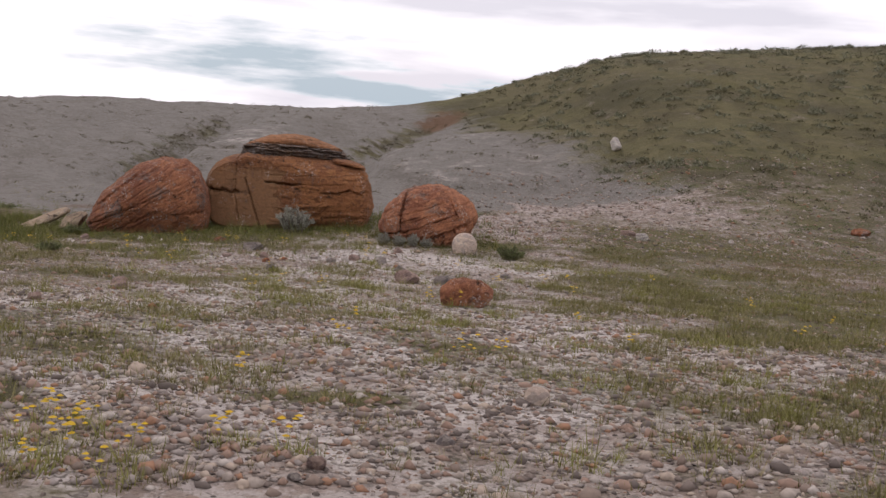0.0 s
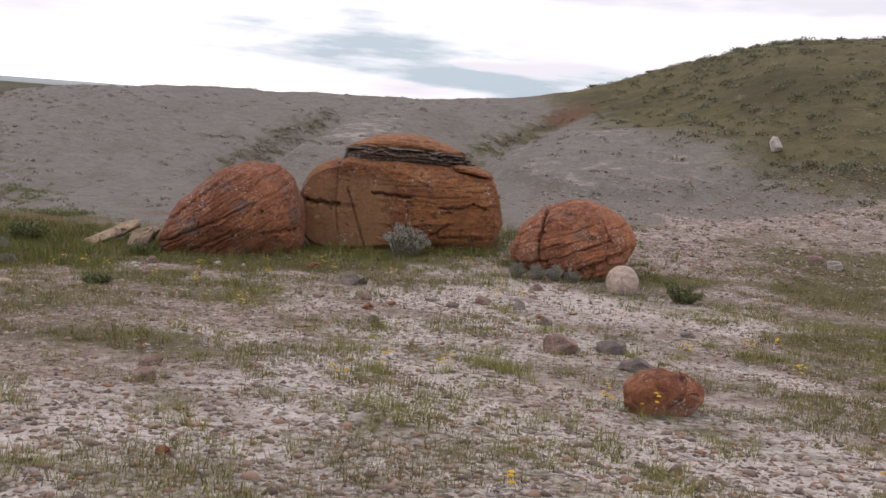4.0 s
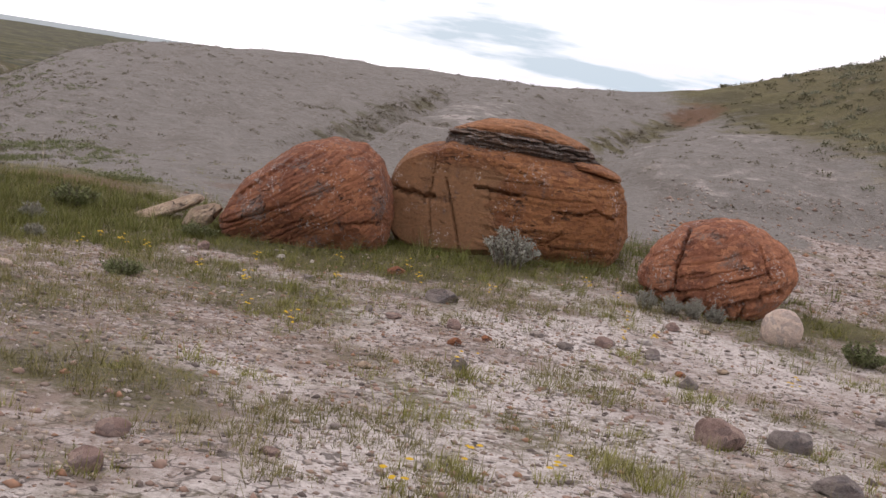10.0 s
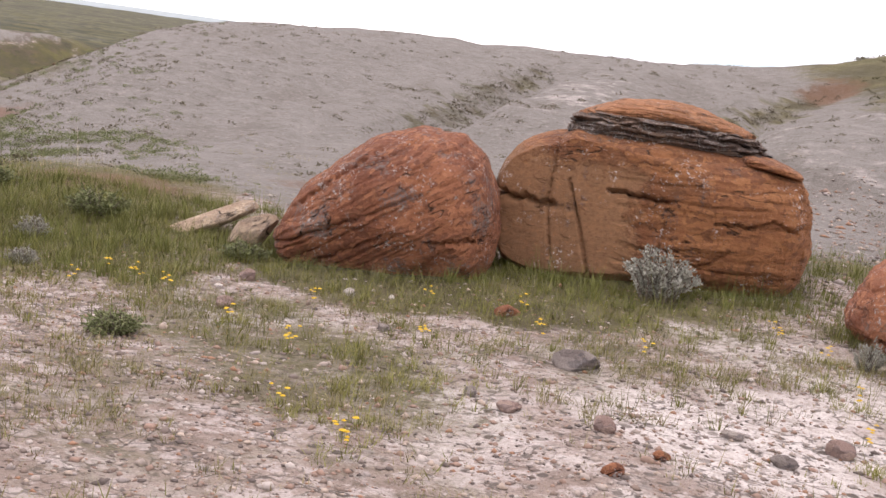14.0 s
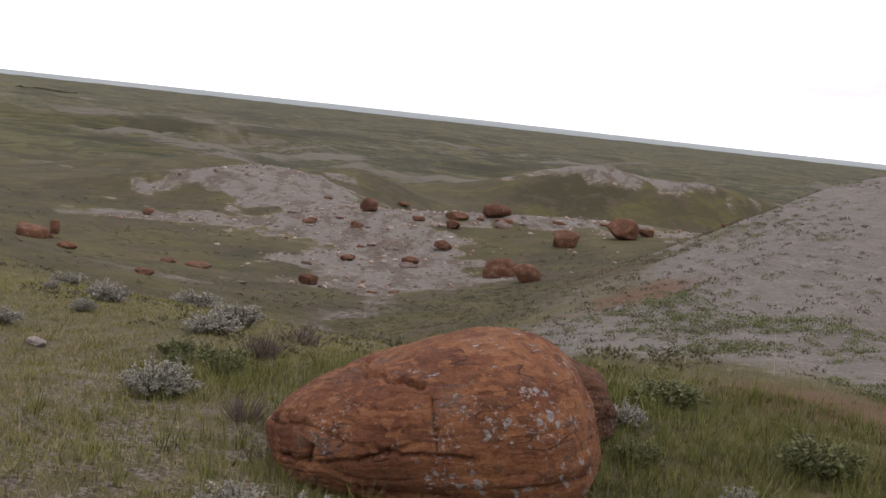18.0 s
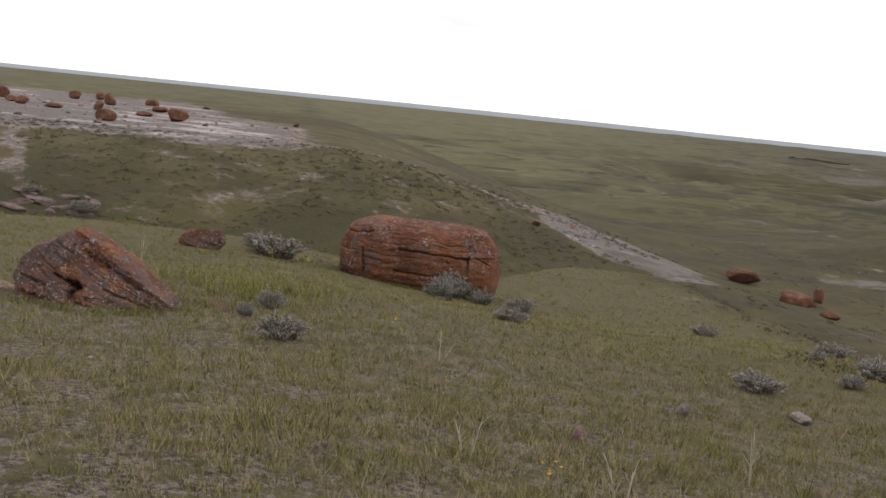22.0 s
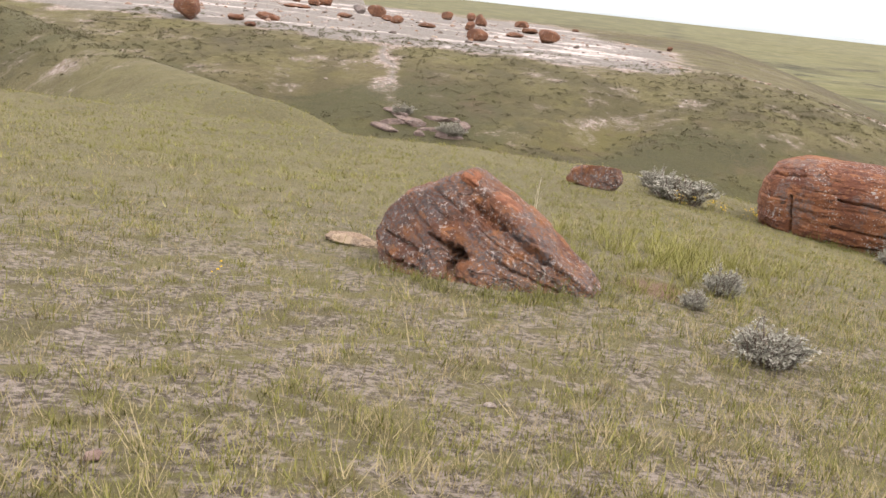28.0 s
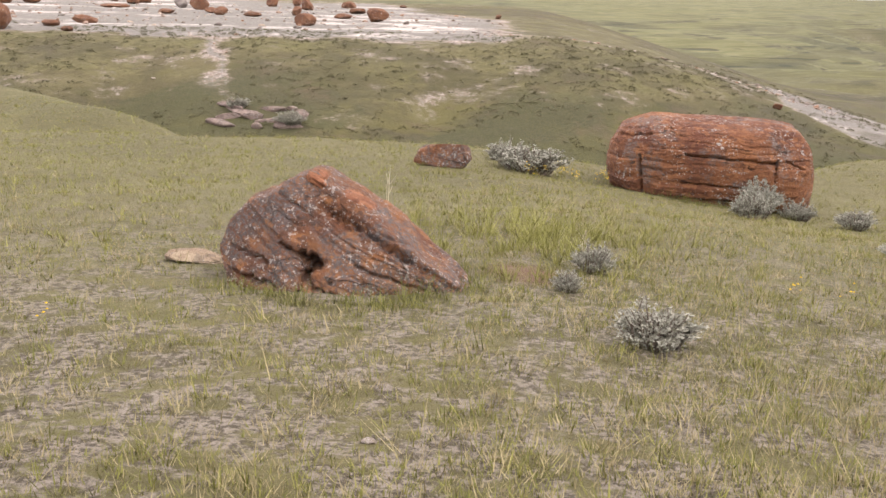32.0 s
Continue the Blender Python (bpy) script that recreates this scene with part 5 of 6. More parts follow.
field_stones([
    ("pale", 0.21, 14.50, 0.31, 0.25),
    ("pink", -0.59, 14.28, 0.13, 0.08),
    ("brown", -0.35, 14.31, 0.10, 0.05),
    ("pink", -4.65, 15.04, 0.15, 0.10),
    ("white", -4.70, 14.73, 0.06, 0.04),
    ("pink", -4.40, 14.17, 0.11, 0.06),
    ("white", -3.91, 14.97, 0.11, 0.07),
    ("white", -3.69, 15.14, 0.05, 0.04),
    ("white", -3.53, 13.97, 0.06, 0.05),
    ("dark", -3.40, 14.13, 0.11, 0.06),
    ("red", -2.92, 15.08, 0.17, 0.11),
    ("lichen", -2.30, 13.95, 0.28, 0.12),
    ("dark", -2.62, 13.03, 0.07, 0.06),
    ("pink", -2.41, 12.90, 0.13, 0.06),
    ("pink", -2.00, 12.80, 0.12, 0.08),
    ("red", -1.73, 12.53, 0.08, 0.05),
])
field_stones([
    ("red", -1.88, 12.22, 0.09, 0.06),
    ("grey", -1.48, 13.14, 0.12, 0.06),
    ("pink", -1.04, 13.19, 0.14, 0.09),
    ("white", -0.77, 13.52, 0.12, 0.06),
    ("dark", -1.27, 12.87, 0.13, 0.07),
    ("dark", -0.71, 13.08, 0.14, 0.08),
    ("dark", -0.49, 12.35, 0.14, 0.09),
    ("lichen", -1.74, 11.64, 0.11, 0.08),
    ("brown", -2.19, 11.29, 0.11, 0.05),
    ("brown", -0.26, 12.97, 0.09, 0.04),
    ("red", -0.53, 12.65, 0.09, 0.04),
])
field_stones([
    ("pink", -0.36, 10.96, 0.28, 0.17),
    ("dark", 0.01, 11.28, 0.24, 0.15),
    ("lichen", 0.12, 10.41, 0.28, 0.12),
    ("dark", 0.63, 12.36, 0.15, 0.07),
    ("dark", -1.03, 13.28, 0.14, 0.06),
    ("white", 2.92, 17.85, 0.22, 0.15),
    ("pink", 2.77, 18.29, 0.29, 0.12),
    ("pink", -1.99, 9.24, 0.09, 0.05),
    ("white", -2.00, 8.51, 0.06, 0.02),
    ("pink", 0.11, 7.80, 0.07, 0.06),
    ("red", -1.79, 7.18, 0.06, 0.05),
    ("brown", -1.98, 7.60, 0.06, 0.03),
    ("pink", -2.54, 9.16, 0.14, 0.07),
    ("pink", -2.43, 8.75, 0.16, 0.09),
    ("white", -0.11, 3.90, 0.06, 0.04),
    ("pale", 0.41, 4.78, 0.11, 0.07),
    ("pink", -0.36, 3.60, 0.07, 0.06),
    ("dark", -0.41, 3.46, 0.06, 0.03),
    ("dark", 0.04, 4.04, 0.08, 0.05),
    ("pink", -2.54, 7.27, 0.12, 0.07),
])
field_stones([
    ("white", 4.32, 18.03, 0.10, 0.09),
    ("red", 6.87, 19.68, 0.38, 0.15),
    ("red", -5.03, 11.54, 0.06, 0.05),
    ("pale", -4.97, 12.42, 0.12, 0.05),
    ("grey", -4.68, 12.07, 0.07, 0.05),
    ("pink", -4.42, 14.26, 0.13, 0.07),
    ("white", -4.79, 14.90, 0.06, 0.04),
    ("pink", -10.11, 12.05, 0.12, 0.09),
    ("dark", -11.57, 13.13, 0.19, 0.10),
    ("grey", -12.02, 14.15, 0.24, 0.08),
    ("pink", -9.91, 8.59, 0.07, 0.03),
    ("grey", -11.11, 9.44, 0.06, 0.02),
])
stand("field_stone", ball_rock("field_stone", STONE_WHITE, (0.34, 0.28, 0.32), 5.0, 0.08, 3.4, 4, sink=0.12, cuts=8), 3.74, 27.7, 10, 0, "white block of stone on the grassy hillside", "field stones", "stone")
stand("boulder", ball_rock("boulder", ROCK_LICHEN, (0.72, 0.5, 0.40), 9.0, 0.12, 2.4, 5, 0.02, sink=0.2, cuts=9), -21.5, 9.3, 84, 0, "small lichened reddish rock in the grass", BOULDERS, tilt=-8)


def slab(x, y, size, turn, tilt, seed, label, lift=0.02):
    me = ball_rock("sandstone_slab", ROCK_TAN, size, seed, 0.08, 4.5, 5, cuts=7)
    return stand("sandstone_slab", me, x, y, turn, lift, label, "sandstone slabs", "slab", tilt)


slab(-5.78, 16.7, (0.86, 0.42, 0.16), 16, -24, 2.0, "tan sandstone slab leaning in the grass")
slab(-5.14, 16.22, (0.46, 0.30, 0.24), 16, -26, 6.0, "tan sandstone wedge beside a red boulder")
slab(-14.15, 8.2, (0.40, 0.26, 0.06), 88, 2, 8.0, "flat tan sandstone slab lying in grass", -0.012)

# ---- far boulders ----
def far_boulders(rows, label, group, mat=None):
    for kind, x, y, w, h in rows:
        seed = 2.1 * x + 0.7 * y
        if kind == "m":
            me = ball_rock("boulder", ROCK_FAR, (w, w * 0.9, h * 1.8), seed, 0.10, 2.0, 4, 0.01, sink=0.42, cuts=5)
        elif kind == "s":
            me = ball_rock("boulder", STONE_LEDGE if math.sin(7 * seed) > 0.2 else ROCK_FAR, (w, w * 0.7, h * 1.5), seed, 0.12, 3.6, 3, sink=0.35, cuts=8)
        else:
            me = ball_rock("boulder", STONE_DARK if kind == "g" else ROCK_FAR, (w, w * (0.8 + 0.15 * math.sin(seed)), h * 1.12), seed, 0.08, 2.5 + 0.4 * math.sin(3 * seed), 4, 0.025, sink=0.14, cuts=int(4 + 4 * abs(math.sin(5 * seed))))
        stand("boulder", me, x, y, math.degrees(seed) % 60, 0, label, group)


WEST_LABEL, COULEE_LABEL = "weathered red sandstone boulder on the pale flat", "weathered red sandstone boulder down in the coulee"
far_boulders([
    ("b", -57.41, -10.69, 1.61, 1.13),
    ("b", -125.40, -35.10, 2.20, 1.30),
    ("b", -122.00, -41.00, 3.00, 1.30),
    ("b", -92.96, -25.26, 2.26, 1.09),
    ("b", -94.08, -23.41, 2.27, 0.82),
    ("b", -118.64, -38.05, 1.30, 0.71),
    ("b", -105.43, -20.77, 1.00, 0.90),
    ("b", -103.84, -17.82, 1.37, 1.08),
    ("b", -98.87, -17.22, 1.12, 0.65),
    ("g", -90.91, -11.53, 0.93, 0.63),
    ("b", -88.94, -9.81, 1.40, 0.82),
    ("b", -79.80, -6.25, 1.02, 0.51),
    ("b", -82.25, -7.44, 1.13, 0.38),
    ("b", -103.33, -7.27, 1.24, 0.67),
    ("b", -106.69, -5.88, 1.18, 0.69),
], WEST_LABEL, "boulders on the pale flat")
far_boulders([
    ("b", -92.49, -2.87, 1.10, 0.93),
    ("b", -80.65, -1.78, 1.10, 0.58),
    ("b", -66.14, 0.91, 1.12, 0.59),
    ("b", -77.52, 1.34, 1.18, 0.31),
    ("b", -103.28, -1.23, 1.32, 0.57),
    ("b", -88.72, 1.04, 1.21, 0.40),
    ("b", -73.59, 3.74, 1.51, 0.79),
    ("b", -110.66, 2.58, 0.61, 0.25),
    ("b", -84.73, 10.48, 0.68, 0.30),
    ("b", -59.27, -9.16, 0.93, 0.33),
    ("b", -62.39, -8.67, 1.27, 0.40),
    ("b", -57.28, -7.72, 0.53, 0.21),
    ("b", -77.94, -3.97, 1.42, 0.28),
    ("b", -78.75, -9.30, 1.46, 0.29),
    ("b", -89.24, -15.60, 2.10, 0.29),
    ("b", -52.59, 20.74, 0.54, 0.25),
], WEST_LABEL, "boulders on the pale flat")
far_boulders([
    ("b", -62.20, 59.44, 1.17, 0.95),
    ("b", -66.71, 46.09, 0.88, 0.44),
    ("b", -57.26, 35.70, 0.76, 0.82),
    ("m", -54.66, 33.34, 1.64, 0.77),
    ("b", -49.14, 32.49, 0.84, 0.33),
    ("b", -60.87, 33.23, 1.83, 0.67),
    ("b", -40.25, 31.10, 0.72, 0.24),
    ("b", -60.71, 53.87, 0.89, 0.34),
    ("b", -57.73, 54.91, 0.80, 0.34),
    ("b", -90.41, 87.51, 1.44, 0.56),
    ("b", -56.72, 58.81, 0.89, 0.35),
    ("b", -55.62, 61.05, 1.39, 0.48),
    ("b", -53.39, 58.60, 1.13, 0.53),
    ("b", -49.41, 54.25, 1.21, 0.55),
    ("b", -54.96, 63.89, 1.84, 0.85),
    ("b", -52.06, 61.54, 1.21, 0.54),
    ("b", -47.41, 50.08, 0.91, 0.45),
    ("b", -49.91, 47.99, 0.74, 0.34),
], COULEE_LABEL, "boulders in the coulee")
far_boulders([
    ("b", -45.29, 59.44, 1.71, 0.98),
    ("b", -44.77, 63.69, 1.84, 1.27),
    ("b", -44.80, 65.99, 1.23, 0.58),
    ("m", -40.30, 49.30, 1.95, 0.87),
    ("b", -37.03, 47.34, 1.38, 0.81),
    ("b", -43.95, 41.10, 0.92, 0.53),
    ("b", -47.50, 37.90, 1.23, 0.25),
], COULEE_LABEL, "boulders in the coulee")
far_boulders([
    ("s", -60.40, 55.81, 0.77, 0.21),
    ("s", -60.66, 53.54, 0.97, 0.28),
    ("s", -57.63, 54.80, 0.88, 0.20),
    ("s", -56.77, 58.89, 0.90, 0.28),
    ("s", -55.63, 61.52, 0.91, 0.28),
    ("s", -51.86, 61.29, 1.15, 0.41),
    ("s", -46.77, 49.43, 0.90, 0.23),
    ("s", -51.08, 52.00, 0.79, 0.15),
    ("s", -52.59, 51.86, 0.62, 0.16),
    ("s", -49.09, 44.87, 0.61, 0.22),
    ("s", -50.44, 48.58, 0.76, 0.23),
    ("s", -48.24, 36.76, 0.75, 0.20),
    ("s", -47.41, 37.67, 0.85, 0.18),
    ("s", -39.89, 30.87, 0.61, 0.16),
    ("s", -72.34, 63.91, 0.75, 0.21),
    ("s", -64.37, 55.04, 0.95, 0.18),
    ("s", -51.07, 65.34, 1.05, 0.21),
    ("s", -49.24, 67.57, 0.85, 0.18),
    ("s", -39.44, 42.20, 0.61, 0.12),
    ("s", -17.88, 32.52, 0.28, 0.08),
    ("s", -52.76, 51.21, 0.56, 0.15),
    ("s", -54.29, 58.26, 0.54, 0.20),
    ("s", -54.52, 62.01, 0.63, 0.21),
    ("s", -42.40, 36.67, 0.46, 0.11),
    ("s", -54.84, 34.42, 0.49, 0.22),
    ("s", -39.84, 41.31, 0.46, 0.09),
], "flat broken sandstone slab down in the coulee", "slabs in the coulee")
for k in range(14):
    me = ball_rock("sandstone_slab", STONE_LEDGE, (0.4 + 0.8 * abs(math.sin(k * 2.1)), 0.5 + 0.25 * math.sin(k), 0.26), 40.0 + k, 0.15, 4.0, 4, sink=0.55, cuts=10)
    stand("sandstone_slab", me, -45.0 - 0.16 * k, 2.6 + 1.3 * math.sin(2.3 * k), 80 + 35 * math.sin(k * 1.7), 0.03, "broken pinkish sandstone ledge at the gully's edge", "ledges at the gully", "slab", 5 * math.sin(k))

# ---- sagebrush and dead brush ----
def tube(points, radii, sides=5):
    """A bent, tapering stem through the points: vertices and triangles."""
    vs, ts = [], []
    for k, (p, r) in enumerate(zip(points, radii)):
        for j in range(sides):
            a = 2 * math.pi * j / sides
            vs.append((p[0] + r * math.cos(a), p[1] + r * math.sin(a), p[2]))
    for k in range(len(points) - 1):
        for j in range(sides):
            a, b = k * sides + j, k * sides + (j + 1) % sides
            ts += [(a, b, b + sides), (a, b + sides, a + sides)]
    return vs, ts


def brush_parts(seed, stems, leaves, spread=0.5, leaf=0.13):
    """Stems and leaves of a bush about 1 wide and 1 high."""
    rng = np.random.default_rng(seed)
    sv, st, lv, lt = [(0.0, 0.0, -0.03)], [], [], []
    for _ in range(stems):
        a, tip = rng.uniform(0, 2 * math.pi), rng.uniform(0.55, 1.0)
        out = spread * math.sqrt(rng.uniform(0.02, 1.0))
        bx, by = 0.45 * out * math.cos(a + rng.normal() * 0.5), 0.45 * out * math.sin(a + rng.normal() * 0.5)
        pts = [(bx + (out - 0.35 * out) * f ** 1.1 * math.cos(a) + 0.04 * rng.normal() * f, by + (out - 0.35 * out) * f ** 1.1 * math.sin(a) + 0.04 * rng.normal() * f, tip * f * (1 - 0.55 * (out / spread) ** 2 * f)) for f in np.linspace(0, 1, 5)]
        v, t = tube(pts, np.linspace(0.022, 0.006, 5))
        st += [tuple(i + len(sv) for i in f) for f in t]
        st.append((0, len(sv), len(sv) + 1))
        sv += v
        for _ in range(leaves):
            f = rng.uniform(0.15, 1.0)
            k = min(int(f * 4), 3)
            c = np.array(pts[k]) + (np.array(pts[k + 1]) - pts[k]) * (f * 4 - k) + rng.normal(size=3) * 0.02
            d = rng.normal(size=3) + np.array([math.cos(a) * 0.8, math.sin(a) * 0.8, 1.2])
            d *= leaf * rng.uniform(0.6, 1.2) / np.linalg.norm(d)
            s = np.cross(d, rng.normal(size=3))
            s *= leaf * 0.24 / (np.linalg.norm(s) + 1e-6)
            n0 = len(lv)
            lv += [c, c + d * 0.55 + s, c + d, c + d * 0.55 - s]
            lt += [(n0, n0 + 1, n0 + 2), (n0, n0 + 2, n0 + 3)]
    return sv, st, lv, lt


def bush_model(name, seed, stems, leaves, leaf_mat, label, category, spread=0.5, leaf=0.11):
    sv, st, lv, lt = brush_parts(seed, stems, leaves, spread, leaf)
    top = tagged(new(name), label, category, "sagebrush")
    part("branchwork", tri_mesh("branchwork", sv, st, TWIG, True), top, "woody grey stems")
    if leaves:
        part("foliage", tri_mesh("foliage", lv, lt, leaf_mat), top, "narrow leaves")
    return top


BUSHES = {
    "sage": [bush_model("sagebrush", k, 80, 60, SAGE_LEAF, "low silvery-grey sagebrush on dry ground", "bush", 0.52, 0.066) for k in (1, 2, 3)],
    "green": [bush_model("low_shrub", 5, 80, 44, SHRUB_LEAF, "low dull-green shrub in the grass", "bush", 0.55, 0.09)],
    "dead": [bush_model("dead_brush", 8, 46, 0, TWIG, "bare grey twigs of a dead bush", "bush", 0.6)],
}


def plant_bushes(rows):
    for k, (kind, x, y, w, h) in enumerate(rows):
        models = BUSHES[kind]
        m = pose(x, y, float(ground_z(x, y)) - 0.01, 0, 0, 53 * k) @ Matrix.Diagonal((w * 1.05, w * 1.05, max(h, 0.45 * w) * 1.12, 1))
        src = models[k % len(models)]
        if "used" in src:
            copy_thing(src, m @ Matrix.Diagonal((*(1 / s for s in src.scale), 1)))
        else:
            src.matrix_basis, src["used"] = m, 1


plant_bushes([
    ("sage", -2.12, 16.10, 0.46, 0.38),
    ("sage", -0.82, 14.92, 0.15, 0.18),
    ("sage", -0.62, 14.86, 0.16, 0.17),
    ("sage", -0.44, 14.84, 0.15, 0.18),
    ("sage", -0.27, 14.86, 0.14, 0.16),
    ("green", -5.01, 15.74, 0.29, 0.14),
    ("green", 0.75, 14.14, 0.28, 0.19),
    ("sage", -5.98, 14.53, 0.20, 0.12),
    ("green", -6.68, 14.82, 0.19, 0.12),
    ("green", -4.43, 13.07, 0.26, 0.12),
    ("sage", -6.15, 12.25, 0.23, 0.15),
    ("dead", -8.76, 13.88, 0.26, 0.21),
    ("dead", -10.88, 15.52, 0.31, 0.30),
    ("sage", -7.18, 12.73, 0.28, 0.19),
    ("sage", -7.03, 13.05, 0.29, 0.17),
    ("sage", -9.54, 13.77, 0.31, 0.17),
    ("green", -8.21, 17.11, 0.46, 0.19),
    ("green", -7.29, 15.56, 0.24, 0.15),
    ("sage", -6.45, 15.31, 0.21, 0.18),
    ("green", -6.68, 16.48, 0.42, 0.25),
    ("green", -10.77, 15.03, 0.39, 0.17),
])
plant_bushes([
    ("sage", -13.23, 14.32, 0.4, 0.16),
    ("sage", -13.97, 15.52, 0.25, 0.14),
    ("sage", -15.97, 16.76, 0.34, 0.18),
    ("sage", -16.08, 16.17, 0.21, 0.11),
    ("green", -11.19, 14.91, 0.25, 0.16),
    ("sage", -9.60, 13.83, 0.39, 0.25),
    ("green", -10.30, 14.75, 0.22, 0.2),
    ("dead", -10.94, 15.47, 0.33, 0.26),
    ("sage", -16.30, 12.86, 0.36, 0.16),
    ("sage", -22.08, 10.35, 0.79, 0.35),
    ("sage", -23.25, 9.98, 0.35, 0.25),
    ("sage", -12.55, 10.49, 0.33, 0.21),
    ("sage", -13.71, 10.21, 0.15, 0.12),
    ("sage", -20.24, 12.64, 0.45, 0.32),
    ("sage", -9.40, 9.08, 0.16, 0.12),
    ("green", -10.89, 14.72, 0.19, 0.12),
])

plant_bushes([
    ("sage", -21.3, 12.96, 0.46, 0.42), ("sage", -20.95, 12.8, 0.34, 0.28), ("sage", -21.15, 13.35, 0.36, 0.26), ("sage", -20.6, 13.85, 0.42, 0.24),
    ("sage", -22.5, 10.15, 0.55, 0.34), ("sage", -14.3, 10.4, 0.22, 0.2), ("sage", -45.2, 3.6, 0.9, 0.5), ("sage", -46.8, 1.6, 0.8, 0.4),
    ("sage", -12.3, 15.9, 0.46, 0.21), ("sage", -13.4, 16.9, 0.53, 0.24), ("sage", -14.8, 16.2, 0.46, 0.22), ("sage", -15.9, 18.0, 0.53, 0.24),
    ("dead", -12.0, 16.7, 0.46, 0.27), ("sage", -18.2, 17.4, 0.46, 0.22), ("sage", -19.5, 16.2, 0.38, 0.19), ("green", -9.6, 16.4, 0.38, 0.16),
    ("sage", -7.9, 16.2, 0.3, 0.16), ("green", -8.9, 15.6, 0.34, 0.13),
])


def dry_stalk(x, y, tall, lean, stems, seed):
    """Pale upright stalks with a few side twigs."""
    rng = np.random.default_rng(seed)
    vs, ts = [], []
    for _ in range(stems):
        a, l0 = rng.uniform(0, 6.28), tall * rng.uniform(0.6, 1.0)
        out = lean * l0 * rng.uniform(0.3, 1.0)
        pts = [(0.03 * math.cos(a) + out * f ** 1.6 * math.cos(a), 0.03 * math.sin(a) + out * f ** 1.6 * math.sin(a), l0 * f) for f in np.linspace(0, 1, 6)]
        limbs = [(pts, 0.0042)]
        for f in rng.uniform(0.35, 0.9, 3):
            p, b = np.array(pts[int(f * 5)]), rng.uniform(0, 6.28)
            limbs.append(([tuple(p + np.array([math.cos(b) * u, math.sin(b) * u, 1.4 * u]) * 0.18 * l0) for u in (0, 0.5, 1.0)], 0.0024))
        for line, r in limbs:
            v, t = tube(line, np.linspace(r, r * 0.4, len(line)), 4)
            ts += [tuple(i + len(vs) for i in f) for f in t]
            vs += v
    me = tri_mesh("dry_stalk", vs, ts, STALK, True)
    return stand("dry_stalk", me, x, y, 0, -0.01, "pale dry stalk standing in the grass", "dry stalks", "plant")


for k, (x, y, tall, lean, stems) in enumerate(((-16.2, 9.05, 0.42, 0.12, 3), (-9.3, 11.35, 0.20, 0.4, 4), (-8.8, 11.9, 0.2, 0.5, 3), (-8.4, 18.9, 0.42, 0.2, 1), (-9.0, 15.9, 0.36, 0.6, 4),
                                               (-14.6, 10.35, 0.26, 0.2, 2), (-9.4, 12.7, 0.3, 0.5, 3), (-13.9, 8.9, 0.16, 0.2, 1), (-12.3, 11.6, 0.22, 0.6, 2))):
    dry_stalk(x, y, tall, lean, stems, 60 + k)


# ---- uncountable cover: grass, pebbles, flowers, far scrub ----
RNG = np.random.default_rng(12)


def fan_points(n, cx, cy, r0, r1, mid, half, soft):
    """Places in a fan round a point, thinning out with distance; bearings in degrees to the left of +y."""
    r = RNG.uniform(0, 1, n * 3)
    r = r0 + (r1 - r0) * r
    keep = RNG.uniform(0, 1, n * 3) < (r / r1) * 2.2 / (1 + (r / soft) ** 2.2)
    r = r[keep][:n]
    a = np.radians(mid + half * RNG.uniform(-1, 1, len(r)))
    return cx - r * np.sin(a), cy + r * np.cos(a)


ROCK_SPOTS = ((-4.15, 16.5, 0.85), (-2.4, 17.5, 1.1), (-0.26, 15.7, 0.62), (-7.5, 14.15, 0.75), (-13.75, 9.1, 0.55), (-22.5, 12.65, 1.0), (0.17, 9.2, 0.2), (0.19, 14.5, 0.15))


def clear_of_rocks(x, y):
    ok = np.ones(len(x), bool)
    for cx, cy, r in ROCK_SPOTS:
        ok &= np.hypot(x - cx, y - cy) > r
    return ok


def blades(x, y, count, low, high, wide, lean):
    """Tufts of narrow blades at the places: vertices and triangles."""
    n = len(x)
    bx, by = np.repeat(x, count), np.repeat(y, count)
    size = np.repeat(np.exp(RNG.normal(-0.1, 0.38, n)), count)
    k = n * count
    a, off = RNG.uniform(0, 2 * math.pi, k), np.abs(RNG.normal(0, 0.026, k)) * size
    bx, by = bx + off * np.cos(a), by + off * np.sin(a)
    bz = ground_z(bx, by) - 0.01
    tall = RNG.uniform(low, high, k) * size
    out = tall * RNG.uniform(0.1, lean, k)
    b = a + RNG.normal(0, 0.6, k)
    w = wide * RNG.uniform(0.6, 1.3, k)
    px, py = -np.sin(b) * w, np.cos(b) * w
    v = np.empty((k, 3, 3))
    v[:, 0] = np.stack([bx - px, by - py, bz], -1)
    v[:, 1] = np.stack([bx + px, by + py, bz], -1)
    v[:, 2] = np.stack([bx + out * np.cos(b), by + out * np.sin(b), bz + tall], -1)
    return v.reshape(-1, 3), np.arange(k * 3).reshape(-1, 3)


def stuff(name, verts, tris, mat, label, category, smooth=False):
    return tagged(new(name, tri_mesh(name, verts, tris, mat, smooth)), label, category, kind="stuff")


def gather(*zones):
    x, y = (np.concatenate(c) for c in zip(*zones))
    c = covers(x, y)
    keep = (RNG.uniform(0, 1, len(x)) < np.clip(c[2] * 1.1 - 0.30 + 0.6 * ripple(x, y, 0.22, 3) + 0.4 * ripple(x, y, 0.75, 6), 0.03, 1)) & clear_of_rocks(x, y)
    return x[keep], y[keep]


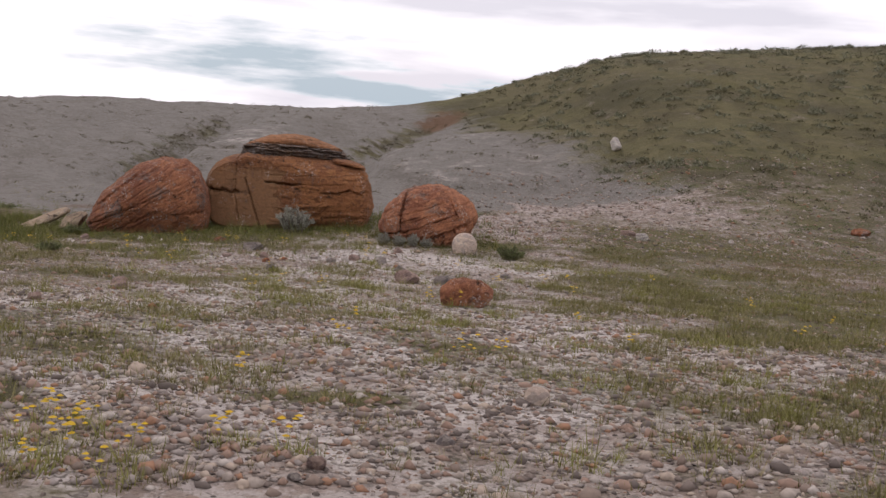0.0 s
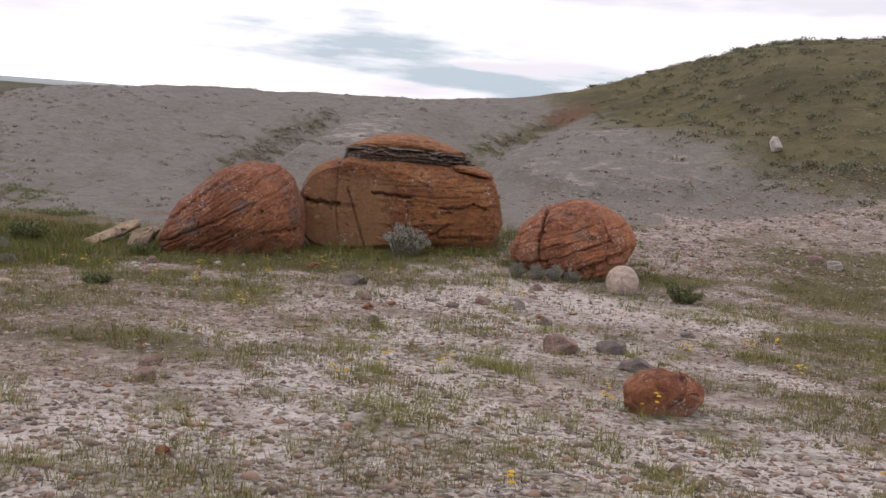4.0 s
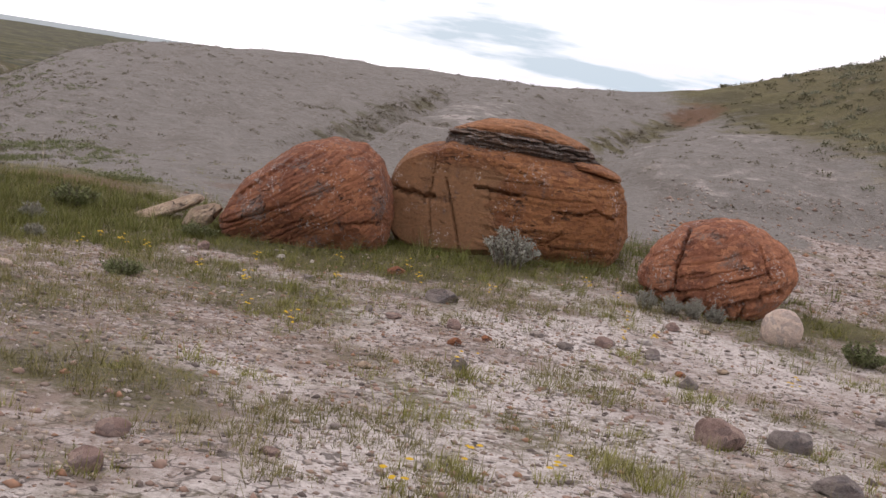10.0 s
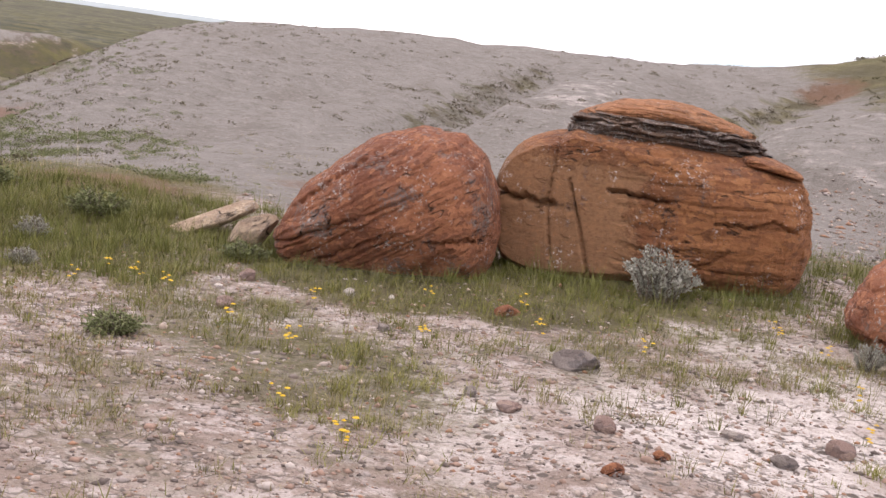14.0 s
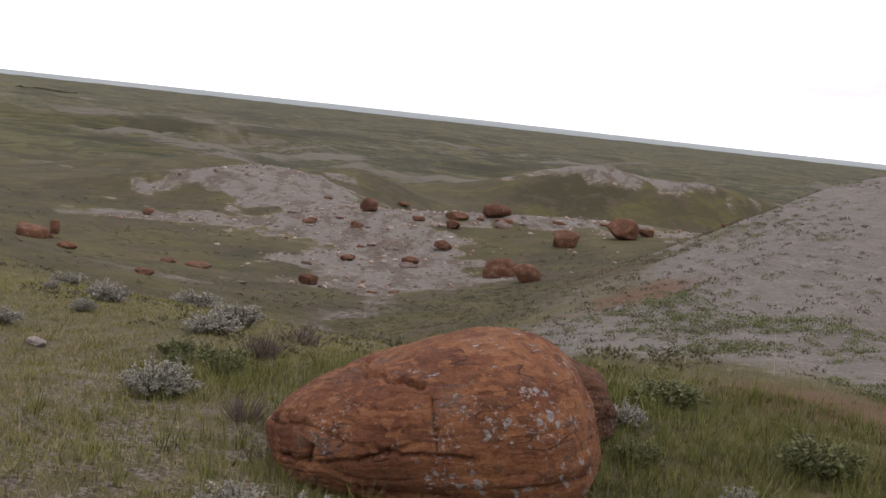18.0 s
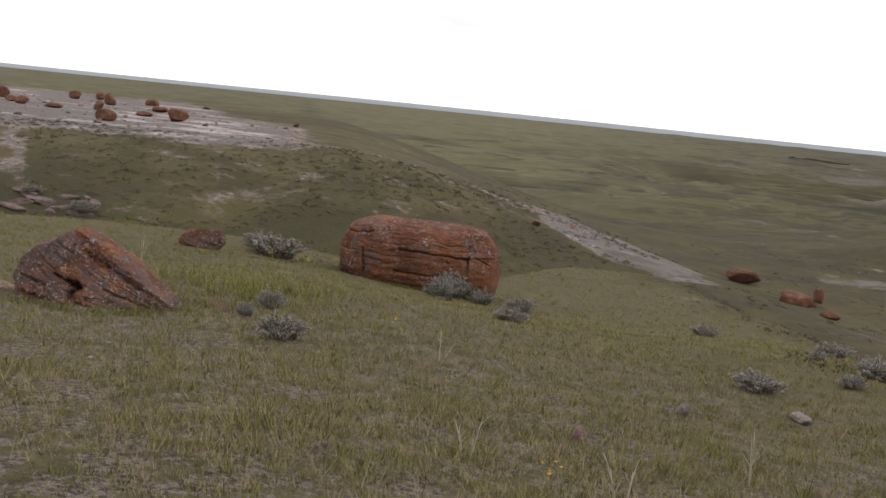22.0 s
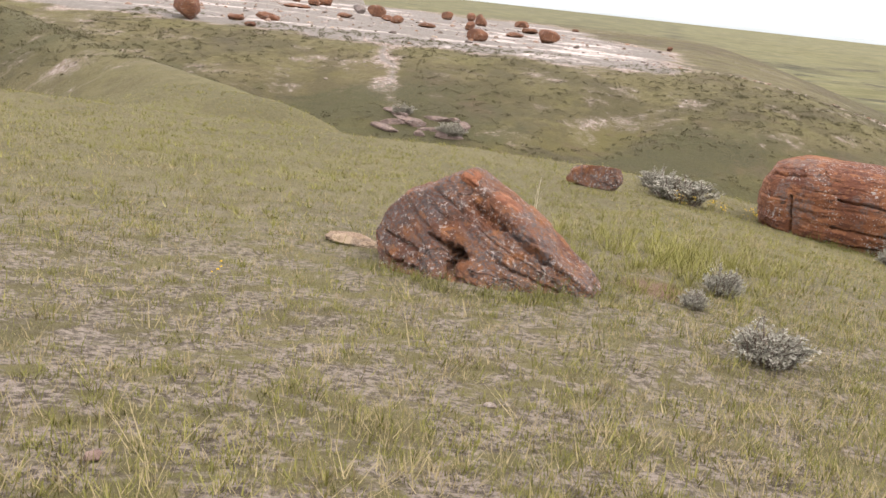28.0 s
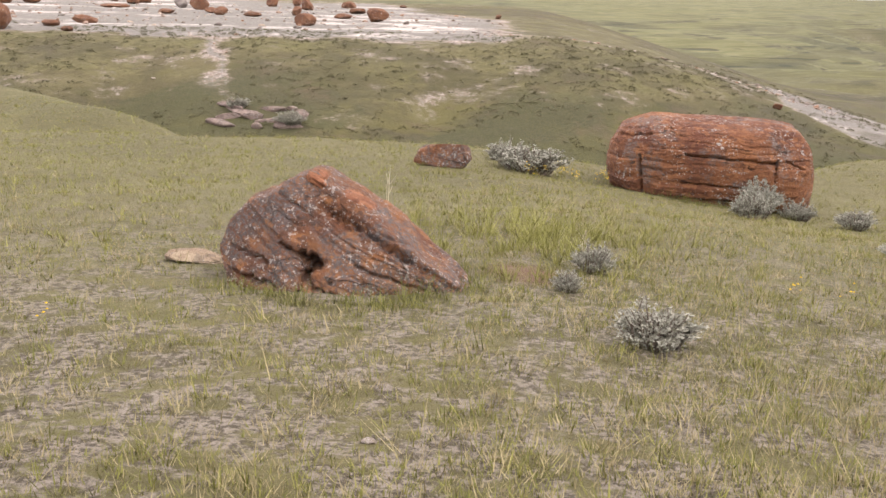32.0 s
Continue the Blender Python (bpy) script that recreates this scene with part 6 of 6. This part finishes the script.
gx, gy = gather((RNG.uniform(-11, -5.5, 11000), RNG.uniform(6.0, 13.0, 11000)), fan_points(90000, -7.0, 9.9, 2.0, 24, 92, 62, 7), fan_points(36000, -3.6, 10.3, 2.5, 15, 55, 40, 7), fan_points(34000, -0.3, 1.2, 2.5, 18, 6, 42, 10))
dry = RNG.uniform(0, 1, len(gx)) < 0.5
stuff("grass", *blades(gx[~dry], gy[~dry], 10, 0.012, 0.052, 0.0023, 1.25), GRASS_GREEN, "short dull-green prairie grass in tufts", "grass")
stuff("dry_grass", *blades(gx[dry], gy[dry], 9, 0.012, 0.055, 0.0020, 1.4), GRASS_DRY, "straw-coloured dry prairie grass", "grass")

# longer grass in the strip before the boulders and round their feet
tx, ty = np.r_[RNG.uniform(-7.5, 0.8, 9000), RNG.uniform(-11, -5.5, 4500)], np.r_[RNG.uniform(13.2, 17.2, 9000), RNG.uniform(14.0, 18.2, 4500)]
tx, ty = tx[keep := RNG.uniform(0, 1, 13500) < np.clip(covers(tx, ty)[2] + 0.4 * ripple(tx, ty, 0.5, 4) - 0.15, 0, 1)], ty[keep]
sx, sy = (np.concatenate(c) for c in zip(fan_points(26000, -0.2, 0.8, 2.6, 16, 4, 36, 9), (RNG.uniform(1, 8, 7000), RNG.uniform(10, 20, 7000)), (RNG.uniform(0.9, 6, 9000), RNG.uniform(3.5, 12, 9000)), (RNG.uniform(-6, 2.5, 9000), RNG.uniform(9, 15, 9000))))
sx, sy = sx[keep := (RNG.uniform(0, 1, len(sx)) < sstep(0.05, 0.45, ripple(sx, sy, 1.0, 3) * 0.7 + 0.5 * ripple(sx, sy, 0.35, 2) + 0.8 * covers(sx, sy)[2] - 0.27)) & (sx > -6)], sy[keep]
stuff("sparse_grass", *blades(sx, sy, 12, 0.015, 0.066, 0.0022, 1.1), GRASS_SPARSE, "sparse grass tufts between pebbles", "grass")
# leafier clumps scattered over the pebbly ground and under the flowers
CLUMPS = ((-1.31, 3.94), (-1.17, 3.86), (-1.33, 3.73), (-1.22, 3.69), (-0.94, 3.55), (-0.95, 3.36), (-1.11, 3.51), (-1.2, 3.38), (-0.69, 3.78), (-0.48, 3.77), (-0.83, 4.87), (-0.54, 6.05), (1.11, 6.76), (0.88, 7.6),
          (-1.01, 9.66), (-0.12, 9.17), (0.1, 9.0), (1.24, 11.95), (0.51, 11.26), (0.98, 11.61), (-1.33, 9.51), (-1.49, 9.11), (-1.07, 14.89), (-0.93, 13.95), (-4.19, 13.81), (-2.8, 11.91), (-3.21, 12.31), (-1.71, 11.51),
          (-13.82, 11.69), (-8.87, 11.61), (-21.21, 11.07), (-20.79, 10.8), (-12.48, 7.91), (-13.94, 11.44), (-20.32, 10.31))
cx0, cy0 = np.r_[RNG.uniform(-3.4, 5.0, 150), [c[0] for c in CLUMPS[:28]]], np.r_[RNG.uniform(3.8, 13.5, 150), [c[1] for c in CLUMPS[:28]]]
cr = np.r_[RNG.uniform(0.06, 0.30, 150), np.full(28, 0.11)]
cn = (cr * 90).astype(int)
ox, oy = np.repeat(cx0, cn) + RNG.normal(0, 0.5, cn.sum()) * np.repeat(cr, cn), np.repeat(cy0, cn) + RNG.normal(0, 0.5, cn.sum()) * np.repeat(cr, cn)
ox, oy = ox[keep := clear_of_rocks(ox, oy)], oy[keep]
stuff("olive_clumps", *blades(ox, oy, 14, 0.02, 0.075, 0.0024, 1.2), GRASS_CLUMP, "yellow-green clumps between the pebbles", "grass")
ring = [(cx + r * 1.08 * np.cos(a) * 1.02, cy + r * 1.0 * np.sin(a)) for cx, cy, r in ROCK_SPOTS[:6] for a in [RNG.uniform(0, 2 * math.pi, int(520 * r))]]
rx, ry = (np.concatenate(c) for c in zip(*ring))
rx, ry = rx + RNG.normal(0, 0.07, len(rx)), ry + RNG.normal(0, 0.07, len(ry))
tx, ty = np.r_[tx, rx], np.r_[ty, ry]
ok = clear_of_rocks(tx, ty) | (np.arange(len(tx)) >= len(tx) - len(rx))
tx, ty = tx[ok], ty[ok]
straw = RNG.uniform(0, 1, len(tx)) < 0.42
stuff("tall_grass", *blades(tx[~straw], ty[~straw], 12, 0.025, 0.088, 0.0025, 1.1), GRASS_GREEN, "longer green grass at the boulders' feet", "grass")
stuff("tall_dry_grass", *blades(tx[straw], ty[straw], 11, 0.025, 0.085, 0.0022, 1.3), GRASS_OLIVE, "longer olive-brown grass at the boulders' feet", "grass")


# taller, yellower clumps over the field, and the pale long grass beside the cone-shaped boulder
hx, hy = fan_points(9000, -7.0, 9.9, 2.2, 22, 92, 60, 8)
hx, hy = hx[keep := (RNG.uniform(0, 1, len(hx)) < sstep(0.1, 0.6, ripple(hx, hy, 0.9, 2) + 0.5 * ripple(hx, hy, 0.3, 7))) & clear_of_rocks(hx, hy)], hy[keep]
stuff("grass_clumps", *blades(hx, hy, 18, 0.015, 0.058, 0.0019, 1.1), GRASS_CLUMP, "yellow-green grass clumps in the field", "grass")
lx, ly = -15.3 + RNG.normal(0, 0.6, 260), 10.2 + RNG.normal(0, 0.40, 260)
lx, ly = lx[keep := clear_of_rocks(lx, ly)], ly[keep]
fx, fy = RNG.uniform(-30.5, -13.5, 16000), RNG.uniform(-5, 19, 16000)
fx, fy = fx[keep := clear_of_rocks(fx, fy) & (RNG.uniform(0, 1, 16000) < 0.6 + 0.5 * ripple(fx, fy, 1.4, 3))], fy[keep]
stuff("far_field_grass", *blades(fx, fy, 8, 0.015, 0.060, 0.0042, 1.2), GRASS_CLUMP, "yellow-green grass out to the edge of the bench", "grass")
stuff("long_grass", *blades(lx, ly, 14, 0.04, 0.15, 0.0026, 1.2), GRASS_CLUMP, "long pale grass beside a lichened boulder", "grass")


ux, uy = (np.concatenate(c) for c in zip((RNG.uniform(-10.5, -5.0, 4200), RNG.uniform(14.4, 18.2, 4200)), (-7.6 + RNG.normal(0, 0.95, 900), 14.1 + RNG.normal(0, 0.9, 900)), (-2.0 + RNG.normal(0, 1.6, 900), 16.5 + RNG.normal(0, 0.5, 900)), (-0.6 + RNG.normal(0, 0.7, 500), 18.4 + RNG.normal(0, 0.7, 500))))
ux, uy = ux[keep := clear_of_rocks(ux, uy) & (RNG.uniform(0, 1, len(ux)) < 0.55 + 0.5 * ripple(ux, uy, 0.6, 5))], uy[keep]
stuff("lush_grass", *blades(ux, uy, 12, 0.04, 0.14, 0.0030, 0.9), GRASS_LUSH, "taller lush green grass round the boulders", "grass")


def pebbles(x, y, mean, small=False):
    """Loose stones, pressed flat and half sunk: twenty faces each, or eight for the small ones."""
    g = (1 + 5 ** 0.5) / 2
    shape = np.array([(-1, g, 0), (1, g, 0), (-1, -g, 0), (1, -g, 0), (0, -1, g), (0, 1, g), (0, -1, -g), (0, 1, -g), (g, 0, -1), (g, 0, 1), (-g, 0, -1), (-g, 0, 1)]) / 1.9
    faces = np.array([(0, 11, 5), (0, 5, 1), (0, 1, 7), (0, 7, 10), (0, 10, 11), (1, 5, 9), (5, 11, 4), (11, 10, 2), (10, 7, 6), (7, 1, 8), (3, 9, 4), (3, 4, 2), (3, 2, 6), (3, 6, 8), (3, 8, 9), (4, 9, 5), (2, 4, 11), (6, 2, 10), (8, 6, 7), (9, 8, 1)])
    if small:
        shape = np.array([(1.1, 0.2, 0), (0, 1.1, 0.3), (-1.1, -0.1, 0.1), (0.1, -1.1, 0), (0.1, 0, 1.0), (0, 0, -0.9)])
        faces = np.array([(0, 1, 4), (1, 2, 4), (2, 3, 4), (3, 0, 4), (1, 0, 5), (2, 1, 5), (3, 2, 5), (0, 3, 5)])
    m = len(shape)
    n = len(x)
    s = mean * np.minimum(np.exp(RNG.normal(0, 0.62, n)), 3.2) * (1 - 0.25 * sstep(6, 10, y) * sstep(17, 15, y))
    v = shape[None] * (1 + RNG.normal(0, 0.21, (n, m, 1)))
    v = v * np.stack([s, s * RNG.uniform(0.6, 1, n), s * RNG.uniform(0.35, 0.8, n)], -1)[:, None]
    a = RNG.uniform(0, 2 * math.pi, n)[:, None]
    vx, vy = v[..., 0] * np.cos(a) - v[..., 1] * np.sin(a) + x[:, None], v[..., 0] * np.sin(a) + v[..., 1] * np.cos(a) + y[:, None]
    vz = v[..., 2] + (ground_z(x, y) + 0.1 * s)[:, None]
    return np.stack([vx, vy, vz], -1).reshape(-1, 3), (faces[None] + m * np.arange(n)[:, None, None]).reshape(-1, 3)


px, py = (np.concatenate(c) for c in zip(fan_points(105000, -0.3, 1.0, 2.4, 19, 3, 36, 8), fan_points(12000, -2.0, 8.5, 2.2, 8, 30, 40, 6), (RNG.uniform(1, 7.5, 9000), RNG.uniform(10, 19, 9000))))
c = covers(px, py)
ok = (RNG.uniform(0, 1, len(px)) < np.clip(1.15 - c[2] * 1.0 + 0.25 * ripple(px, py, 0.9, 8), 0.05, 1)) & (px > -6.5) & clear_of_rocks(px, py)
stuff("pebbles", *pebbles(px[ok], py[ok], 0.0092, True), PEBBLES, "loose mixed pebbles strewn over dusty soil", "pebbles", True)
px, py = (np.concatenate(c) for c in zip(fan_points(9000, -0.2, 0.6, 2.2, 12, -4, 34, 5), fan_points(1200, -1.5, 8.0, 2.5, 7.5, 25, 40, 5)))
ok = (RNG.uniform(0, 1, len(px)) < np.clip(1.1 - covers(px, py)[2] + 0.5 * ripple(px, py, 0.8, 3), 0.1, 1)) & clear_of_rocks(px, py) & (px > -6)
stuff("cobbles", *pebbles(px[ok], py[ok], 0.0118), PEBBLES, "larger mixed stones among the pebbles", "pebbles", True)
px, py = (np.concatenate(c) for c in zip((RNG.uniform(-105, -60, 900), RNG.uniform(-22, 12, 900)), (RNG.uniform(-66, -36, 2600), RNG.uniform(40, 72, 2600)), (RNG.uniform(-95, -62, 900), RNG.uniform(42, 78, 900)), (RNG.uniform(-1, 9, 7000), RNG.uniform(16, 26, 7000)), (-50 - 8 * RNG.uniform(0, 1, 60), -1.5 + RNG.normal(0, 0.8, 60))))
kx, ky = RNG.uniform(0, 1, 420), RNG.normal(0, 0.9, 420)
cp = np.array(CREST)
ck = np.minimum((kx * (len(cp) - 1)).astype(int), len(cp) - 2)
cq = cp[ck] + (cp[ck + 1] - cp[ck]) * (kx * (len(cp) - 1) - ck)[:, None]
px, py = np.r_[px, cq[:, 0] + ky], np.r_[py, cq[:, 1] + RNG.normal(0, 0.5, 420)]
big_ones = np.hypot(px + 4, py - 10) > 30
keep = ~big_ones | (RNG.uniform(0, 1, len(px)) < 0.06 + covers(px, py)[0])
px, py, big_ones = px[keep], py[keep], big_ones[keep]
stuff("scree", *pebbles(px[big_ones], py[big_ones], 0.06), PEBBLES, "scattered broken rock on the pale flats", "rubble")
stuff("pebbles", *pebbles(px[~big_ones], py[~big_ones], 0.015, True), PEBBLES, "pale gravel at the foot of the hill", "pebbles", True)


def scrub(x, y, low, high, count, leaf=1.0):
    """Low clumps of scrub: many small leaves in an uneven dome."""
    n = len(x)
    s = np.repeat(RNG.uniform(low, high, n), count)
    k = n * count
    d = RNG.normal(size=(k, 3))
    d /= np.linalg.norm(d, axis=1)[:, None]
    d[:, 2] = np.abs(d[:, 2])
    q = d * (s * RNG.uniform(0.45, 1.0, k))[:, None]
    q[:, 2] *= 0.6
    q[:, 0] += np.repeat(x, count)
    q[:, 1] += np.repeat(y, count)
    q[:, 2] += np.repeat(ground_z(x, y), count) - 0.02
    t = RNG.normal(size=(k, 3)) * 0.5 + d
    t *= (leaf * s * RNG.uniform(0.16, 0.36, k) / np.linalg.norm(t, axis=1))[:, None]
    u = np.cross(t, RNG.normal(size=(k, 3)))
    u *= (0.10 * leaf * s / (np.linalg.norm(u, axis=1) + 1e-6))[:, None]
    return np.stack([q - u, q + u, q + t], 1).reshape(-1, 3), np.arange(k * 3).reshape(-1, 3)


def box_points(n, x0, x1, y0, y1, mask):
    x, y = RNG.uniform(x0, x1, n), RNG.uniform(y0, y1, n)
    keep = RNG.uniform(0, 1, n) < mask(x, y)
    return x[keep], y[keep]


def patch_points(n, cx, cy, r):
    return cx + RNG.normal(0, r * 0.6, n), cy + RNG.normal(0, r * 0.6, n)


def line_points(n, points, wide):
    k = RNG.integers(0, len(points) - 1, n)
    f, p = RNG.uniform(0, 1, n), np.array(points)
    q = p[k] + (p[k + 1] - p[k]) * f[:, None] + RNG.normal(0, wide * 0.6, (n, 2))
    return q[:, 0], q[:, 1]


def hill_mask(x, y):
    return sstep(-1.5, 2.5, x + 0.31 * y - 11) * (0.55 + 0.45 * ripple(x, y, 4, 2))


def flank_mask(x, y):
    left = -(x + 11.0) * 0.91 - (y - 20.0) * 0.42
    return sstep(-4, 1, left) * sstep(24, 10, left) * sstep(17, 20, y) * np.clip(0.55 + 0.6 * ripple(x, y, 3, 3), 0, 1)


def clay_mask(x, y):
    return np.clip(0.24 + 0.2 * ripple(x, y, 3, 5), 0, 1) * (x + 0.31 * y < 11)


def slope_mask(x, y):
    return np.clip(0.35 + 0.5 * ripple(x, y, 6, 6) + 0.4 * sstep(-46, -38, x), 0, 1)


def coulee_mask(x, y):
    return np.clip(0.35 + 0.6 * ripple(x, y, 9, 4), 0, 1) * (1 - covers(x, y)[0])


sx, sy = (np.concatenate(c) for c in zip(box_points(5200, 0, 34, 21, 52, hill_mask), box_points(11000, -60, -34, -14, 26, slope_mask), box_points(5200, -80, -16, 22, 85, coulee_mask), box_points(260, -16, -9, 15.5, 20.5, lambda x, y: 0.5 + 0 * x)))
stuff("scrub", *scrub(sx, sy, 0.06, 0.20, 36), SCRUB_OLIVE, "low dull scrub on the slopes", "scrub")
sx, sy = (np.concatenate(c) for c in zip(box_points(4200, -36, -10, 19, 46, flank_mask), patch_points(110, -11.2, 21.8, 0.9), patch_points(90, -9.9, 22.2, 0.7), patch_points(80, -12.6, 23.0, 0.8), patch_points(60, -9.8, 20.3, 0.6), patch_points(50, -7.5, 19.3, 0.5), patch_points(40, -8.8, 20.9, 0.6), box_points(2400, -2, 16, 15, 26, hill_mask)))
stuff("green_scrub", *scrub(sx, sy, 0.05, 0.15, 84, 0.6), SHRUB_LEAF, "green scrub in patches on the clay flank", "scrub")
sx, sy = (np.concatenate(c) for c in zip(box_points(7000, -20, 6, 19, 44, clay_mask), box_points(5000, -60, -34, -14, 26, slope_mask), box_points(4500, -44, -20, 32, 58, lambda x, y: 0.55 + 0.4 * ripple(x, y, 3, 4)), box_points(14000, -36, -9, 17, 46, flank_mask), line_points(300, GULLY, 0.42), line_points(200, SADDLE, 0.3), patch_points(40, -7.6, 38.6, 0.7), patch_points(12, -5.6, 29.2, 0.3), patch_points(30, -9.2, 32.2, 0.6), box_points(3200, 1, 30, 24, 46, hill_mask)))
stuff("brown_scrub", *scrub(sx, sy, 0.03, 0.13, 26), SCRUB_BROWN, "brown scrub dotted over bare clay", "scrub")
sx, sy = box_points(1500, 2, 30, 25, 44, hill_mask)
stuff("hillside_sage", *scrub(sx, sy, 0.10, 0.27, 60), GREY_SCRUB, "grey sage dotted over the green hillside", "scrub")


def flowers(x, y):
    """Small heads on short stems, five to nine to a clump."""
    v, t = [], []
    for cx, cy in zip(x, y):
        for _ in range(int(RNG.integers(4, 10))):
            fx, fy = cx + RNG.normal(0, 0.024), cy + RNG.normal(0, 0.024)
            fz = float(ground_z(fx, fy)) + RNG.uniform(0.05, 0.13) + (0.05 if fx < -19 else 0)
            n0, r = len(v), RNG.uniform(0.009, 0.015) * (1.05 if fx > -6 else 0.75)
            v.append((fx, fy, fz + 0.006))
            v += [(fx + r * math.cos(a), fy + r * math.sin(a), fz + 0.004 * math.sin(3 * a)) for a in np.linspace(0, 2 * math.pi, 7)[:-1]]
            t += [(n0, n0 + 1 + j, n0 + 1 + (j + 1) % 6) for j in range(6)]
    return v, t


fx, fy = np.array(CLUMPS).T
fx, fy = (np.concatenate(c) for c in zip((fx, fy), (RNG.uniform(-5.5, -0.5, 14), RNG.uniform(13.2, 15.4, 14)), (RNG.uniform(-22.4, -20.5, 10), RNG.uniform(10.2, 11.6, 10)), (RNG.uniform(-1, 3.5, 12), RNG.uniform(6, 14, 12))))
stuff("yellow_wildflowers", *flowers(fx, fy), PETAL, "small yellow wildflowers in clumps", "flowers")

row = np.linspace(-40, 40, 46)
bx, by = -4 - 1750 * math.sin(radians(65.3)) + row * 0.42 + RNG.normal(0, 1.2, 46), 10 + 1750 * math.cos(radians(65.3)) + row * 0.91
stuff("shelterbelt", *scrub(bx, by, 2.6, 4.6, 50), BUSH_LEAF, "dark row of trees far out on the plain", "trees")
